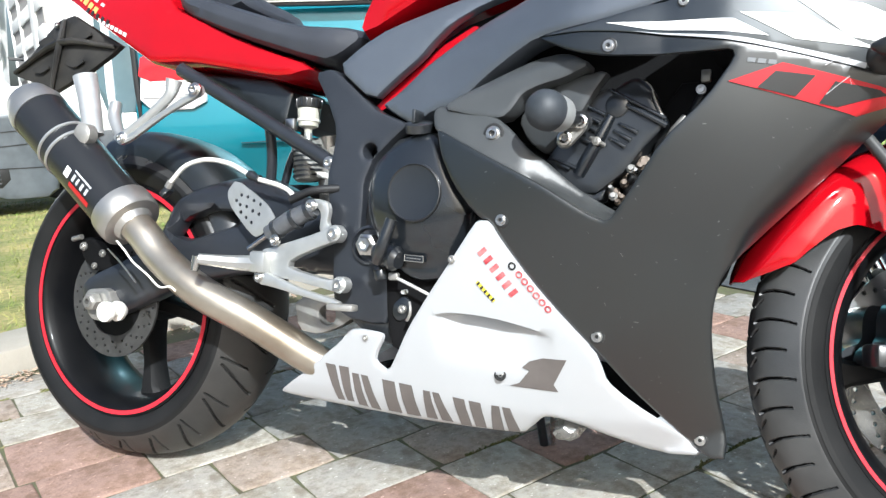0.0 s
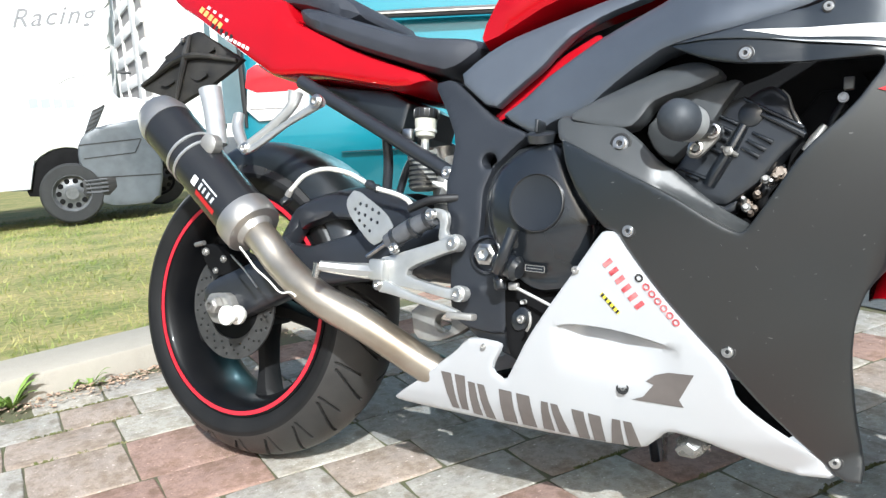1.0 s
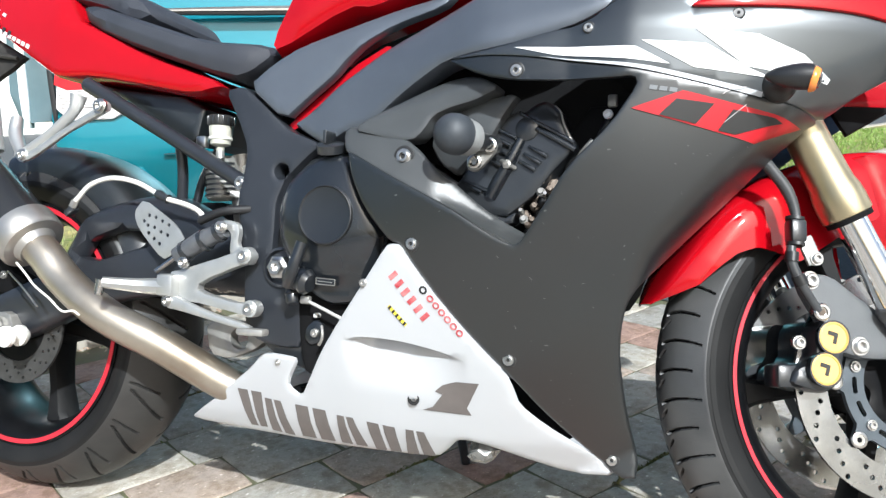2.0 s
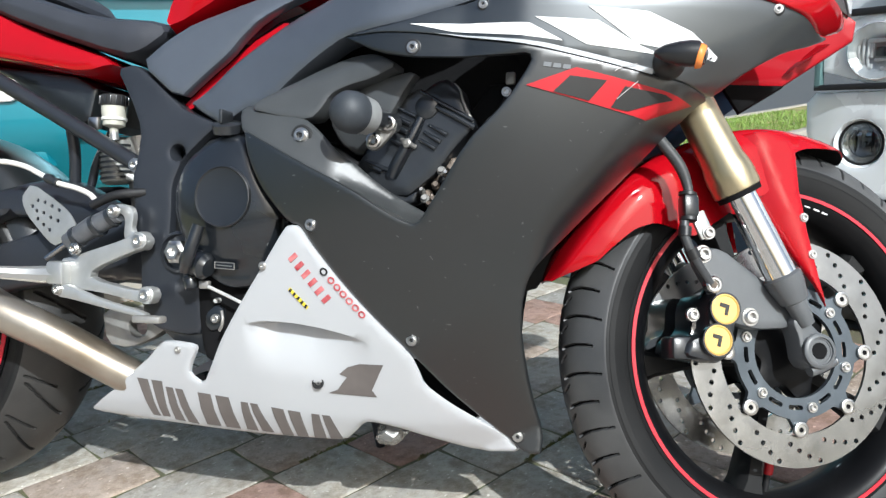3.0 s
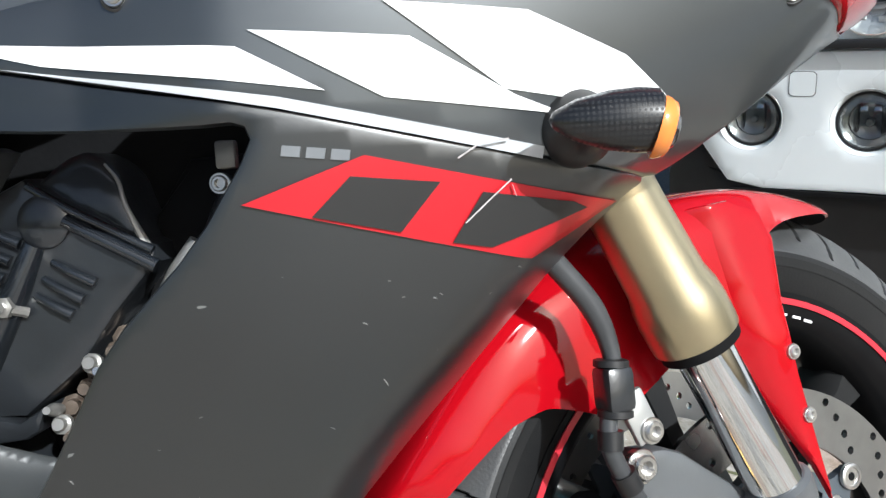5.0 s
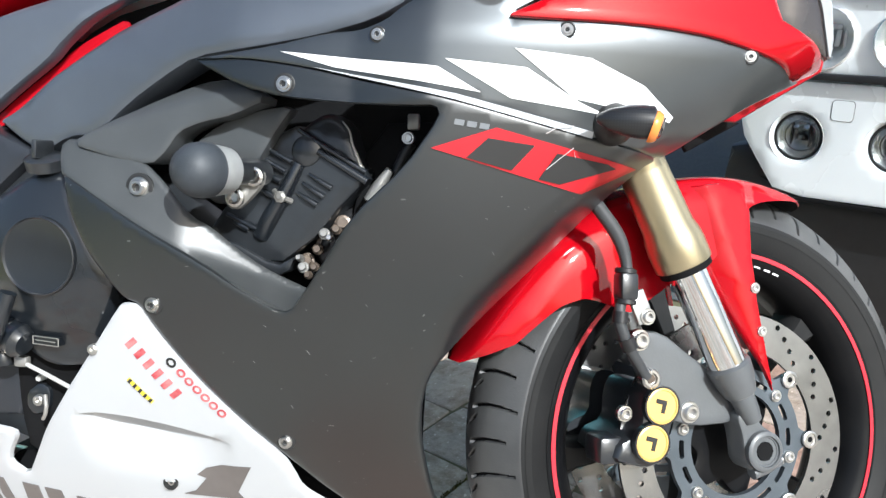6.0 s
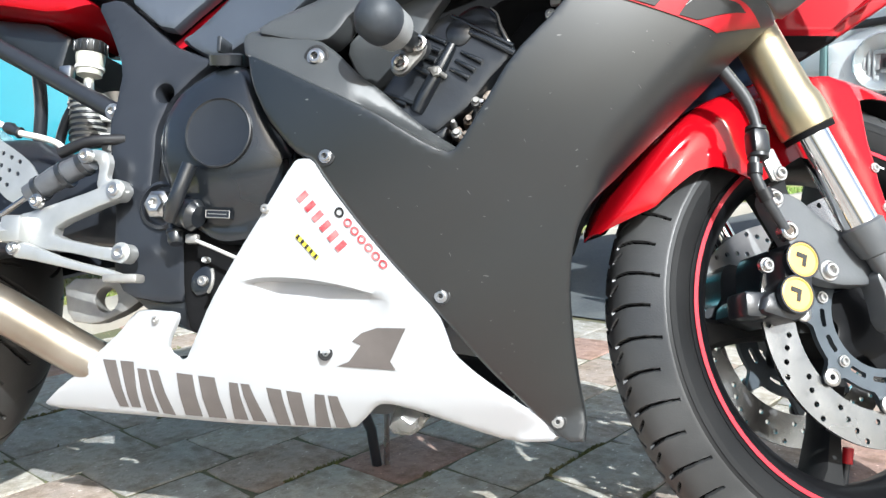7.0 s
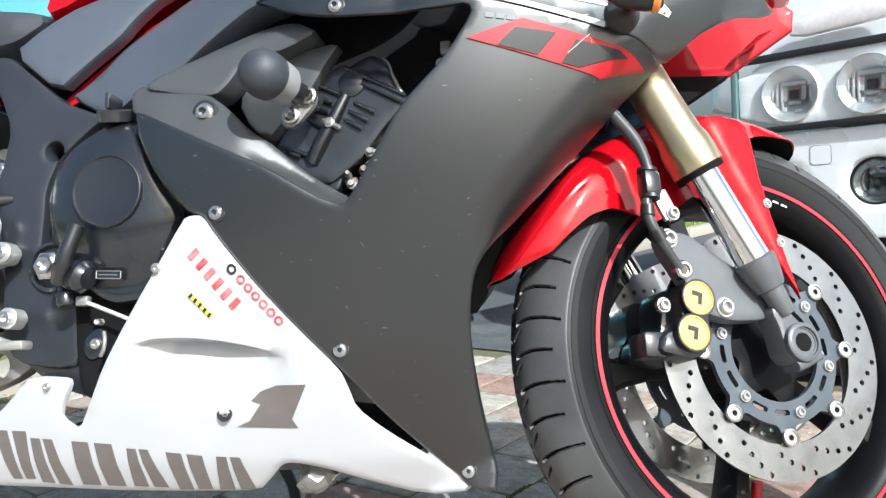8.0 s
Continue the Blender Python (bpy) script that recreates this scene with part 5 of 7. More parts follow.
def rear_groove(v, s):
    a, k = abs(v), 0.5 if v > 0 else 0.0
    long_cut = cut(s + k, 0.8 * a ** 1.5, 0.03) if 0.1 < a < 0.9 else 0
    short_cut = cut(s + k, 0.5 + 0.35 * a, 0.025) if 0.45 < a < 0.93 else 0
    return max(long_cut, short_cut)


def front_groove(v, s):
    a, k = abs(v), 0.5 if v > 0 else 0.0
    at = 0.75 * (a - 0.3) ** 2 - 0.45 * a
    odd = math.floor(s + k - at + 0.5) % 2
    long_cut = cut(s + k, at, 0.062 - 0.02 * a) if 0.1 < a < (0.93 if odd else 0.82) else 0
    short_cut = cut(s + k, 0.5 - 1.2 * a, 0.05) if 0.05 < a < 0.3 else 0
    return max(long_cut, short_cut)


def rim_mesh(centre, w, r):
    """The rim of a cast wheel."""
    bm = lathe([(w, r), (w, r - 0.009), (w * 0.9, r - 0.02), (w * 0.55, r - 0.034), (0, r - 0.038), (-w * 0.55, r - 0.034), (-w * 0.9, r - 0.02), (-w, r - 0.009), (-w, r), (-w * 0.92, r), (-w * 0.6, r - 0.024), (0, r - 0.028), (w * 0.6, r - 0.024), (w * 0.92, r)], centre, (0, -1, 0), 96, closed=True)
    return bm


def add_spokes(wheel, centre, r, spokes, start, sw, turn=False):
    for k in range(spokes):
        bm = bmesh.new()
        a = start + 2 * math.pi * k / spokes
        d, e = Vector((math.cos(a), 0, math.sin(a))), Vector((-math.sin(a), 0, math.cos(a)))
        rings = []
        for rr, hw, hy in ((0.035, sw * 0.8, 0.03), (0.08, sw * 0.62, 0.024), (0.13, sw * 0.6, 0.022), (r - 0.05, sw * 0.85, 0.026), (r - 0.034, sw * 1.2, 0.026)):
            c = Vector(centre) + d * rr
            rings.append([bm.verts.new(c + e * hw * cx + Vector((0, hy * cy, 0))) for cx, cy in ((-1, -0.6), (-0.6, -1), (0.6, -1), (1, -0.6), (1, 0.6), (0.6, 1), (-0.6, 1), (-1, 0.6))])
        for p, q2 in zip(rings, rings[1:]):
            for j in range(8):
                bm.faces.new((p[j], p[(j + 1) % 8], q2[(j + 1) % 8], q2[j]))
        part("spoke", steered(bm) if turn else bm, SPOKE, wheel)
    hub = lathe([(-0.055, 0.03), (-0.05, 0.045), (0, 0.05), (0.05, 0.045), (0.055, 0.03), (0.055, 0.012)], centre, (0, -1, 0), 32)
    part("hub", steered(hub) if turn else hub, SPOKE, wheel)


rear = part("rear_wheel", rim_mesh(RA, 0.089, 0.226), RIM, bike, "black five-spoke rear wheel")
add_spokes(rear, RA, 0.226, 5, radians(-84), 0.024)
t = new("tyre", tyre_mesh(RA, 0.312, 0.093, 0.224, 0.084, 0.05, 22, rear_groove, None, 1500))
t.parent = rear
tagged(t, "wide black rear tyre with moulded grooves")
part("rim_stripe", lathe([(0.0893, 0.2135), (0.0905, 0.2135), (0.0905, 0.2215), (0.0893, 0.2215)], RA, (0, -1, 0), 96, closed=True), STRIPE, rear, "red rim tape")


def disc_holes(c, rows, n, r):
    return [ring(c.x + rr * math.cos(a), c.z + rr * math.sin(a), r, 8) for k, rr in enumerate(rows) for a in [2 * math.pi * (i + k / len(rows)) / n for i in range(n)]]


part("brake_disc", panel(ring(RA.x, RA.z, 0.11, 64), -0.1, 0.005, 0.014, 0.0005, holes=[ring(RA.x, RA.z, 0.07, 40), *disc_holes(RA, (0.082, 0.092, 0.101), 20, 0.003)], soften=0), mat("worn_disc_steel", (0.09, 0.088, 0.086), 0.42, 0.6, 0.3, 40), rear, "drilled rear brake disc")
part("disc_carrier", panel(ring(RA.x, RA.z, 0.072, 40), -0.097, 0.01, 0.02, 0.001, holes=[ring(RA.x, RA.z, 0.03, 20)], soften=0), RIM, rear)

# foot controls
def plate(name, loop, y, thick, parent, label="", material=None, edge=0.0022):
    return part(name, panel(loop, y, thick, 0.008, edge, soften=1), material or ALU, parent, label)


hanger = plate("footrest_hanger", [(0.413, 0.396), (0.42, 0.42), (0.44, 0.424), (0.529, 0.45), (0.543, 0.459), (0.559, 0.462), (0.57, 0.449), (0.563, 0.435), (0.547, 0.434), (0.475, 0.406), (0.472, 0.392), (0.553, 0.376), (0.563, 0.384), (0.577, 0.381), (0.582, 0.37), (0.574, 0.358), (0.559, 0.36), (0.483, 0.374), (0.432, 0.377)], -0.195, 0.016, bike, "bare aluminium footrest hanger with two arms")
plate("arm", [(0.503, 0.497), (0.515, 0.502), (0.536, 0.497), (0.541, 0.484), (0.537, 0.463), (0.552, 0.455), (0.536, 0.444), (0.523, 0.452), (0.526, 0.478), (0.52, 0.487), (0.505, 0.486)], -0.19, 0.01, hanger)
for x, z in ((0.556, 0.448), (0.569, 0.371)):
    part("boss", lathe([(0, 0.0125), (0.0035, 0.0125), (0.005, 0.011), (0.005, 0)], (x, -0.195, z), (0, -1, 0), 24), ALU, hanger)
    part("bolt", lathe([(0, 0.008), (0.004, 0.008), (0.005, 0.007), (0.005, 0.0045), (0.001, 0.0043), (0.001, 0)], (x, -0.1995, z), (0, -1, 0), 20), STEEL, hanger)
peg = part("footpeg", tube([(0.422, -0.2, 0.397), (0.395, -0.205, 0.397), (0.37, -0.217, 0.398), (0.333, -0.24, 0.401)], [0.013, 0.0125, 0.0105, 0.0085], 8, 3), ALU, bike, "aluminium rider footpeg with a turned-down tip")
part("peg_tip", tube([(0.331, -0.24, 0.405), (0.327, -0.242, 0.382)], [0.0085, 0.006], 10, smooth=False), STEEL, peg)
part("peg_clevis", block((0.03, 0.026, 0.034), (0.424, -0.2, 0.4), 0.005), ALU, peg)
pedal = plate("brake_pedal", [(0.412, 0.387), (0.433, 0.386), (0.452, 0.379), (0.5, 0.363), (0.575, 0.347), (0.574, 0.338), (0.5, 0.352), (0.445, 0.363), (0.424, 0.365)], -0.206, 0.01, bike, "aluminium brake pedal", edge=0.003)
part("pivot_bolt", hex_bolt((0.426, -0.207, 0.376), 0.008), STEEL, pedal)
part("pad", block((0.045, 0.02, 0.01), (0.585, -0.212, 0.339), 0.003), ALU_DIRTY, pedal)
heel_loop = [(0.328, 0.517), (0.344, 0.534), (0.391, 0.506), (0.413, 0.49), (0.428, 0.468), (0.392, 0.438), (0.376, 0.446), (0.336, 0.486), (0.327, 0.505)]
heel_holes = [ring(x, z, 0.0032, 10) for x, z in ((0.356, 0.508), (0.369, 0.505), (0.382, 0.499), (0.395, 0.493), (0.346, 0.499), (0.354, 0.492), (0.367, 0.489), (0.38, 0.482), (0.393, 0.477), (0.356, 0.48), (0.367, 0.471), (0.378, 0.463))]
part("heel_plate", panel(heel_loop, -0.172, 0.003, 0.01, 0.001, holes=heel_holes), ALU, bike, "drilled aluminium heel plate")
cylr = part("master_cylinder", tube([(0.43, -0.19, 0.445), (0.47, -0.19, 0.467), (0.515, -0.19, 0.487)], [0.0135, 0.0155, 0.013], 14, smooth=False), mat("dark_cast_cylinder", (0.12, 0.125, 0.135), 0.38, 0.3, 0.25, 60, 0.2, 200), bike, "dark grey rear brake master cylinder")
for k, r in ((0.15, 0.0165), (0.55, 0.0175), (0.85, 0.0155)):
    part("collar", tube([(0.43 + 0.085 * k, -0.19, 0.445 + 0.042 * k), (0.436 + 0.085 * k, -0.19, 0.448 + 0.042 * k)], r, 16, smooth=False), ENGINE_MATT, cylr)
for x, z in ((0.45, 0.435), (0.515, 0.49)):
    part("bolt", hex_bolt((x, -0.202, z), 0.009), STEEL, cylr)
part("pushrod", tube([(0.43, -0.19, 0.445), (0.39, -0.19, 0.42)], 0.004, 8, smooth=False), STEEL, cylr)
part("brake_hose", tube([(0.178, -0.155, 0.524), (0.19, -0.155, 0.536), (0.217, -0.155, 0.559), (0.262, -0.155, 0.57), (0.312, -0.155, 0.563), (0.355, -0.156, 0.545), (0.38, -0.157, 0.535), (0.414, -0.158, 0.527), (0.443, -0.163, 0.517), (0.462, -0.17, 0.504)], 0.0042, 10, 8), BRAID, bike, "white sleeved rear brake hose")
part("hose_joint", tube([(0.358, -0.157, 0.544), (0.366, -0.157, 0.541), (0.372, -0.157, 0.538), (0.38, -0.157, 0.535)], [0.007, 0.0085, 0.006, 0.008], 12, smooth=False), ENGINE_MATT, bike)
part("reservoir_hose", tube([(0.54, -0.16, 0.52), (0.5, -0.175, 0.515), (0.46, -0.178, 0.5)], 0.007, 10), RUBBER_HOSE, bike)
part("hose_clamp", block((0.022, 0.016, 0.012), (0.172, -0.15, 0.515), 0.003, Matrix.Rotation(radians(-35), 4, "Y")), ENGINE_MATT, bike)
part("hose_nut", lathe([(0, 0.0065), (0.012, 0.0065), (0.013, 0.0045), (0.018, 0.0045)], (0.178, -0.154, 0.522), (0.5, 0, 0.8), 6), ALU_DIRTY, bike)
link = [(0.44, 0.345), (0.45, 0.29), (0.49, 0.285), (0.53, 0.3), (0.56, 0.32), (0.56, 0.35), (0.52, 0.345)]
part("linkage_plate", panel(link, -0.13, 0.02, 0.012, 0.003, holes=[ring(0.505, 0.318, 0.016, 16)]), ALU_DIRTY, bike, "bare metal linkage plate")
stand = part("side_stand", tube([(0.72, 0.17, 0.24), (0.745, 0.26, 0.12), (0.76, 0.335, -0.07)], [0.011, 0.009, 0.008], 12, smooth=False), FRAME, bike, "black side stand leg")
part("stand_foot", block((0.06, 0.05, 0.012), (0.765, 0.345, -0.073), 0.004, Matrix.Rotation(radians(13), 4, "X")), FRAME, stand)
part("catch_spring", tube([(0.79, 0.19, 0.2), (0.765, 0.29, 0.06)], 0.005, 8, smooth=False), STEEL, stand)

# front wheel, built straight and turned with the fork
front = part("front_wheel", steered(rim_mesh(FA, 0.052, 0.2295)), RIM, bike, "black five-spoke front wheel turned to the left")
add_spokes(front, FA, 0.2295, 5, radians(-102), 0.02, True)
t = new("tyre", tyre_mesh(FA, 0.304, 0.056, 0.2275, 0.05, 0.042, 48, front_groove, STEER, 1440, DUSTY_RUBBER, GROOVE_SHADE))
t.parent = front
tagged(t, "black front tyre with curved grooves")
part("rim_stripe", steered(lathe([(0.0522, 0.2195), (0.0534, 0.2195), (0.0534, 0.2245), (0.0522, 0.2245)], FA, (0, -1, 0), 96, closed=True)), STRIPE, front, "red rim tape")
for s in (1, -1):
    flip = s < 0
    part("brake_disc", steered(panel(ring(FA.x, FA.z, 0.152, 90), -0.074, 0.005, 0.014, 0.0005, holes=[ring(FA.x, FA.z, 0.1095, 60), *disc_holes(FA, (0.1215, 0.1295, 0.1375, 0.1455), 15, 0.0035)], soften=0, flip=flip)), DISC, front, "drilled steel brake disc")
    slots = [[(FA.x + rr * math.cos(a + da), FA.z + rr * math.sin(a + da)) for rr, da in ((0.0705, -0.13), (0.0702, 0.0), (0.0705, 0.13), (0.0735, 0.15), (0.0765, 0.13), (0.0768, 0.0), (0.0765, -0.13), (0.0735, -0.15))] for a in [radians(60 * i + d) for i in range(6) for d in (3, 27)]]
    petal = [0.0885 + 0.0225 * max(0.0, math.cos(8 * a)) ** 3 for a in [2 * math.pi * i / 160 for i in range(160)]]
    part("disc_carrier", steered(panel([(FA.x + r * math.cos(2 * math.pi * i / 160), FA.z + r * math.sin(2 * math.pi * i / 160)) for i, r in enumerate(petal)], -0.077, 0.008, 0.013, 0.001, holes=[ring(FA.x, FA.z, 0.061, 40), *slots], soften=0, flip=flip)), mat("slate_disc_carrier", (0.085, 0.1, 0.115), 0.35, 0.4, 0.15, 30), front, "dark slotted disc carrier")
    part("hub_flange", steered(panel([(FA.x + (0.057 + 0.01 * math.cos(6 * (a + 0.262))) * math.cos(a), FA.z + (0.057 + 0.01 * math.cos(6 * (a + 0.262))) * math.sin(a)) for a in [2 * math.pi * i / 60 for i in range(60)]], -0.066, 0.02, 0.015, 0.003, soften=0, flip=flip)), RIM, front)
    for i in range(8):
        a = 2 * math.pi * i / 8
        at = Vector((FA.x + 0.1018 * math.cos(a), -s * 0.0775, FA.z + 0.1018 * math.sin(a)))
        part("disc_button", steered(lathe([(0, 0.0105), (0.003, 0.0105), (0.0038, 0.0095), (0.0038, 0.0075), (0.0024, 0.007), (0.0024, 0.0035), (0.001, 0.003), (0.001, 0)], at, (0, -s, 0), 20)), STEEL, front)
        part("button_hole", steered(lathe([(0.0012, 0.0032), (0.0026, 0.003), (0.0026, 0)], at, (0, -s, 0), 12)), DARK, front)
    for i in range(6):
        a = radians(45 - 60 * i)
        part("disc_bolt", steered(hex_bolt((FA.x + 0.0755 * math.cos(a), -s * 0.078, FA.z + 0.0755 * math.sin(a)), 0.0068, 0.005, (0, -s, 0))), STEEL, front)
part("valve", steered(tube([(FA.x - 0.01, -0.004, FA.z - 0.195), (FA.x - 0.008, -0.012, FA.z - 0.165)], 0.005, 10, smooth=False)), RUBBER_HOSE, front)
part("valve_cap", steered(tube([(FA.x - 0.008, -0.012, FA.z - 0.168), (FA.x - 0.007, -0.016, FA.z - 0.15)], 0.0065, 10, smooth=False)), RED_DECAL, front, "red valve cap")
row = [(1.481, 0.512), (1.4955, 0.5075), (1.508, 0.503)]
for x, z in row:
    part("label_bar", steered(block((0.009, 0.001, 0.0035), (x, -0.0475, z), 0, Matrix.Rotation(radians(17), 4, "Y"))), WHITE_DECAL, front)

# fork
RK = Vector((-math.sin(radians(27.6)), 0, math.cos(radians(27.6))))
for s in (1, -1):
    base = Vector((1.4094, -0.119 * s, 0.3588))
    fork = part("fork_leg", steered(lathe([(0.1725, 0.0275), (0.1745, 0.0308), (0.178, 0.0312), (0.194, 0.0315), (0.207, 0.0305), (0.218, 0.0278), (0.27, 0.0262), (0.42, 0.0262), (0.56, 0.0262)], base, RK, 32)), GOLD, bike, "gold anodised upper fork tube")
    part("stanchion", steered(lathe([(0.048, 0.0205), (0.185, 0.0205)], base, RK, 32)), CHROME, fork, "chromed fork stanchion")
    part("seal", steered(lathe([(0.1665, 0.0215), (0.1665, 0.0285), (0.1735, 0.029)], base, RK, 28)), DARK, fork)
    part("lower_casting", steered(lathe([(-0.02, 0.0), (-0.02, 0.0105), (-0.008, 0.0125), (0.0125, 0.0138), (0.0145, 0.0175), (0.019, 0.019), (0.036, 0.0232), (0.05, 0.0246), (0.053, 0.0215)], base, RK, 28)), mat("grey_fork_casting", (0.095, 0.1, 0.105), 0.42, 0.1, 0.12, 30, 0.08, 300, coat=0.4), fork, "dark grey lower fork casting")
    foot = [(1.398, 0.344), (1.405, 0.3255), (1.4075, 0.3095), (1.409, 0.296), (1.417, 0.286), (1.431, 0.2825), (1.446, 0.289), (1.4545, 0.302), (1.4535, 0.316), (1.446, 0.3265), (1.434, 0.333), (1.4245, 0.343), (1.418, 0.354), (1.404, 0.354)]
    part("axle_clamp", steered(panel(foot, -0.121, 0.03, 0.008, 0.004, flip=s < 0)), bpy.data.materials["grey_fork_casting"], fork)
    part("axle_end", steered(lathe([(0.0, 0.0225), (0.005, 0.0225), (0.007, 0.02), (0.007, 0.0175), (0.0045, 0.017), (0.0045, 0.0155), (0.0035, 0.015), (0.0035, 0.0108), (-0.004, 0.0105), (-0.004, 0)], (1.4305, -0.122 * s, 0.3075), (0, -s, 0), 36)), bpy.data.materials["grey_fork_casting"], fork, "dark grey hollow axle end")
    part("axle_socket", steered(lathe([(-0.003, 0.0112), (0.0006, 0.0112), (0.0006, 0)], (1.4305, -0.1252 * s, 0.3075), (0, -s, 0), 6)), DARK, fork)
    part("pinch_boss", steered(tube([(1.421, -0.116 * s, 0.2815), (1.436, -0.116 * s, 0.2865), (1.458, -0.116 * s, 0.2945)], [0.0075, 0.0078, 0.006], 14, 2, smooth=False)), bpy.data.materials["grey_fork_casting"], fork)
    part("pinch_bolt", steered(hex_bolt((1.458, -0.116 * s, 0.2945), 0.0055, 0.005, (0.94, 0, 0.34))), STEEL, fork)
    brk = [(1.272, 0.424), (1.276, 0.44), (1.312, 0.438), (1.345, 0.414), (1.376, 0.394), (1.41, 0.37), (1.421, 0.346), (1.4, 0.336), (1.353, 0.334), (1.32, 0.343), (1.298, 0.38)]
    part("caliper_bracket", steered(panel(brk, -0.107, 0.02, 0.012, 0.004, flip=s < 0)), bpy.data.materials["grey_fork_casting"], fork, "dark grey caliper bracket")
    caliper = part("brake_caliper", steered(panel([(1.288, 0.33), (1.29, 0.366), (1.3, 0.382), (1.322, 0.38), (1.335, 0.36), (1.326, 0.33), (1.318, 0.3), (1.3, 0.29), (1.28, 0.294), (1.256, 0.3), (1.262, 0.32)], -0.106, 0.09, 0.012, 0.008, flip=s < 0)), ENGINE_MATT, bike, "black radial brake caliper with gold piston caps")
    for x, z in ((1.308, 0.3595), (1.2965, 0.32)):
        part("piston_cap", steered(lathe([(0, 0.0195), (0.007, 0.0195), (0.008, 0.0175), (0.0065, 0.0165), (0.0065, 0.0)], (x, -0.107 * s, z), (0, -s, 0), 32)), GOLD_CAP, caliper, "gold piston cap")
        part("cap_slot", steered(block((0.0045, 0.0012, 0.014), (x + 0.002, -0.1138 * s, z - 0.001), 0, Matrix.Rotation(radians(15), 4, "Y"))), BLACK_DECAL, caliper)
        part("cap_slot", steered(block((0.009, 0.0012, 0.005), (x - 0.003, -0.1141 * s, z + 0.005), 0, Matrix.Rotation(radians(15), 4, "Y"))), BLACK_DECAL, caliper)
        part("cap_ring", steered(lathe([(0, 0.0215), (0.0075, 0.0215), (0.0075, 0.0195), (0, 0.0195)], (x, -0.107 * s, z), (0, -s, 0), 32, closed=True)), ENGINE, caliper)
    for x, z, r in ((1.346, 0.3505, 0.0115), (1.283, 0.43, 0.0115), (1.266, 0.352, 0.0085)):
        part("bolt", steered(hex_bolt((x, -0.107 * s, z), r, 0.009, (0, -s, 0))), STEEL, caliper)
    part("caliper_fitting", steered(block((0.03, 0.04, 0.03), (1.258, -0.078 * s, 0.31), 0.006)), ENGINE_MATT, caliper)
part("brake_hose", steered(tube([(1.19, -0.125, 0.605), (1.222, -0.124, 0.57), (1.246, -0.124, 0.54), (1.2565, -0.124, 0.51), (1.254, -0.124, 0.486), (1.249, -0.124, 0.455), (1.261, -0.123, 0.425), (1.286, -0.118, 0.391)], [0.0075, 0.0075, 0.0075, 0.006, 0.0055, 0.0062, 0.0062, 0.0055], 12, 8)), mat("grey_hose_sheath", (0.045, 0.047, 0.05), 0.4, 0, 0.2, 60), bike, "black front brake hose")
part("hose_bracket", steered(block((0.021, 0.022, 0.03), (1.256, -0.124, 0.488), 0.005)), ENGINE_MATT, bike)
for dz in (0.016, -0.016):
    part("hose_collar", steered(lathe([(-0.003, 0.009), (-0.002, 0.0115), (0.002, 0.0115), (0.003, 0.009)], (1.2555, -0.124, 0.488 + dz), (0.1, 0, 1), 18)), RUBBER_HOSE, bike)
for a, b, r in (((1.2505, -0.124, 0.462), (1.2495, -0.124, 0.45), 0.0082), ((1.257, -0.1235, 0.434), (1.263, -0.123, 0.422), 0.0085)):
    part("hose_sleeve", steered(tube([a, b], r, 14, smooth=False)), RUBBER_HOSE, bike)
part("banjo", steered(lathe([(-0.006, 0.011), (0.004, 0.011), (0.006, 0.009), (0.006, 0.0065), (0.003, 0.006), (0.003, 0)], (1.29, -0.116, 0.39), (0, -1, 0), 22)), STEEL, bike, "steel banjo fitting")
part("banjo_core", steered(lathe([(0, 0.0058), (0.0045, 0.005), (0.0045, 0)], (1.29, -0.116, 0.39), (0, -1, 0), 6)), BROWN_METAL, bike)
part("hose_tab", steered(block((0.02, 0.006, 0.035), (1.277, -0.118, 0.466), 0.002, Matrix.Rotation(radians(-24), 4, "Y"))), ALU, bike, "small alloy hose tab")
part("bolt", steered(hex_bolt((1.284, -0.121, 0.456), 0.0085)), STEEL, bike)

# front mudguard: by the angle round the axle, the radius of the crown, that of the lower edge, and half the width there
GUARD = ((164, 0.341, 0.336, 0.022), (161, 0.337, 0.318, 0.05), (157, 0.334, 0.2975, 0.066), (151, 0.331, 0.287, 0.075), (145, 0.33, 0.2766, 0.079), (140, 0.331, 0.2605, 0.081), (137, 0.3308, 0.236, 0.082), (134, 0.33, 0.21, 0.082), (129, 0.3275, 0.206, 0.082), (122, 0.323, 0.205, 0.082), (116, 0.32, 0.207, 0.082), (110, 0.3185, 0.208, 0.082), (100, 0.317, 0.216, 0.082), (92, 0.316, 0.24, 0.081), (89, 0.3155, 0.265, 0.08), (86.5, 0.315, 0.277, 0.077), (83, 0.3145, 0.2845, 0.073), (79, 0.314, 0.2905, 0.069), (75, 0.3135, 0.2965, 0.065), (72, 0.313, 0.301, 0.061), (70, 0.3125, 0.304, 0.056), (68, 0.312, 0.305, 0.045), (66, 0.3115, 0.3075, 0.03), (64.5, 0.311, 0.309, 0.01))
GUARD_STEPS = np.arange(164, 64.4, -0.5)


def guard_rows():
    """The table at half degrees, its corners rounded."""
    turn = [-g[0] for g in GUARD]
    out_rows = []
    for k, reach in ((1, 8), (2, 2), (3, 5)):
        v = np.interp(-GUARD_STEPS, turn, [g[k] for g in GUARD])
        for _ in range(reach):
            v[1:-1] = 0.25 * v[:-2] + 0.5 * v[1:-1] + 0.25 * v[2:]
        out_rows.append(v)
    return list(zip(GUARD_STEPS, *out_rows))


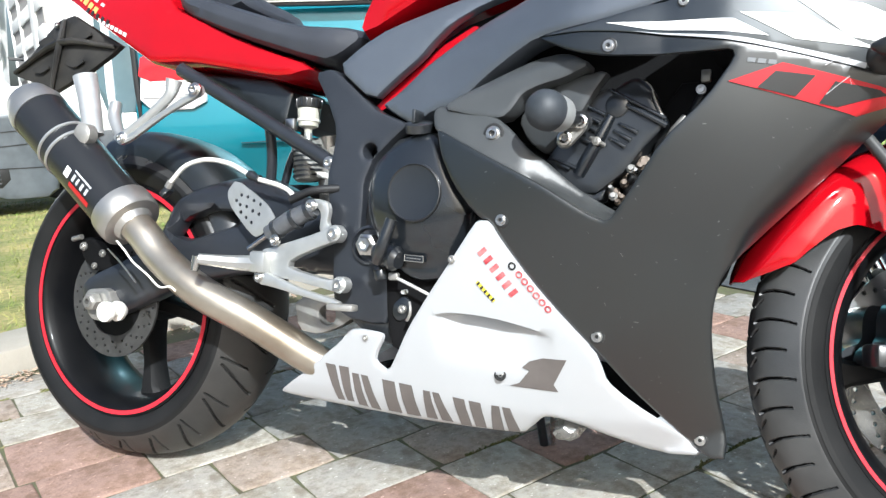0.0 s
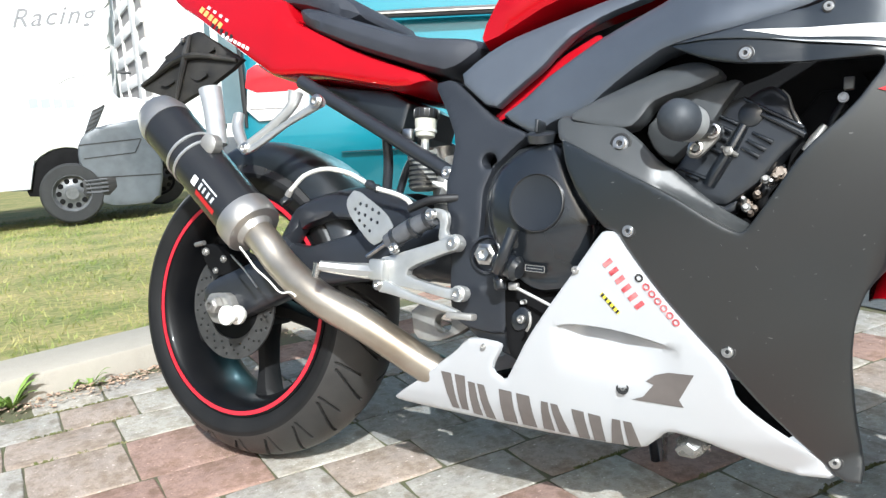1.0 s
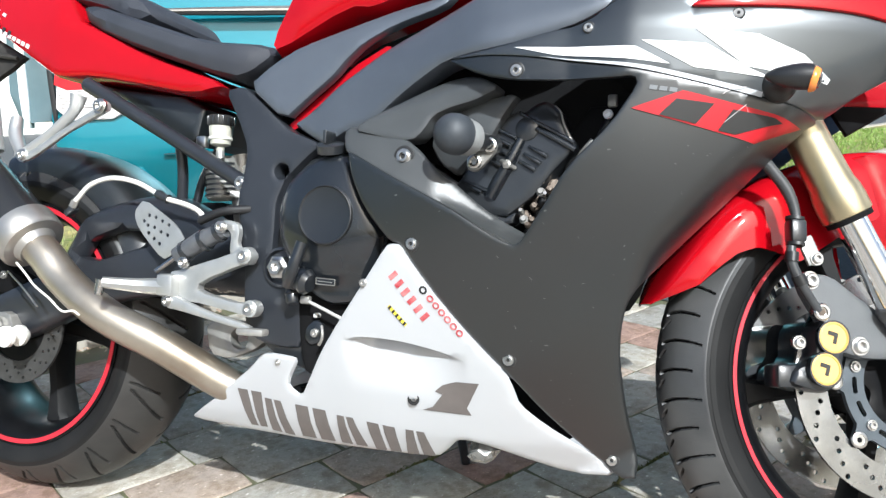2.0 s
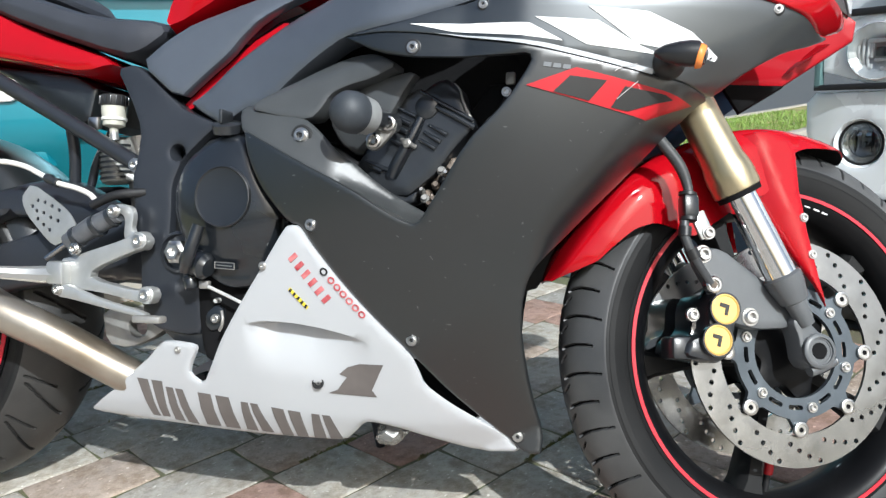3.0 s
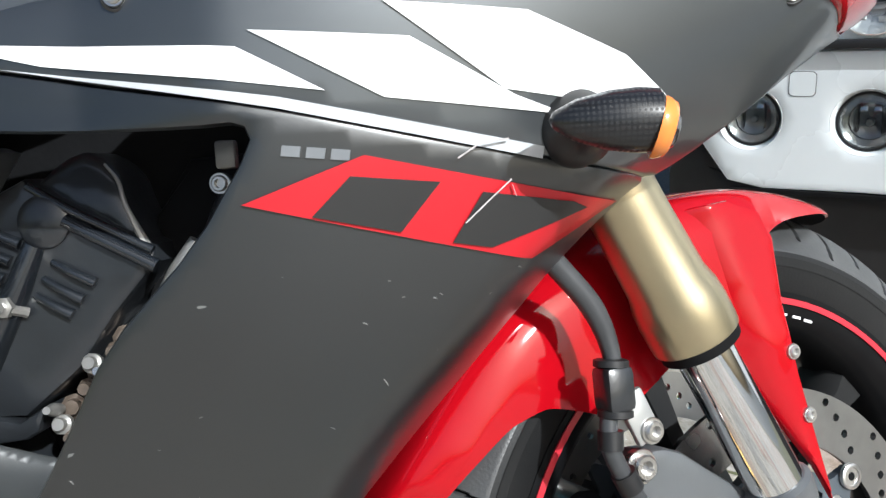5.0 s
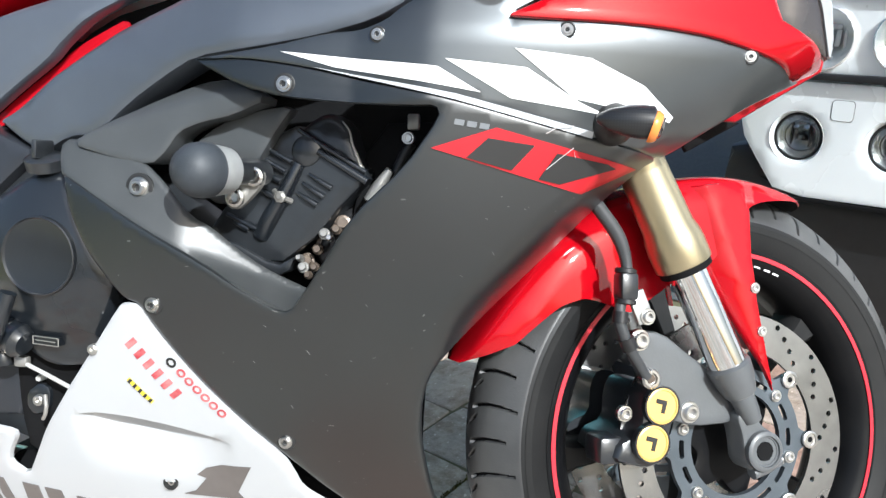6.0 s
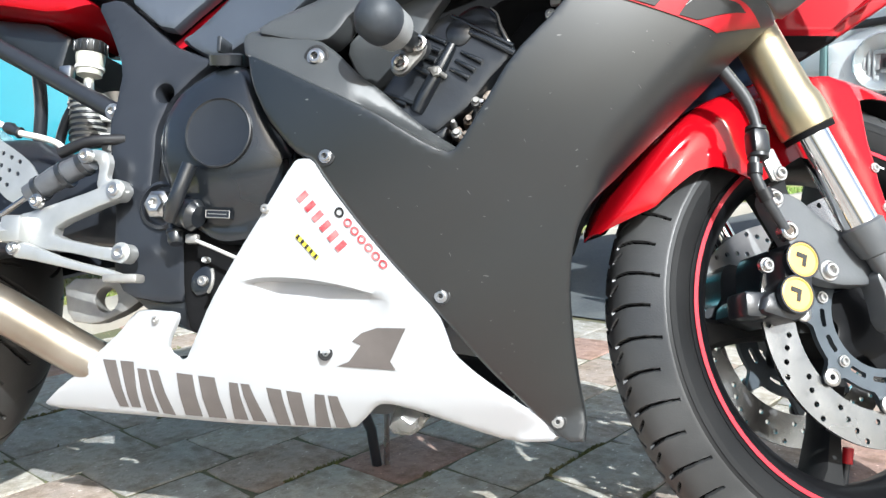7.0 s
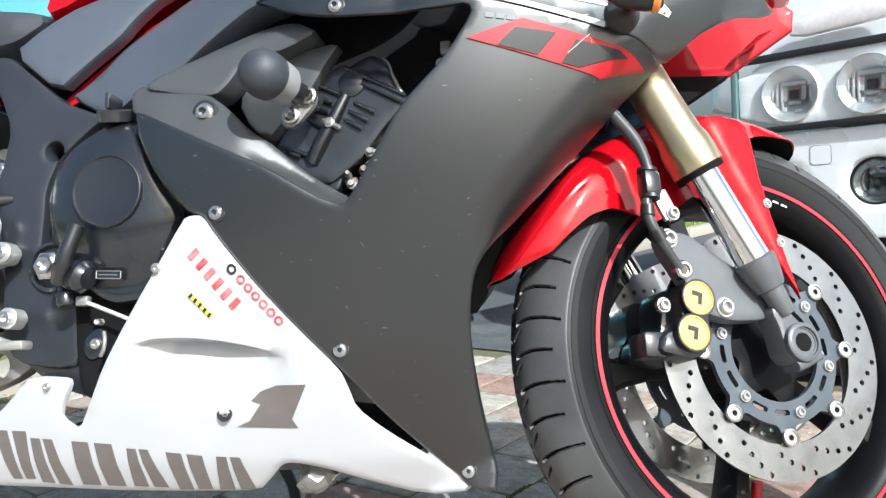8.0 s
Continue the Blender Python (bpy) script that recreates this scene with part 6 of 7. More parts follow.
def bulge(drop):
    """How far out the section has come, of its half width, that far below the crown."""
    return float(np.interp(drop, [0, 0.0006, 0.002, 0.0038, 0.0055, 0.0085, 0.014, 0.022, 0.035], [0, 0.26, 0.52, 0.7, 0.79, 0.845, 0.9, 0.95, 1.0]))


def front_guard(thick=0.003):
    """A mudguard with a rounded crown, a shoulder line and sides whose lower edge follows the table."""
    bm = bmesh.new()
    skins = []
    for inner in (0, 1):
        rows = []
        for a, crown, low, half in guard_rows():
            deep = max(0.0015, crown - low)
            off = inner * thick * min(1.0, 0.25 + (a - 64.5) / 6)
            near = min(deep, 0.035)
            downs = [near * f for f in (0, 0.012, 0.035, 0.08, 0.14, 0.2, 0.28, 0.38, 0.5, 0.65, 0.82, 1.0)] + [near + (deep - near) * f for f in (0.25, 0.5, 0.75, 1.0)]
            side_row = [(max(0.0, half * bulge(d) / bulge(deep) - off * min(1.0, d / 0.01)), crown - d - off * max(0.0, 1 - d / 0.012)) for d in downs]
            side_row[0] = (0.0, side_row[0][1])
            section = [(-y, r) for y, r in side_row[:0:-1]] + side_row
            rows.append([bm.verts.new((FA.x + r * math.cos(radians(a)), y, FA.z + r * math.sin(radians(a)))) for y, r in section])
        skins.append(rows)
    o, k = skins
    n, m = len(o), len(o[0])
    for rows in skins:
        for i in range(n - 1):
            for j in range(m - 1):
                bm.faces.new((rows[i][j], rows[i][j + 1], rows[i + 1][j + 1], rows[i + 1][j])).material_index = 0 if rows is o else 1
    for i in range(n - 1):
        for j in (0, m - 1):
            bm.faces.new((o[i][j], o[i + 1][j], k[i + 1][j], k[i][j]))
    for j in range(m - 1):
        for i in (0, n - 1):
            bm.faces.new((o[i][j], o[i][j + 1], k[i][j + 1], k[i][j]))
    return bm


fender = part("front_fender", steered(front_guard()), RED, bike, "glossy red front fender", 50)
fender.data.materials.append(DARK)


def skirt_y(x, z):
    """A blade with a fold along it: the face behind the fold turns inwards."""
    behind = (1.452 - x) * 0.94 - (z - 0.42) * 0.34
    return -0.0905 + 0.02 * min(1, max(0.0, z - 0.5) / 0.1) * 0.3 + 0.7 * max(0.0, behind - 0.004)


SKIRT_FOLD = [(1.452 - 0.0036 * i, 0.42 + 0.00995 * i) for i in range(18)]
for s in (1, -1):
    skirt = [(1.362, 0.602), (1.40, 0.607), (1.43, 0.598), (1.44, 0.576), (1.4405, 0.524), (1.448, 0.471), (1.461, 0.413), (1.472, 0.367), (1.456, 0.396), (1.432, 0.433), (1.403, 0.481), (1.382, 0.516), (1.366, 0.555)]
    part("fender_skirt", steered(panel(skirt, skirt_y, 0.006, 0.008, 0.0025, flip=s < 0, soften=0, crease=SKIRT_FOLD)), RED, fender, "red fender skirt along the fork", 25)
    for x, z in ((1.443, 0.487), (1.453, 0.437)):
        part("bolt", steered(hex_bolt((x, -s * 0.091, z), 0.006, 0.005, (0, -s, 0))), STEEL, fender)
part("handlebar", steered(tube([(1.15, -0.1, 0.83), (1.12, -0.2, 0.825), (1.08, -0.34, 0.8)], 0.016, 12)), RUBBER_HOSE, bike, "black handlebar grip")
part("handlebar", steered(tube([(1.15, 0.1, 0.83), (1.12, 0.2, 0.825), (1.08, 0.34, 0.8)], 0.016, 12)), RUBBER_HOSE, bike)
part("fork_yoke", steered(block((0.06, 0.26, 0.03), (1.19, 0, 0.8), 0.008)), FRAME, bike)


# ---- ground: paving, joints, kerb, lawn, tarmac ----
def sheet(name, loop, z, material, label, kind="structure", depth=0.0):
    bm = bmesh.new()
    f = bm.faces.new([bm.verts.new((x, y, z)) for x, y in loop])
    if f.normal.z < 0:
        f.normal_flip()
    ob = new(name, mesh_of(bm, name, material))
    return tagged(ob, label, name.replace("_", " "), kind=kind)


K0, KD = Vector((-1.29, 1.82)), Vector((math.cos(radians(54)), math.sin(radians(54))))
KN = Vector((-KD.y, KD.x))


def kp(u, v):
    p = K0 + KD * u + KN * v
    return (p.x, p.y)


def fall(v):
    """The land falls away gently behind the kerb."""
    return -0.045 * max(0.0, min(v, 24.0) - 0.3)


def land(name, us, vs, base, material, label):
    bm = bmesh.new()
    rows = [[bm.verts.new((*kp(u, v), base + fall(v))) for v in vs] for u in us]
    for a, b in zip(rows, rows[1:]):
        for j in range(len(vs) - 1):
            bm.faces.new((a[j], a[j + 1], b[j + 1], b[j]))
    ob = new(name, mesh_of(bm, name, material))
    return tagged(ob, label, name, kind="structure")


land("ground", [-500, -30, 0, 30, 500], [-500, -30, -9, 0.3, 24.0, 60, 500], -0.05, TARMAC_AND_SHADE, "grey tarmac ground reaching the horizon")


sheet("paving_bed", [kp(-6, 0.02), kp(-6, -9), kp(3.3, -9), kp(3.3, 0.02)], -0.0025, SAND, "sandy mossy joints between the pavers")
# Dark sheet standing in for pavers in shade; further out it is tarmac.
sheet("road", [kp(2.305, -0.01), kp(1.693, -2.41), kp(1.7, -5.0), kp(4.6, -5.0), kp(4.6, -0.01)], 0.003, TARMAC_AND_SHADE, "dark grey sheet for shaded paving, then tarmac road beyond it", "structure")
land("lawn", [-60, -6, 0, 6], [0.2, 0.3, 3.0, 24.0, 60], 0.045, SOIL, "patchy green lawn behind the kerb")
kerb = thing("kerb", "pale concrete kerb between the paving and the lawn", "kerb", kind="structure")
u = -6.0
while u < 5:
    ln2 = 0.95
    b = block((ln2 - 0.012, 0.22, 0.2), (0, 0, 0), 0.012)
    p = K0 + KD * (u + ln2 / 2) + KN * 0.11
    bmesh.ops.transform(b, matrix=Matrix.Translation((p.x, p.y, -0.03 + random.uniform(-0.003, 0.003))) @ Matrix.Rotation(radians(54), 4, "Z"), verts=b.verts)
    part("kerbstone", b, KERB, kerb)
    u += ln2

blades_v, blades_f = [], []
rng = random.Random(4)
for i in range(95000):
    v = 0.22 + 7.5 * rng.random() ** 1.7
    x, y = kp(rng.uniform(-7, 5.5), v)
    if rng.random() < 0.25 and noise.noise((x * 0.9, y * 0.9, 3)) < 0:
        continue
    h, a, w = rng.uniform(0.006, 0.022) * (1 + 0.6 * rng.random()), rng.uniform(0, 6.28), rng.uniform(0.0012, 0.003) * (1 + v * 0.25)
    ex, ey, lean = math.cos(a) * w, math.sin(a) * w, rng.uniform(-0.03, 0.03)
    o = len(blades_v)
    g = fall(v)
    blades_v += [(x - ex, y - ey, g + 0.04), (x + ex, y + ey, g + 0.04), (x + lean, y + rng.uniform(-0.03, 0.03), g + 0.045 + h)]
    blades_f.append((o, o + 1, o + 2))
me = bpy.data.meshes.new("grass")
me.from_pydata(blades_v, [], blades_f)
me.materials.append(GRASS)
tagged(new("grass", me), "short sunlit grass blades on the lawn", "grass", kind="stuff")


def weed(x, y, z, n, size, seed):
    r = random.Random(seed)
    w = thing("weed", "small green weed growing at the kerb", "plant", Matrix.Translation((x, y, z)), "weeds at the kerb")
    for i in range(n):
        a, l, rise = r.uniform(0, 6.28), size * r.uniform(0.6, 1.1), r.uniform(0.3, 1.0)
        bm = bmesh.new()
        d, e = Vector((math.cos(a), math.sin(a), 0)), Vector((-math.sin(a), math.cos(a), 0))
        rows = []
        for k in range(6):
            t = k / 5
            c = d * l * t + Vector((0, 0, l * rise * math.sin(t * 1.9)))
            hw = l * 0.09 * math.sin(math.pi * min(1, 0.08 + t * 0.92))
            rows.append([bm.verts.new(c + e * hw), bm.verts.new(c - Vector((0, 0, hw * 0.3))), bm.verts.new(c - e * hw)])
        for p, q3 in zip(rows, rows[1:]):
            bm.faces.new((p[0], p[1], q3[1], q3[0]))
            bm.faces.new((p[1], p[2], q3[2], q3[1]))
        part("leaf", bm, LEAF, w)


for u, v, n, size, seed in ((-0.1, -0.02, 26, 0.075, 1), (-0.19, -0.015, 22, 0.07, 5), (-0.145, -0.03, 14, 0.05, 6), (0.1, -0.015, 12, 0.055, 2), (0.045, -0.02, 6, 0.035, 3)):
    x, y = kp(u, v)
    weed(x, y, 0, n, size, seed)

litter_v, litter_f = [], []
for i in range(620):
    x, y = kp(rng.gauss(0.15, 0.3) if i % 3 else rng.uniform(-1.2, 1.2), -0.012 - 0.1 * rng.random() ** 2)
    a, s = rng.uniform(0, 6.28), rng.uniform(0.003, 0.011)
    o = len(litter_v)
    z = rng.uniform(0.001, 0.008)
    litter_v += [(x + s * math.cos(a + k * 1.57) * (1 if k % 2 else 0.5), y + s * math.sin(a + k * 1.57) * (1 if k % 2 else 0.5), z + rng.uniform(0, 0.006)) for k in range(4)]
    litter_f.append((o, o + 1, o + 2, o + 3))
me = bpy.data.meshes.new("leaf_litter")
me.from_pydata(litter_v, [], litter_f)
me.materials.append(mat("dry_leaves", (0.34, 0.2, 0.13), 0.8, 0, 0.5, 30, second=(0.62, 0.46, 0.34), big=60))
tagged(new("leaf_litter", me), "dry brown leaf litter along the kerb", "leaves", kind="stuff")

moss_v, moss_f = [], []
for i in range(2600):
    k = rng.randint(-12, 14)
    cl = rng.choice([(-0.46, 1.41), (-0.33, 1.53), (-0.19, 1.62), (0.0, 1.55), (-0.6, 1.5), (0.3, 1.4), (0.95, 1.35), (-0.2, 1.75), (1.1, 1.6)])
    x, y = cl[0] + rng.gauss(0, 0.045), cl[1] + rng.gauss(0, 0.03)
    s, a = rng.uniform(0.003, 0.008), rng.uniform(0, 6.28)
    o = len(moss_v)
    moss_v += [(x, y, -0.008), (x + s * math.cos(a), y + s * math.sin(a), -0.006), (x + s * 0.5, y, -0.004 + rng.uniform(0, 0.006))]
    moss_f.append((o, o + 1, o + 2))
MOSS_A = radians(41)
COURSES = [0.41, 0.57, 0.73, 0.89, 1.05, 1.21, 1.37, 1.53, 1.758, 1.915, 2.07, 2.23]
for i in range(26000):
    v, u = rng.choice(COURSES) + rng.gauss(0, 0.0025), rng.uniform(-0.3, 2.1)
    if noise.noise((u * 2.1 + 5, v * 2.1, 0)) + 0.8 * noise.noise((u * 13, v * 13, 4)) < 0.36:
        continue
    x, y = u * math.cos(MOSS_A) - v * math.sin(MOSS_A), u * math.sin(MOSS_A) + v * math.cos(MOSS_A)
    if (Vector((x, y)) - K0).dot(KN) > -0.06:
        continue
    s, a = rng.uniform(0.003, 0.008), rng.uniform(0, 6.28)
    o = len(moss_v)
    moss_v += [(x - s * 0.5 * math.cos(a), y - s * 0.5 * math.sin(a), -0.003), (x + s * math.cos(a), y + s * math.sin(a), -0.001), (x + rng.gauss(0, 0.002), y + rng.gauss(0, 0.002), rng.uniform(0.0015, 0.006))]
    moss_f.append((o, o + 1, o + 2))
me = bpy.data.meshes.new("moss")
me.from_pydata(moss_v, [], moss_f)
me.materials.append(mat("joint_moss", (0.17, 0.22, 0.045), 0.8, 0, 0.4, 60, second=(0.2, 0.17, 0.09), big=14))
tagged(new("moss", me), "green moss tufts in the paving joints", "moss", kind="stuff")

# ---- teal car behind the motorcycle ----
CAR_TYRE = mat("dusty_car_tyre", (0.02, 0.021, 0.022), 0.8, 0, 0.2, 20, 0.2, 100)


def wheel_thing(name, parent, at, axis, R, w, rim_mat=CAR_BLACK):
    tyre = part(name, lathe([(-w, R * 0.62), (-w, R * 0.93), (-w * 0.8, R), (w * 0.8, R), (w, R * 0.93), (w, R * 0.62)], at, axis, 40, closed=True), CAR_TYRE, parent, "black car tyre")
    part("rim", lathe([(0.0, 0.0), (0.0, R * 0.64), (w * 0.9, R * 0.64), (w * 1.0, R * 0.6), (w * 0.55, R * 0.52), (w * 0.65, R * 0.3), (w * 0.95, R * 0.2), (w * 0.95, 0)], at, axis, 28), rim_mat, tyre, "steel wheel")
    for k in range(10):
        a = 2 * math.pi * k / 10
        q4 = Vector((0, 0, 1)).rotation_difference(Vector(axis)).to_matrix()
        c = Vector(at) + q4 @ Vector((R * 0.42 * math.cos(a), R * 0.42 * math.sin(a), w * 0.62))
        part("vent_hole", lathe([(-0.02, R * 0.085), (0.0, R * 0.09), (0.004, R * 0.085), (0.004, 0)], c, axis, 12), DARK, tyre)
    return tyre


teal = thing("teal_car", "teal car parked behind the motorcycle, its tail lamp showing", "car", pose(-0.545, 3.0, 0, 0, 0, 8))


def tp(name, loop, y, thick, material, label="", edge=0.01, parent=None, step=0.06, holes=()):
    return part(name, panel(loop, y, thick, step, edge, holes=holes), material, parent or teal, label)


tp("body", [(-0.62, 0.42), (-0.64, 0.75), (-0.62, 1.2), (-0.55, 1.75), (0.5, 1.85), (1.4, 1.8), (1.8, 1.2), (1.85, 0.5), (1.8, 0.28), (0.6, 0.26), (-0.2, 0.3)], lambda x, z: -0.05 + 0.55 * max(0, 0.56 - z) + 0.12 * max(0, z - 0.62), 1.6, TEAL, "teal painted body side", 0.05)
tp("window", [(-0.3, 1.3), (-0.25, 1.66), (0.1, 1.7), (1.1, 1.7), (1.5, 1.3)], -0.03, 0.02, DARK_GLASS, "dark side window")
tp("trim_strip", [(-0.3, 1.055), (1.75, 1.01), (1.75, 0.98), (-0.3, 1.025)], -0.07, 0.03, CAR_BLACK, "black rubbing strip with a bright edge", 0.004)
tp("bright_strip", [(-0.3, 1.046), (1.75, 1.001), (1.75, 0.994), (-0.3, 1.039)], -0.076, 0.01, STEEL, "", 0.001)
lamp = tp("tail_lamp", [(-0.6, 0.68), (-0.57, 0.895), (-0.42, 0.88), (-0.35, 0.8), (-0.36, 0.68)], -0.06, 0.06, LAMP_WHITE, "red and clear ribbed tail lamp", 0.006)
tp("red_lens", [(-0.594, 0.785), (-0.57, 0.89), (-0.42, 0.878), (-0.355, 0.785)], -0.064, 0.01, LAMP_RED, "red lens", 0.003, lamp)
for k in range(6):
    tp("rib", [(-0.58, 0.728 + 0.011 * k), (-0.37, 0.724 + 0.011 * k), (-0.37, 0.727 + 0.011 * k), (-0.58, 0.731 + 0.011 * k)], -0.066, 0.006, LAMP_WHITE, "", 0.001, lamp)
tp("pillar", [(-0.76, 0.68), (-0.72, 1.2), (-0.6, 1.2), (-0.59, 0.68)], -0.03, 0.3, mat("grey_green_glass", (0.1, 0.15, 0.17), 0.1, 0, 0.2, 6, coat=0.8), "greenish rear glass edge", 0.01)
tp("window_seal", [(-0.615, 0.66), (-0.61, 1.2), (-0.595, 1.2), (-0.595, 0.66)], -0.045, 0.05, CAR_BLACK, "", 0.004)
tp("corner_trim", [(-0.72, 0.66), (-0.7, 1.2), (-0.675, 1.2), (-0.69, 0.66)], -0.04, 0.05, CAR_SILVER, "pale corner strip", 0.004)
# Body crease as a thin black strip, its shade put into the colour.
tp("crease", [(-0.25, 0.545), (1.75, 0.53), (1.75, 0.535), (-0.25, 0.55)], -0.056, 0.01, CAR_BLACK, "", 0.001)
tp("bumper", [(-0.66, 0.42), (-0.66, 0.6), (-0.35, 0.58), (-0.3, 0.42)], -0.02, 1.6, TEAL, "teal bumper end", 0.02)
wheel_thing("wheel", teal, (0.45, 0.05, 0.3), (0, -1, 0), 0.3, 0.09)
wheel_thing("wheel", teal, (1.35, 0.05, 0.3), (0, -1, 0), 0.3, 0.09)

# ---- silver vehicle in front of the motorcycle ----
silver = thing("silver_vehicle", "pale silver vehicle with paired round lamps, parked ahead of the motorcycle", "van", pose(1.431, 1.943, 0, 0, 0, -55.2))


def sp(name, loop, y, thick, material, label="", edge=0.006, parent=None, step=0.03, soften=1, holes=()):
    return part(name, panel(loop, y, thick, step, edge, soften=soften, holes=holes), material, parent or silver, label)


def bump_y(x, z):
    return 0.012 + 0.25 * max(0, -0.02 - x) ** 1.3


LAMP_BRIGHT = mat("bright_lamp_reflector", (0.86, 0.86, 0.87), 0.25, 0.65, 0.06, 40)
SMOKY = mat("shaded_lamp_reflector", (0.34, 0.35, 0.36), 0.25, 0.7, 0.1, 40)
fog_holes = [ring(0.012, 0.489, 0.061, 40), ring(0.216, 0.491, 0.061, 40)]
bumper = sp("bumper", [(-0.125, 0.49), (-0.13, 0.61), (0.0, 0.615), (0.6, 0.62), (1.36, 0.62), (1.4, 0.5), (1.36, 0.37), (0.28, 0.365), (-0.015, 0.352), (-0.07, 0.42)], bump_y, 0.04, CAR_SILVER, "pale silver bumper", 0.003, holes=fog_holes, step=0.02)
for x, z in ((0.012, 0.489), (0.216, 0.491)):
    part("lamp_recess", lathe([(-0.002, 0.0625), (0.0, 0.0605), (-0.012, 0.0545), (-0.03, 0.053), (-0.03, 0.0625)], (x, 0.0125, z), (0, -1, 0), 48, closed=True), CAR_SILVER, bumper, "moulded rim round the fog lamp")
    fog = part("fog_lamp", lathe([(-0.04, 0.0545), (0.0, 0.0535), (0.003, 0.052), (0.003, 0.0495), (-0.003, 0.0485), (-0.04, 0.048)], (x, 0.026, z), (0, -1, 0), 40, closed=True), CAR_BLACK, silver, "round fog lamp")
    part("reflector", lathe([(-0.03, 0), (-0.029, 0.012), (-0.026, 0.02), (-0.022, 0.0235), (-0.021, 0.026), (-0.014, 0.036), (-0.012, 0.038), (-0.006, 0.0455), (-0.002, 0.0485), (-0.034, 0.0485), (-0.034, 0)], (x, 0.026, z), (0, -1, 0), 40), SMOKY, fog)
    part("reflector_ring", lathe([(-0.014, 0.034), (-0.0125, 0.035), (-0.014, 0.0365)], (x, 0.026, z), (0, -1, 0), 40, closed=True), MIRROR, fog)
    for dx in (-0.0115, 0.0115):
        part("light_bar", block((0.013, 0.006, 0.016), (x + dx, 0.042, z + 0.023), 0.0015, Matrix.Rotation(radians(-30), 4, "X")), MIRROR, fog, "bright reflector facet")
        part("bar_edge", block((0.002, 0.012, 0.05), (x + dx * 1.7, 0.044, z + 0.003), 0.0005), CAR_BLACK, fog)
    part("bulb_cap", lathe([(0, 0.009), (0.01, 0.009), (0.014, 0.006), (0.014, 0)], (x, 0.052, z - 0.004), (0, -1, 0), 20), SMOKY, fog)
    part("lens", lathe([(0.0, 0.0488), (0.002, 0.046), (0.006, 0.026), (0.0075, 0)], (x, 0.026, z), (0, -1, 0), 32), GLASS, fog, "clear lens")
tow = chaikin([(0.08, 0.535), (0.08, 0.581), (0.128, 0.581), (0.128, 0.535)], 2, keep=0.12)
sp("tow_seam", tow, 0.0114, 0.004, CAR_GREY, "", 0.0, bumper, soften=0)
sp("tow_cover", [(0.104 + (x - 0.104) * 0.95, 0.558 + (z - 0.558) * 0.95) for x, z in tow], 0.0105, 0.004, CAR_SILVER, "square tow eye cover", 0.0004, bumper, soften=0)
sp("skirt", [(-0.1, 0.46), (-0.03, 0.35), (0.3, 0.36), (1.38, 0.36), (1.38, 0.025), (0.1, 0.02), (-0.16, 0.03), (-0.17, 0.44)], 0.045, 0.6, CAR_BLACK, "black underside", 0.02)
sp("seal_line", [(-0.02, 0.352), (0.28, 0.362), (0.95, 0.368), (0.95, 0.36), (0.28, 0.354), (-0.02, 0.345)], 0.006, 0.02, DARK, "", 0.001)
sp("front_panel", [(-0.19, 0.62), (-0.19, 0.98), (-0.1, 1.25), (1.3, 1.25), (1.42, 0.62)], lambda x, z: 0.045 + 0.45 * max(0, z - 0.95) + 0.3 * max(0, -0.05 - x) ** 1.2, 0.5, CAR_SILVER, "pale silver front panel", 0.02)
LAMPS = ((0.042, 0.708), (0.212, 0.71), (0.382, 0.712))
head = sp("headlamp", [(-0.082, 0.632), (-0.086, 0.79), (0.45, 0.8), (0.45, 0.64)], 0.008, 0.01, CAR_SILVER, "paired round headlamps in a pale housing", 0.003, holes=[ring(x, z, 0.0665, 40) for x, z in LAMPS], step=0.02)
for dz in (0.0, 1.0):
    z0, z1 = (0.618, 0.632) if dz == 0 else (0.79, 0.806)
    sp("lamp_frame", [(-0.1, z0), (-0.1, z1), (0.46, z1 + 0.01), (0.46, z0 + 0.006)], -0.002, 0.02, CAR_BLACK, "dark lamp surround", 0.003, head, soften=0)
sp("lamp_frame", [(-0.1, 0.625), (-0.1, 0.8), (-0.086, 0.8), (-0.084, 0.625)], -0.002, 0.02, mat("greenish_seal", (0.1, 0.17, 0.17), 0.3, 0, 0.1, 20), "", 0.003, head, soften=0)
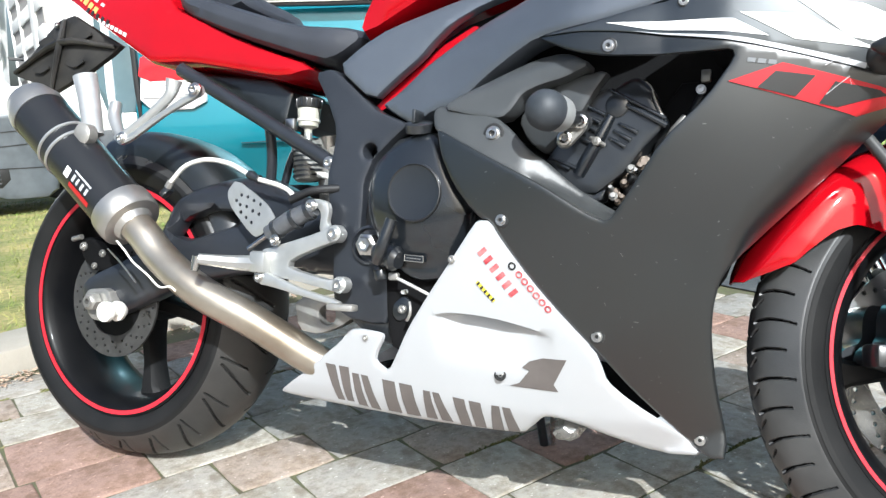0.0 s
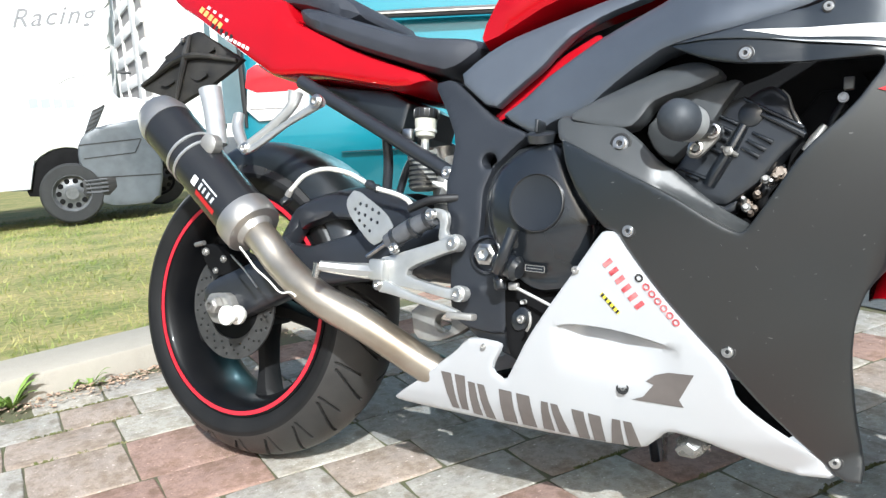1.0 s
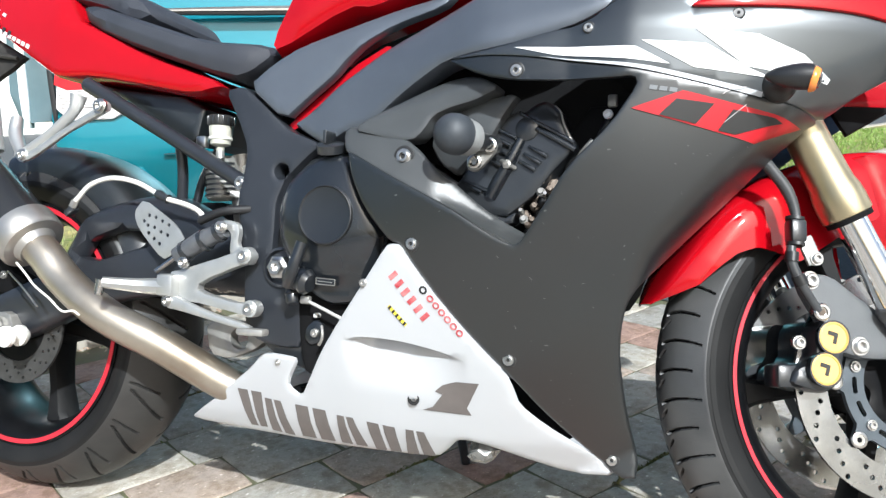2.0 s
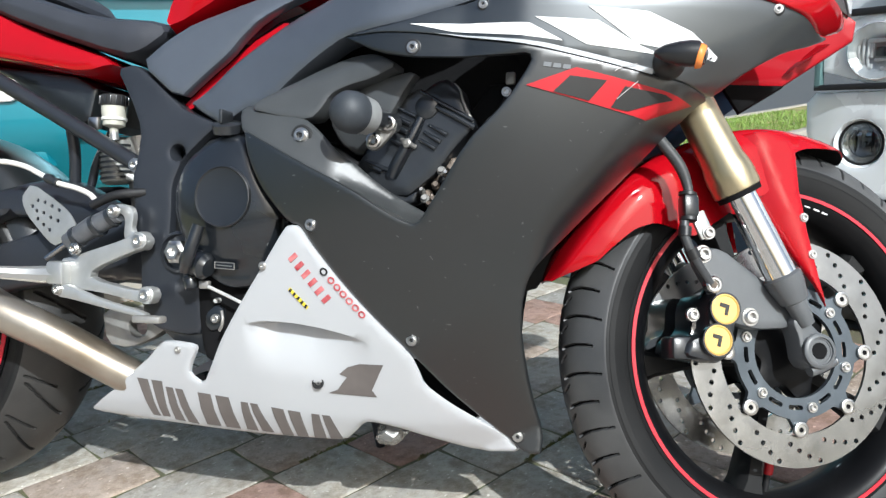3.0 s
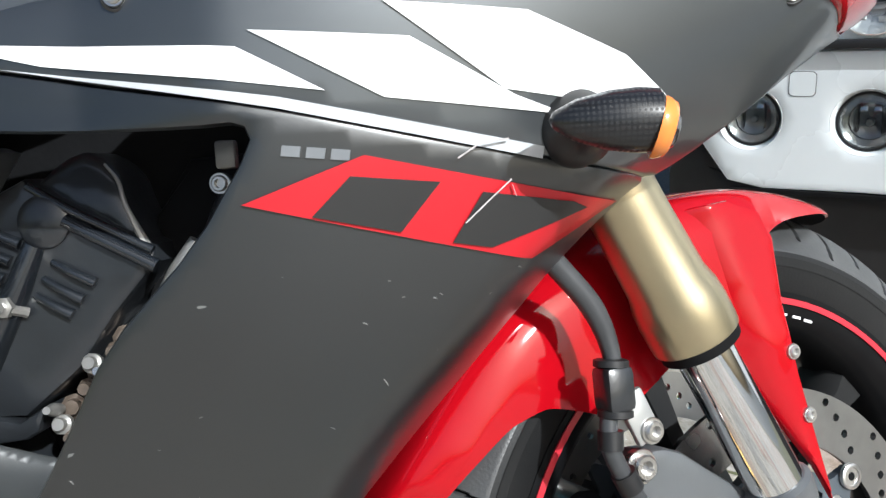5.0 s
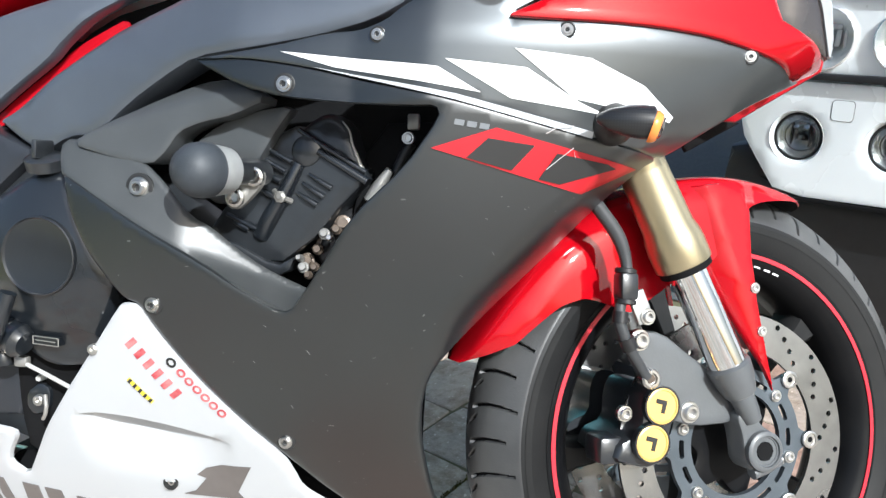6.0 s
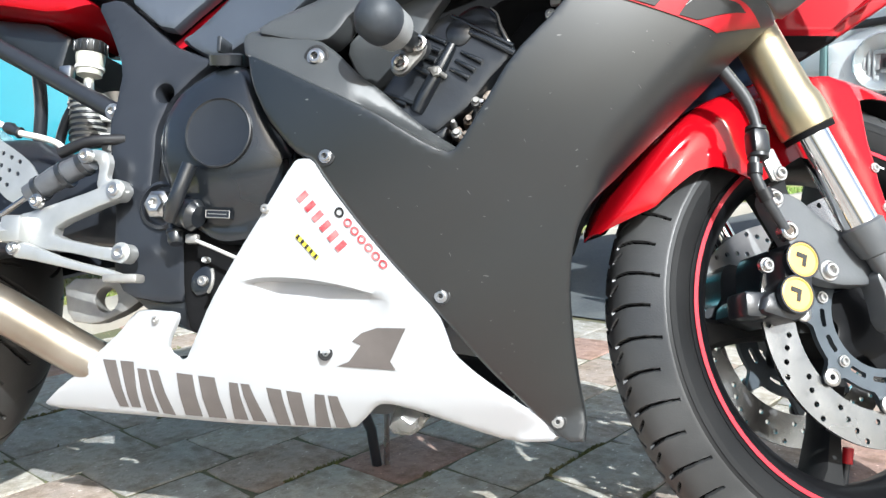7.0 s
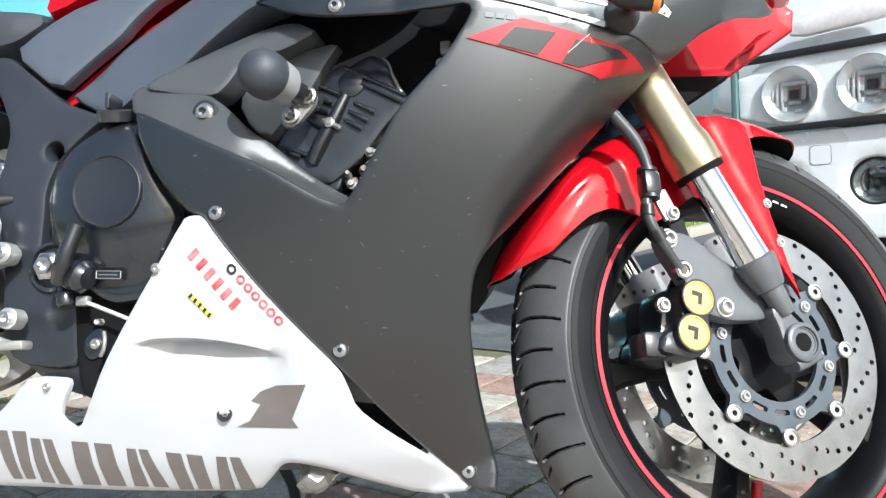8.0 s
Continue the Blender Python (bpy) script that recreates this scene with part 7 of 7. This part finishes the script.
for x, z in LAMPS:
    part("reflector", lathe([(-0.034, 0), (-0.034, 0.014), (-0.03, 0.024), (-0.024, 0.036), (-0.014, 0.05), (-0.002, 0.063), (0.002, 0.065), (-0.0, 0.068), (-0.03, 0.068)], (x, 0.0, z), (0, -1, 0), 22), LAMP_BRIGHT, head, "round chromed reflector", 6)
    # White bars and facets: the bowl's bright reflections, put into their colour.
    for dx, top, low in ((-0.046, 0.02, -0.022), (-0.035, 0.034, -0.034), (-0.024, 0.026, -0.04), (0.042, 0.02, -0.02)):
        part("reflection_bar", tube([(x + dx, 0.02, z + low), (x + dx, 0.015, z + (top + low) / 2), (x + dx, 0.02, z + top)], 0.0034, 8, 2), LAMP_WHITE, head, "white bar standing for a bright reflection in the bowl")
    part("bulb_shade", block((0.02, 0.012, 0.022), (x + 0.004, 0.018, z - 0.002), 0.003), CAR_GREY, head, "dark bulb shade")
    for dx, dz, w, h in ((0.004, 0.024, 0.056, 0.011), (-0.017, 0.001, 0.01, 0.036), (0.026, 0.001, 0.011, 0.036), (0.004, -0.021, 0.03, 0.008), (-0.02, -0.036, 0.012, 0.014), (0.014, -0.042, 0.02, 0.01)):
        part("facet", block((w, 0.008, h), (x + dx, 0.02, z + dz), 0.003, Matrix.Rotation(radians(-14 + 300 * dz), 4, "X") @ Matrix.Rotation(radians(260 * dx), 4, "Z")), LAMP_WHITE, head)
    part("lens", lathe([(0.0, 0.066), (0.004, 0.062), (0.008, 0.04), (0.009, 0)], (x, 0.0, z), (0, -1, 0), 32), GLASS, head, "clear headlamp lens")
sp("side_lamp", [(0.04, 0.835), (0.05, 0.88), (0.24, 0.895), (0.27, 0.875), (0.26, 0.85), (0.2, 0.845)], 0.008, 0.02, LAMP_WHITE, "clear corner lamp", 0.006)

sp("van_body", [(-0.16, 0.3), (-0.2, 1.3), (-0.12, 2.0), (1.3, 2.0), (1.45, 1.3), (1.42, 0.3)], lambda x, z: 0.55 + 0.3 * max(0, z - 1.25), 3.2, CAR_SILVER, "pale silver van body", 0.06, step=0.1)
sp("windscreen", [(-0.08, 1.34), (-0.03, 1.9), (1.25, 1.9), (1.34, 1.34)], lambda x, z: 0.53 + 0.3 * max(0, z - 1.25), 0.02, DARK_GLASS, "dark windscreen", 0.01, step=0.1)
for x in (0.05, 1.2):
    for y in (0.9, 3.0):
        wheel_thing("wheel", silver, (x - 0.1 if x < 1 else x + 0.1, y, 0.3), (-1 if x < 1 else 1, 0, 0), 0.3, 0.09)

# ---- white van on the lawn ----
van = thing("white_van", "white panel van with a grey plastic bumper parked on the lawn", "van", pose(-4.589, 6.494, 0.007, 0, 0, 32))


def vp(name, loop, y, thick, material, label="", edge=0.02, parent=None, step=0.12, soften=1, holes=()):
    return part(name, panel(loop, y, thick, step, edge, soften=soften, holes=holes), material, parent or van, label)


arch = [(-0.02 + 0.345 * math.cos(a), 0.17 + 0.36 * math.sin(a)) for a in [math.pi * (1 - k / 10) for k in range(11)]]
vp("body", [(-4.2, 2.35), (-4.3, 0.24), (-0.38, 0.2), *arch[:9], (0.4, 0.3), (0.74, 0.3), (0.8, 0.78), (0.7, 0.95), (0.45, 0.95), (0.47, 1.25), (0.56, 2.1), (0.5, 2.3), (0.2, 2.45)], 0.0, 1.9, CAR_WHITE, "white van body", 0.04)
vp("lower_trim", [(-4.3, 0.5), (-4.3, 0.2), (-0.34, 0.18), (-0.27, 0.45)], -0.015, 0.05, mat("pale_grey_sill", (0.6, 0.62, 0.63), 0.4, 0, 0.06, 4), "pale grey sill", 0.01, soften=0)
vp("bumper", [(0.09, 0.52), (0.15, 0.632), (0.3, 0.71), (0.732, 0.76), (0.82, 0.66), (0.815, 0.26), (0.745, -0.05), (0.346, -0.045), (0.258, -0.007), (0.12, 0.05), (0.09, 0.27)], lambda x, z: -0.05 + 0.25 * max(0, x - 0.55), 1.9, mat("faded_grey_bumper", (0.085, 0.096, 0.108), 0.42, 0, 0.15, 12, 0.1, 200), "dark grey plastic bumper", 0.03, step=0.06)
vp("wheel_arch", [(-0.355, 0.1), *[(-0.02 + 0.36 * math.cos(a), 0.17 + 0.375 * math.sin(a)) for a in [math.pi * (1 - k / 10) for k in range(11)]], (0.33, 0.1)], 0.03, 0.4, DARK, "", 0.01)
vp("vent_recess", [(0.1, 0.23), (0.383, 0.24), (0.386, 0.14), (0.312, 0.07), (0.1, 0.08)], -0.053, 0.01, CAR_BLACK, "black vent recess", 0.004, soften=0)
for k in range(4):
    vp("vent_slat", [(0.12, 0.1 + 0.035 * k), (0.31, 0.1 + 0.037 * k), (0.31, 0.118 + 0.037 * k), (0.12, 0.118 + 0.035 * k)], -0.066, 0.02, CAR_GREY, "", 0.003, step=0.1, soften=0)
# Bumper seam and creases as black strips; the creases' shade is colour.
for loop in ([(0.109, 0.55), (0.65, 0.572), (0.65, 0.562), (0.109, 0.54)], [(0.14, 0.425), (0.583, 0.447), (0.583, 0.437), (0.14, 0.415)], [(0.583, 0.437), (0.653, 0.562), (0.643, 0.567), (0.575, 0.44)], [(0.11, 0.25), (0.79, 0.226), (0.79, 0.215), (0.11, 0.24)]):
    vp("crease", loop, lambda x, z: -0.054 + 0.25 * max(0, x - 0.55), 0.01, CAR_BLACK, "", 0.001, step=0.05, soften=0)
vp("grille", [(0.165, 0.64), (0.262, 0.855), (0.375, 0.889), (0.285, 0.715)], -0.01, 0.04, CAR_GREY, "slanted grille", 0.004, soften=0)
for k in range(5):
    x, z = 0.175 + 0.022 * k, 0.655 + 0.044 * k
    vp("grille_slot", [(x, z), (x + 0.1, z + 0.05), (x + 0.11, z + 0.07), (x + 0.011, z + 0.022)], -0.014, 0.01, CAR_BLACK, "", 0.002, soften=0)
vp("mirror_foot", [(0.507, 1.2), (0.636, 1.18), (0.63, 1.16), (0.52, 1.17)], -0.03, 0.06, CAR_BLACK, "black mirror foot", 0.004, soften=0)
vp("panel_gap", [(-0.003, 1.095), (0.097, 1.15), (0.313, 1.183), (0.313, 1.177), (0.1, 1.143), (0.002, 1.09)], -0.003, 0.004, CAR_GREY, "", 0.001, soften=0)
wheel_thing("wheel", van, (0.0, 0.04, 0.115), (0, -1, 0), 0.275, 0.1, mat("grey_steel_wheel", (0.13, 0.135, 0.14), 0.4, 0.3, 0.3, 30))
wheel_thing("wheel", van, (-3.2, 0.04, 0.115), (0, -1, 0), 0.275, 0.1, CAR_GREY)
wheel_thing("wheel", van, (0.78, 1.2, 0.1), (0, -1, 0), 0.275, 0.1, CAR_BLACK)
word = bpy.data.curves.new("script", "FONT")
word.body, word.size, word.shear, word.space_character, word.extrude = "Racing", 0.225, 0.45, 1.15, 0.0008
word.offset = 0.001
holder_ob = bpy.data.objects.new("script", word)
me = bpy.data.meshes.new_from_object(holder_ob)
bpy.data.objects.remove(holder_ob)
me.materials.append(mat("grey_script_film", (0.2, 0.2, 0.21), 0.5, 0, 0.1, 20))
me.transform(Matrix.Translation((-0.3, -0.004, 1.6)) @ Matrix.Rotation(radians(-3), 4, "Y") @ Matrix.Rotation(radians(90), 4, "X"))
script = new("lettering", me)
script.parent = van
tagged(script, "grey slanted word on the van's side")
CYAN = mat("cyan_film", (0.35, 0.75, 0.8), 0.4, 0, 0.05, 20)
for k in range(4):
    vp("letter_bar", [(-0.25 + 0.1 * k, 0.9 - 0.006 * k), (-0.175 + 0.1 * k, 0.9 - 0.006 * k), (-0.175 + 0.1 * k, 0.985 - 0.006 * k), (-0.25 + 0.1 * k, 0.985 - 0.006 * k)], -0.004, 0.003, CYAN, "pale cyan bar", 0, soften=0)

# ---- verge and dark car across the road ----
VD = Vector((0.73, 0.68))
VN = Vector((-0.68, 0.73))


def vg(u, v):
    p = Vector((3.0, 6.1)) + VD * u + VN * v
    return (p.x, p.y)


sheet("verge", [vg(-1.6, 0.12), vg(9, 0.12), vg(9, 1.5), vg(-1.6, 1.5)], 0.02, SOIL, "narrow grass verge across the road")
edging = thing("edging", "pale concrete edging along the grass verge", "kerb", kind="structure")
for v in (0.06, 1.56):
    for k in range(11):
        p = vg(-1.1 + k * 0.98, v)
        b = block((0.965, 0.12, 0.14), (0, 0, 0), 0.012)
        bmesh.ops.transform(b, matrix=Matrix.Translation((*p, -0.03)) @ Matrix.Rotation(math.atan2(VD.y, VD.x), 4, "Z"), verts=b.verts)
        part("edging_stone", b, KERB, edging)
rg = random.Random(12)
bv, bf = [], []
for i in range(9000):
    x, y = vg(rg.uniform(-1.5, 5), rg.uniform(0.14, 1.46))
    a, h, w = rg.uniform(0, 6.28), rg.uniform(0.015, 0.05), rg.uniform(0.003, 0.007)
    o = len(bv)
    bv += [(x - w * math.cos(a), y - w * math.sin(a), 0.018), (x + w * math.cos(a), y + w * math.sin(a), 0.018), (x + rg.uniform(-0.02, 0.02), y + rg.uniform(-0.02, 0.02), 0.02 + h)]
    bf.append((o, o + 1, o + 2))
me = bpy.data.meshes.new("verge_grass")
me.from_pydata(bv, [], bf)
me.materials.append(LEAF)
tagged(new("verge_grass", me), "green grass blades on the far verge", "grass", kind="stuff")
p = vg(0.2, 2.3)
black_car = thing("black_car", "black car parked beyond the grass verge", "car", pose(p[0], p[1], -0.05, 0, 0, math.degrees(math.atan2(VD.y, VD.x))))
CAR_PAINT = mat("black_car_paint", (0.008, 0.008, 0.01), 0.18, 0, 0.1, 4, coat=0.8)
part("body", panel([(-1.2, 0.3), (-1.25, 0.75), (-0.6, 0.92), (-0.1, 0.97), (0.5, 1.38), (1.6, 1.42), (2.3, 1.0), (2.75, 0.9), (2.8, 0.35), (2.4, 0.2), (-0.9, 0.2)], lambda x, z: 0.12 * max(0, z - 0.8), 1.6, 0.06, 0.04), CAR_PAINT, black_car, "glossy black car body")
part("window", panel([(0.05, 0.98), (0.52, 1.3), (1.55, 1.33), (2.0, 1.02)], lambda x, z: 0.12 * max(0, z - 0.8) - 0.006, 0.01, 0.06, 0.003), DARK_GLASS, black_car, "dark side windows")
part("sill", panel([(-0.6, 0.3), (2.1, 0.3), (2.1, 0.24), (-0.6, 0.24)], -0.012, 0.02, 0.06, 0.004), CAR_SILVER, black_car, "bright sill strip")
wheel_thing("wheel", black_car, (-0.55, 0.04, 0.3), (0, -1, 0), 0.3, 0.09, STEEL)
wheel_thing("wheel", black_car, (2.1, 0.04, 0.3), (0, -1, 0), 0.3, 0.09, STEEL)

# ---- pale building far behind ----
house = thing("apartment_building", "pale apartment building with stacked balconies", "building", pose(-48.7, 80.4, 0.69, 0, 0, -52))
# The openings are shallow; their shade is in the wall's darker colour.
part("wall", block((30, 9, 24), (-9, 4.65, 10), 0), CONCRETE_DARK, house, "wall coloured dark for the shade behind the balconies")
part("end_wall", block((0.4, 10.4, 24), (6.2, 5.5, 10), 0), PLASTER, house)
part("roof", block((31, 11, 0.4), (-9, 5.3, 22.2), 0), PLASTER, house)
for j in range(8):
    z = -0.7 + 2.95 * j
    for x0, x1 in ((-24, -2.6), (0.8, 6)):
        part("balcony", block((x1 - x0, 0.3, 1.35), ((x0 + x1) / 2, 0.1, z), 0.02), PLASTER, house)
for x, w in ((-13.5, 0.5), (-0.9, 3.4), (-24, 0.6)):
    part("pier", block((w, 0.4, 24), (x, 0.05, 10), 0.02), PLASTER, house)

# ---- pavers, last: laid in courses of random lengths ----
paving = thing("paving", "weathered grey and brick-red concrete pavers in courses", "paving", kind="structure")
PW, PL, ANG = 0.16, 0.2, 41.0
shapes = []
for k in range(14):
    r = random.Random(10 + k)
    hx, hy = PL / 2 - 0.0006, PW / 2 - 0.0006
    rim_pts = []
    for cx, cy in ((-1, -1), (-0.5, -1), (0, -1), (0.5, -1), (1, -1), (1, -0.33), (1, 0.33), (1, 1), (0.5, 1), (0, 1), (-0.5, 1), (-1, 1), (-1, 0.33), (-1, -0.33)):
        corner = abs(cx) + abs(cy) > 1.9
        pull = r.uniform(0.001, 0.006) if corner else r.uniform(-0.0015, 0.0024)
        rim_pts.append((cx * hx - math.copysign(pull, cx) * (abs(cx) == 1), cy * hy - math.copysign(pull, cy) * (abs(cy) == 1)))
    b = bmesh.new()
    rows = []
    for inset, z in ((0.0, -0.03), (0.0, 0.0278), (0.0014, 0.0296), (0.0055, 0.0305)):
        rows.append([b.verts.new((x * (1 - inset / hx) + (r.uniform(-0.0007, 0.0007) if inset else 0), y * (1 - inset / hy) + (r.uniform(-0.0007, 0.0007) if inset else 0), z + (r.uniform(-0.0009, 0.0009) if inset else 0))) for x, y in rim_pts])
    n = len(rim_pts)
    for p, q in zip(rows, rows[1:]):
        for i in range(n):
            b.faces.new((p[i], p[(i + 1) % n], q[(i + 1) % n], q[i]))
    b.faces.new(rows[-1])
    shapes.append(mesh_of(b, "paver", PAVER_NEAR, 50))
rng = random.Random(8)
near, far = [], []
ca_, sa_ = math.cos(radians(ANG)), math.sin(radians(ANG))
JOINT_AT = {1.21: 0.654, 1.37: 0.564, 1.05: 0.988, 0.89: 1.15, 1.758: 0.338, 1.53: 0.335, 0.73: 1.247}
courses = [COURSES[0] - 0.16 * k for k in range(42, 0, -1)] + COURSES + [COURSES[-1] + 0.16 * k for k in range(1, 30)]
for low, high in zip(courses, courses[1:]):
    start = JOINT_AT.get(low, rng.uniform(0, 0.2))
    ends = [start]
    while ends[-1] < 7.5:
        ends.append(ends[-1] + rng.choice((0.172, 0.2, 0.2, 0.238)))
    while ends[0] > -6.5:
        ends.insert(0, ends[0] - rng.choice((0.172, 0.2, 0.2, 0.238)))
    for u0, u1 in zip(ends, ends[1:]):
        u, v = (u0 + u1) / 2, (low + high) / 2
        x, y = u * ca_ - v * sa_, u * sa_ + v * ca_
        rel = Vector((x, y)) - K0
        if rel.dot(KN) > -0.06 or rel.dot(KD) < -5.5 or rel.dot(KN) < -8 or (x - 0.95) * 0.77 + (y - 2.62) * 0.64 > -0.06:
            continue
        m = Matrix.Translation((x, y, -0.03 + rng.uniform(-0.0012, 0.0012))) @ Matrix.Rotation(radians(ANG) + rng.uniform(-0.012, 0.012), 4, "Z") @ Matrix.Rotation(rng.uniform(-0.006, 0.006), 4, "X") @ Matrix.Diagonal(((u1 - u0) / PL, (high - low) / PW, 1, 1))
        (near if abs(x - 0.15) < 1.5 and 1.0 < y < 2.6 else far).append((m, rng.randrange(14)))
near.sort(key=lambda q5: (q5[0].translation.x - 0.1) ** 2 * 0.5 + (q5[0].translation.y - 1.55) ** 2)
far += near[300:]
for m, k in near[:300]:
    ob = new("paver", shapes[k])
    ob.parent = paving
    ob.matrix_world = m
pts, faces = [], []
tmpl = [([tuple(v.co) for v in s.vertices], [tuple(p.vertices) for p in s.polygons]) for s in shapes]
for m, k in far:
    o = len(pts)
    pts += [tuple(m @ Vector(c)) for c in tmpl[k][0]]
    faces += [tuple(o + i for i in f) for f in tmpl[k][1]]
me = bpy.data.meshes.new("outer_pavers")
me.from_pydata(pts, [], faces)
me.materials.append(PAVER_FAR)
ob = new("outer_pavers", me)
ob.parent = paving
tagged(ob, "the paving's outer pavers", kind="stuff")
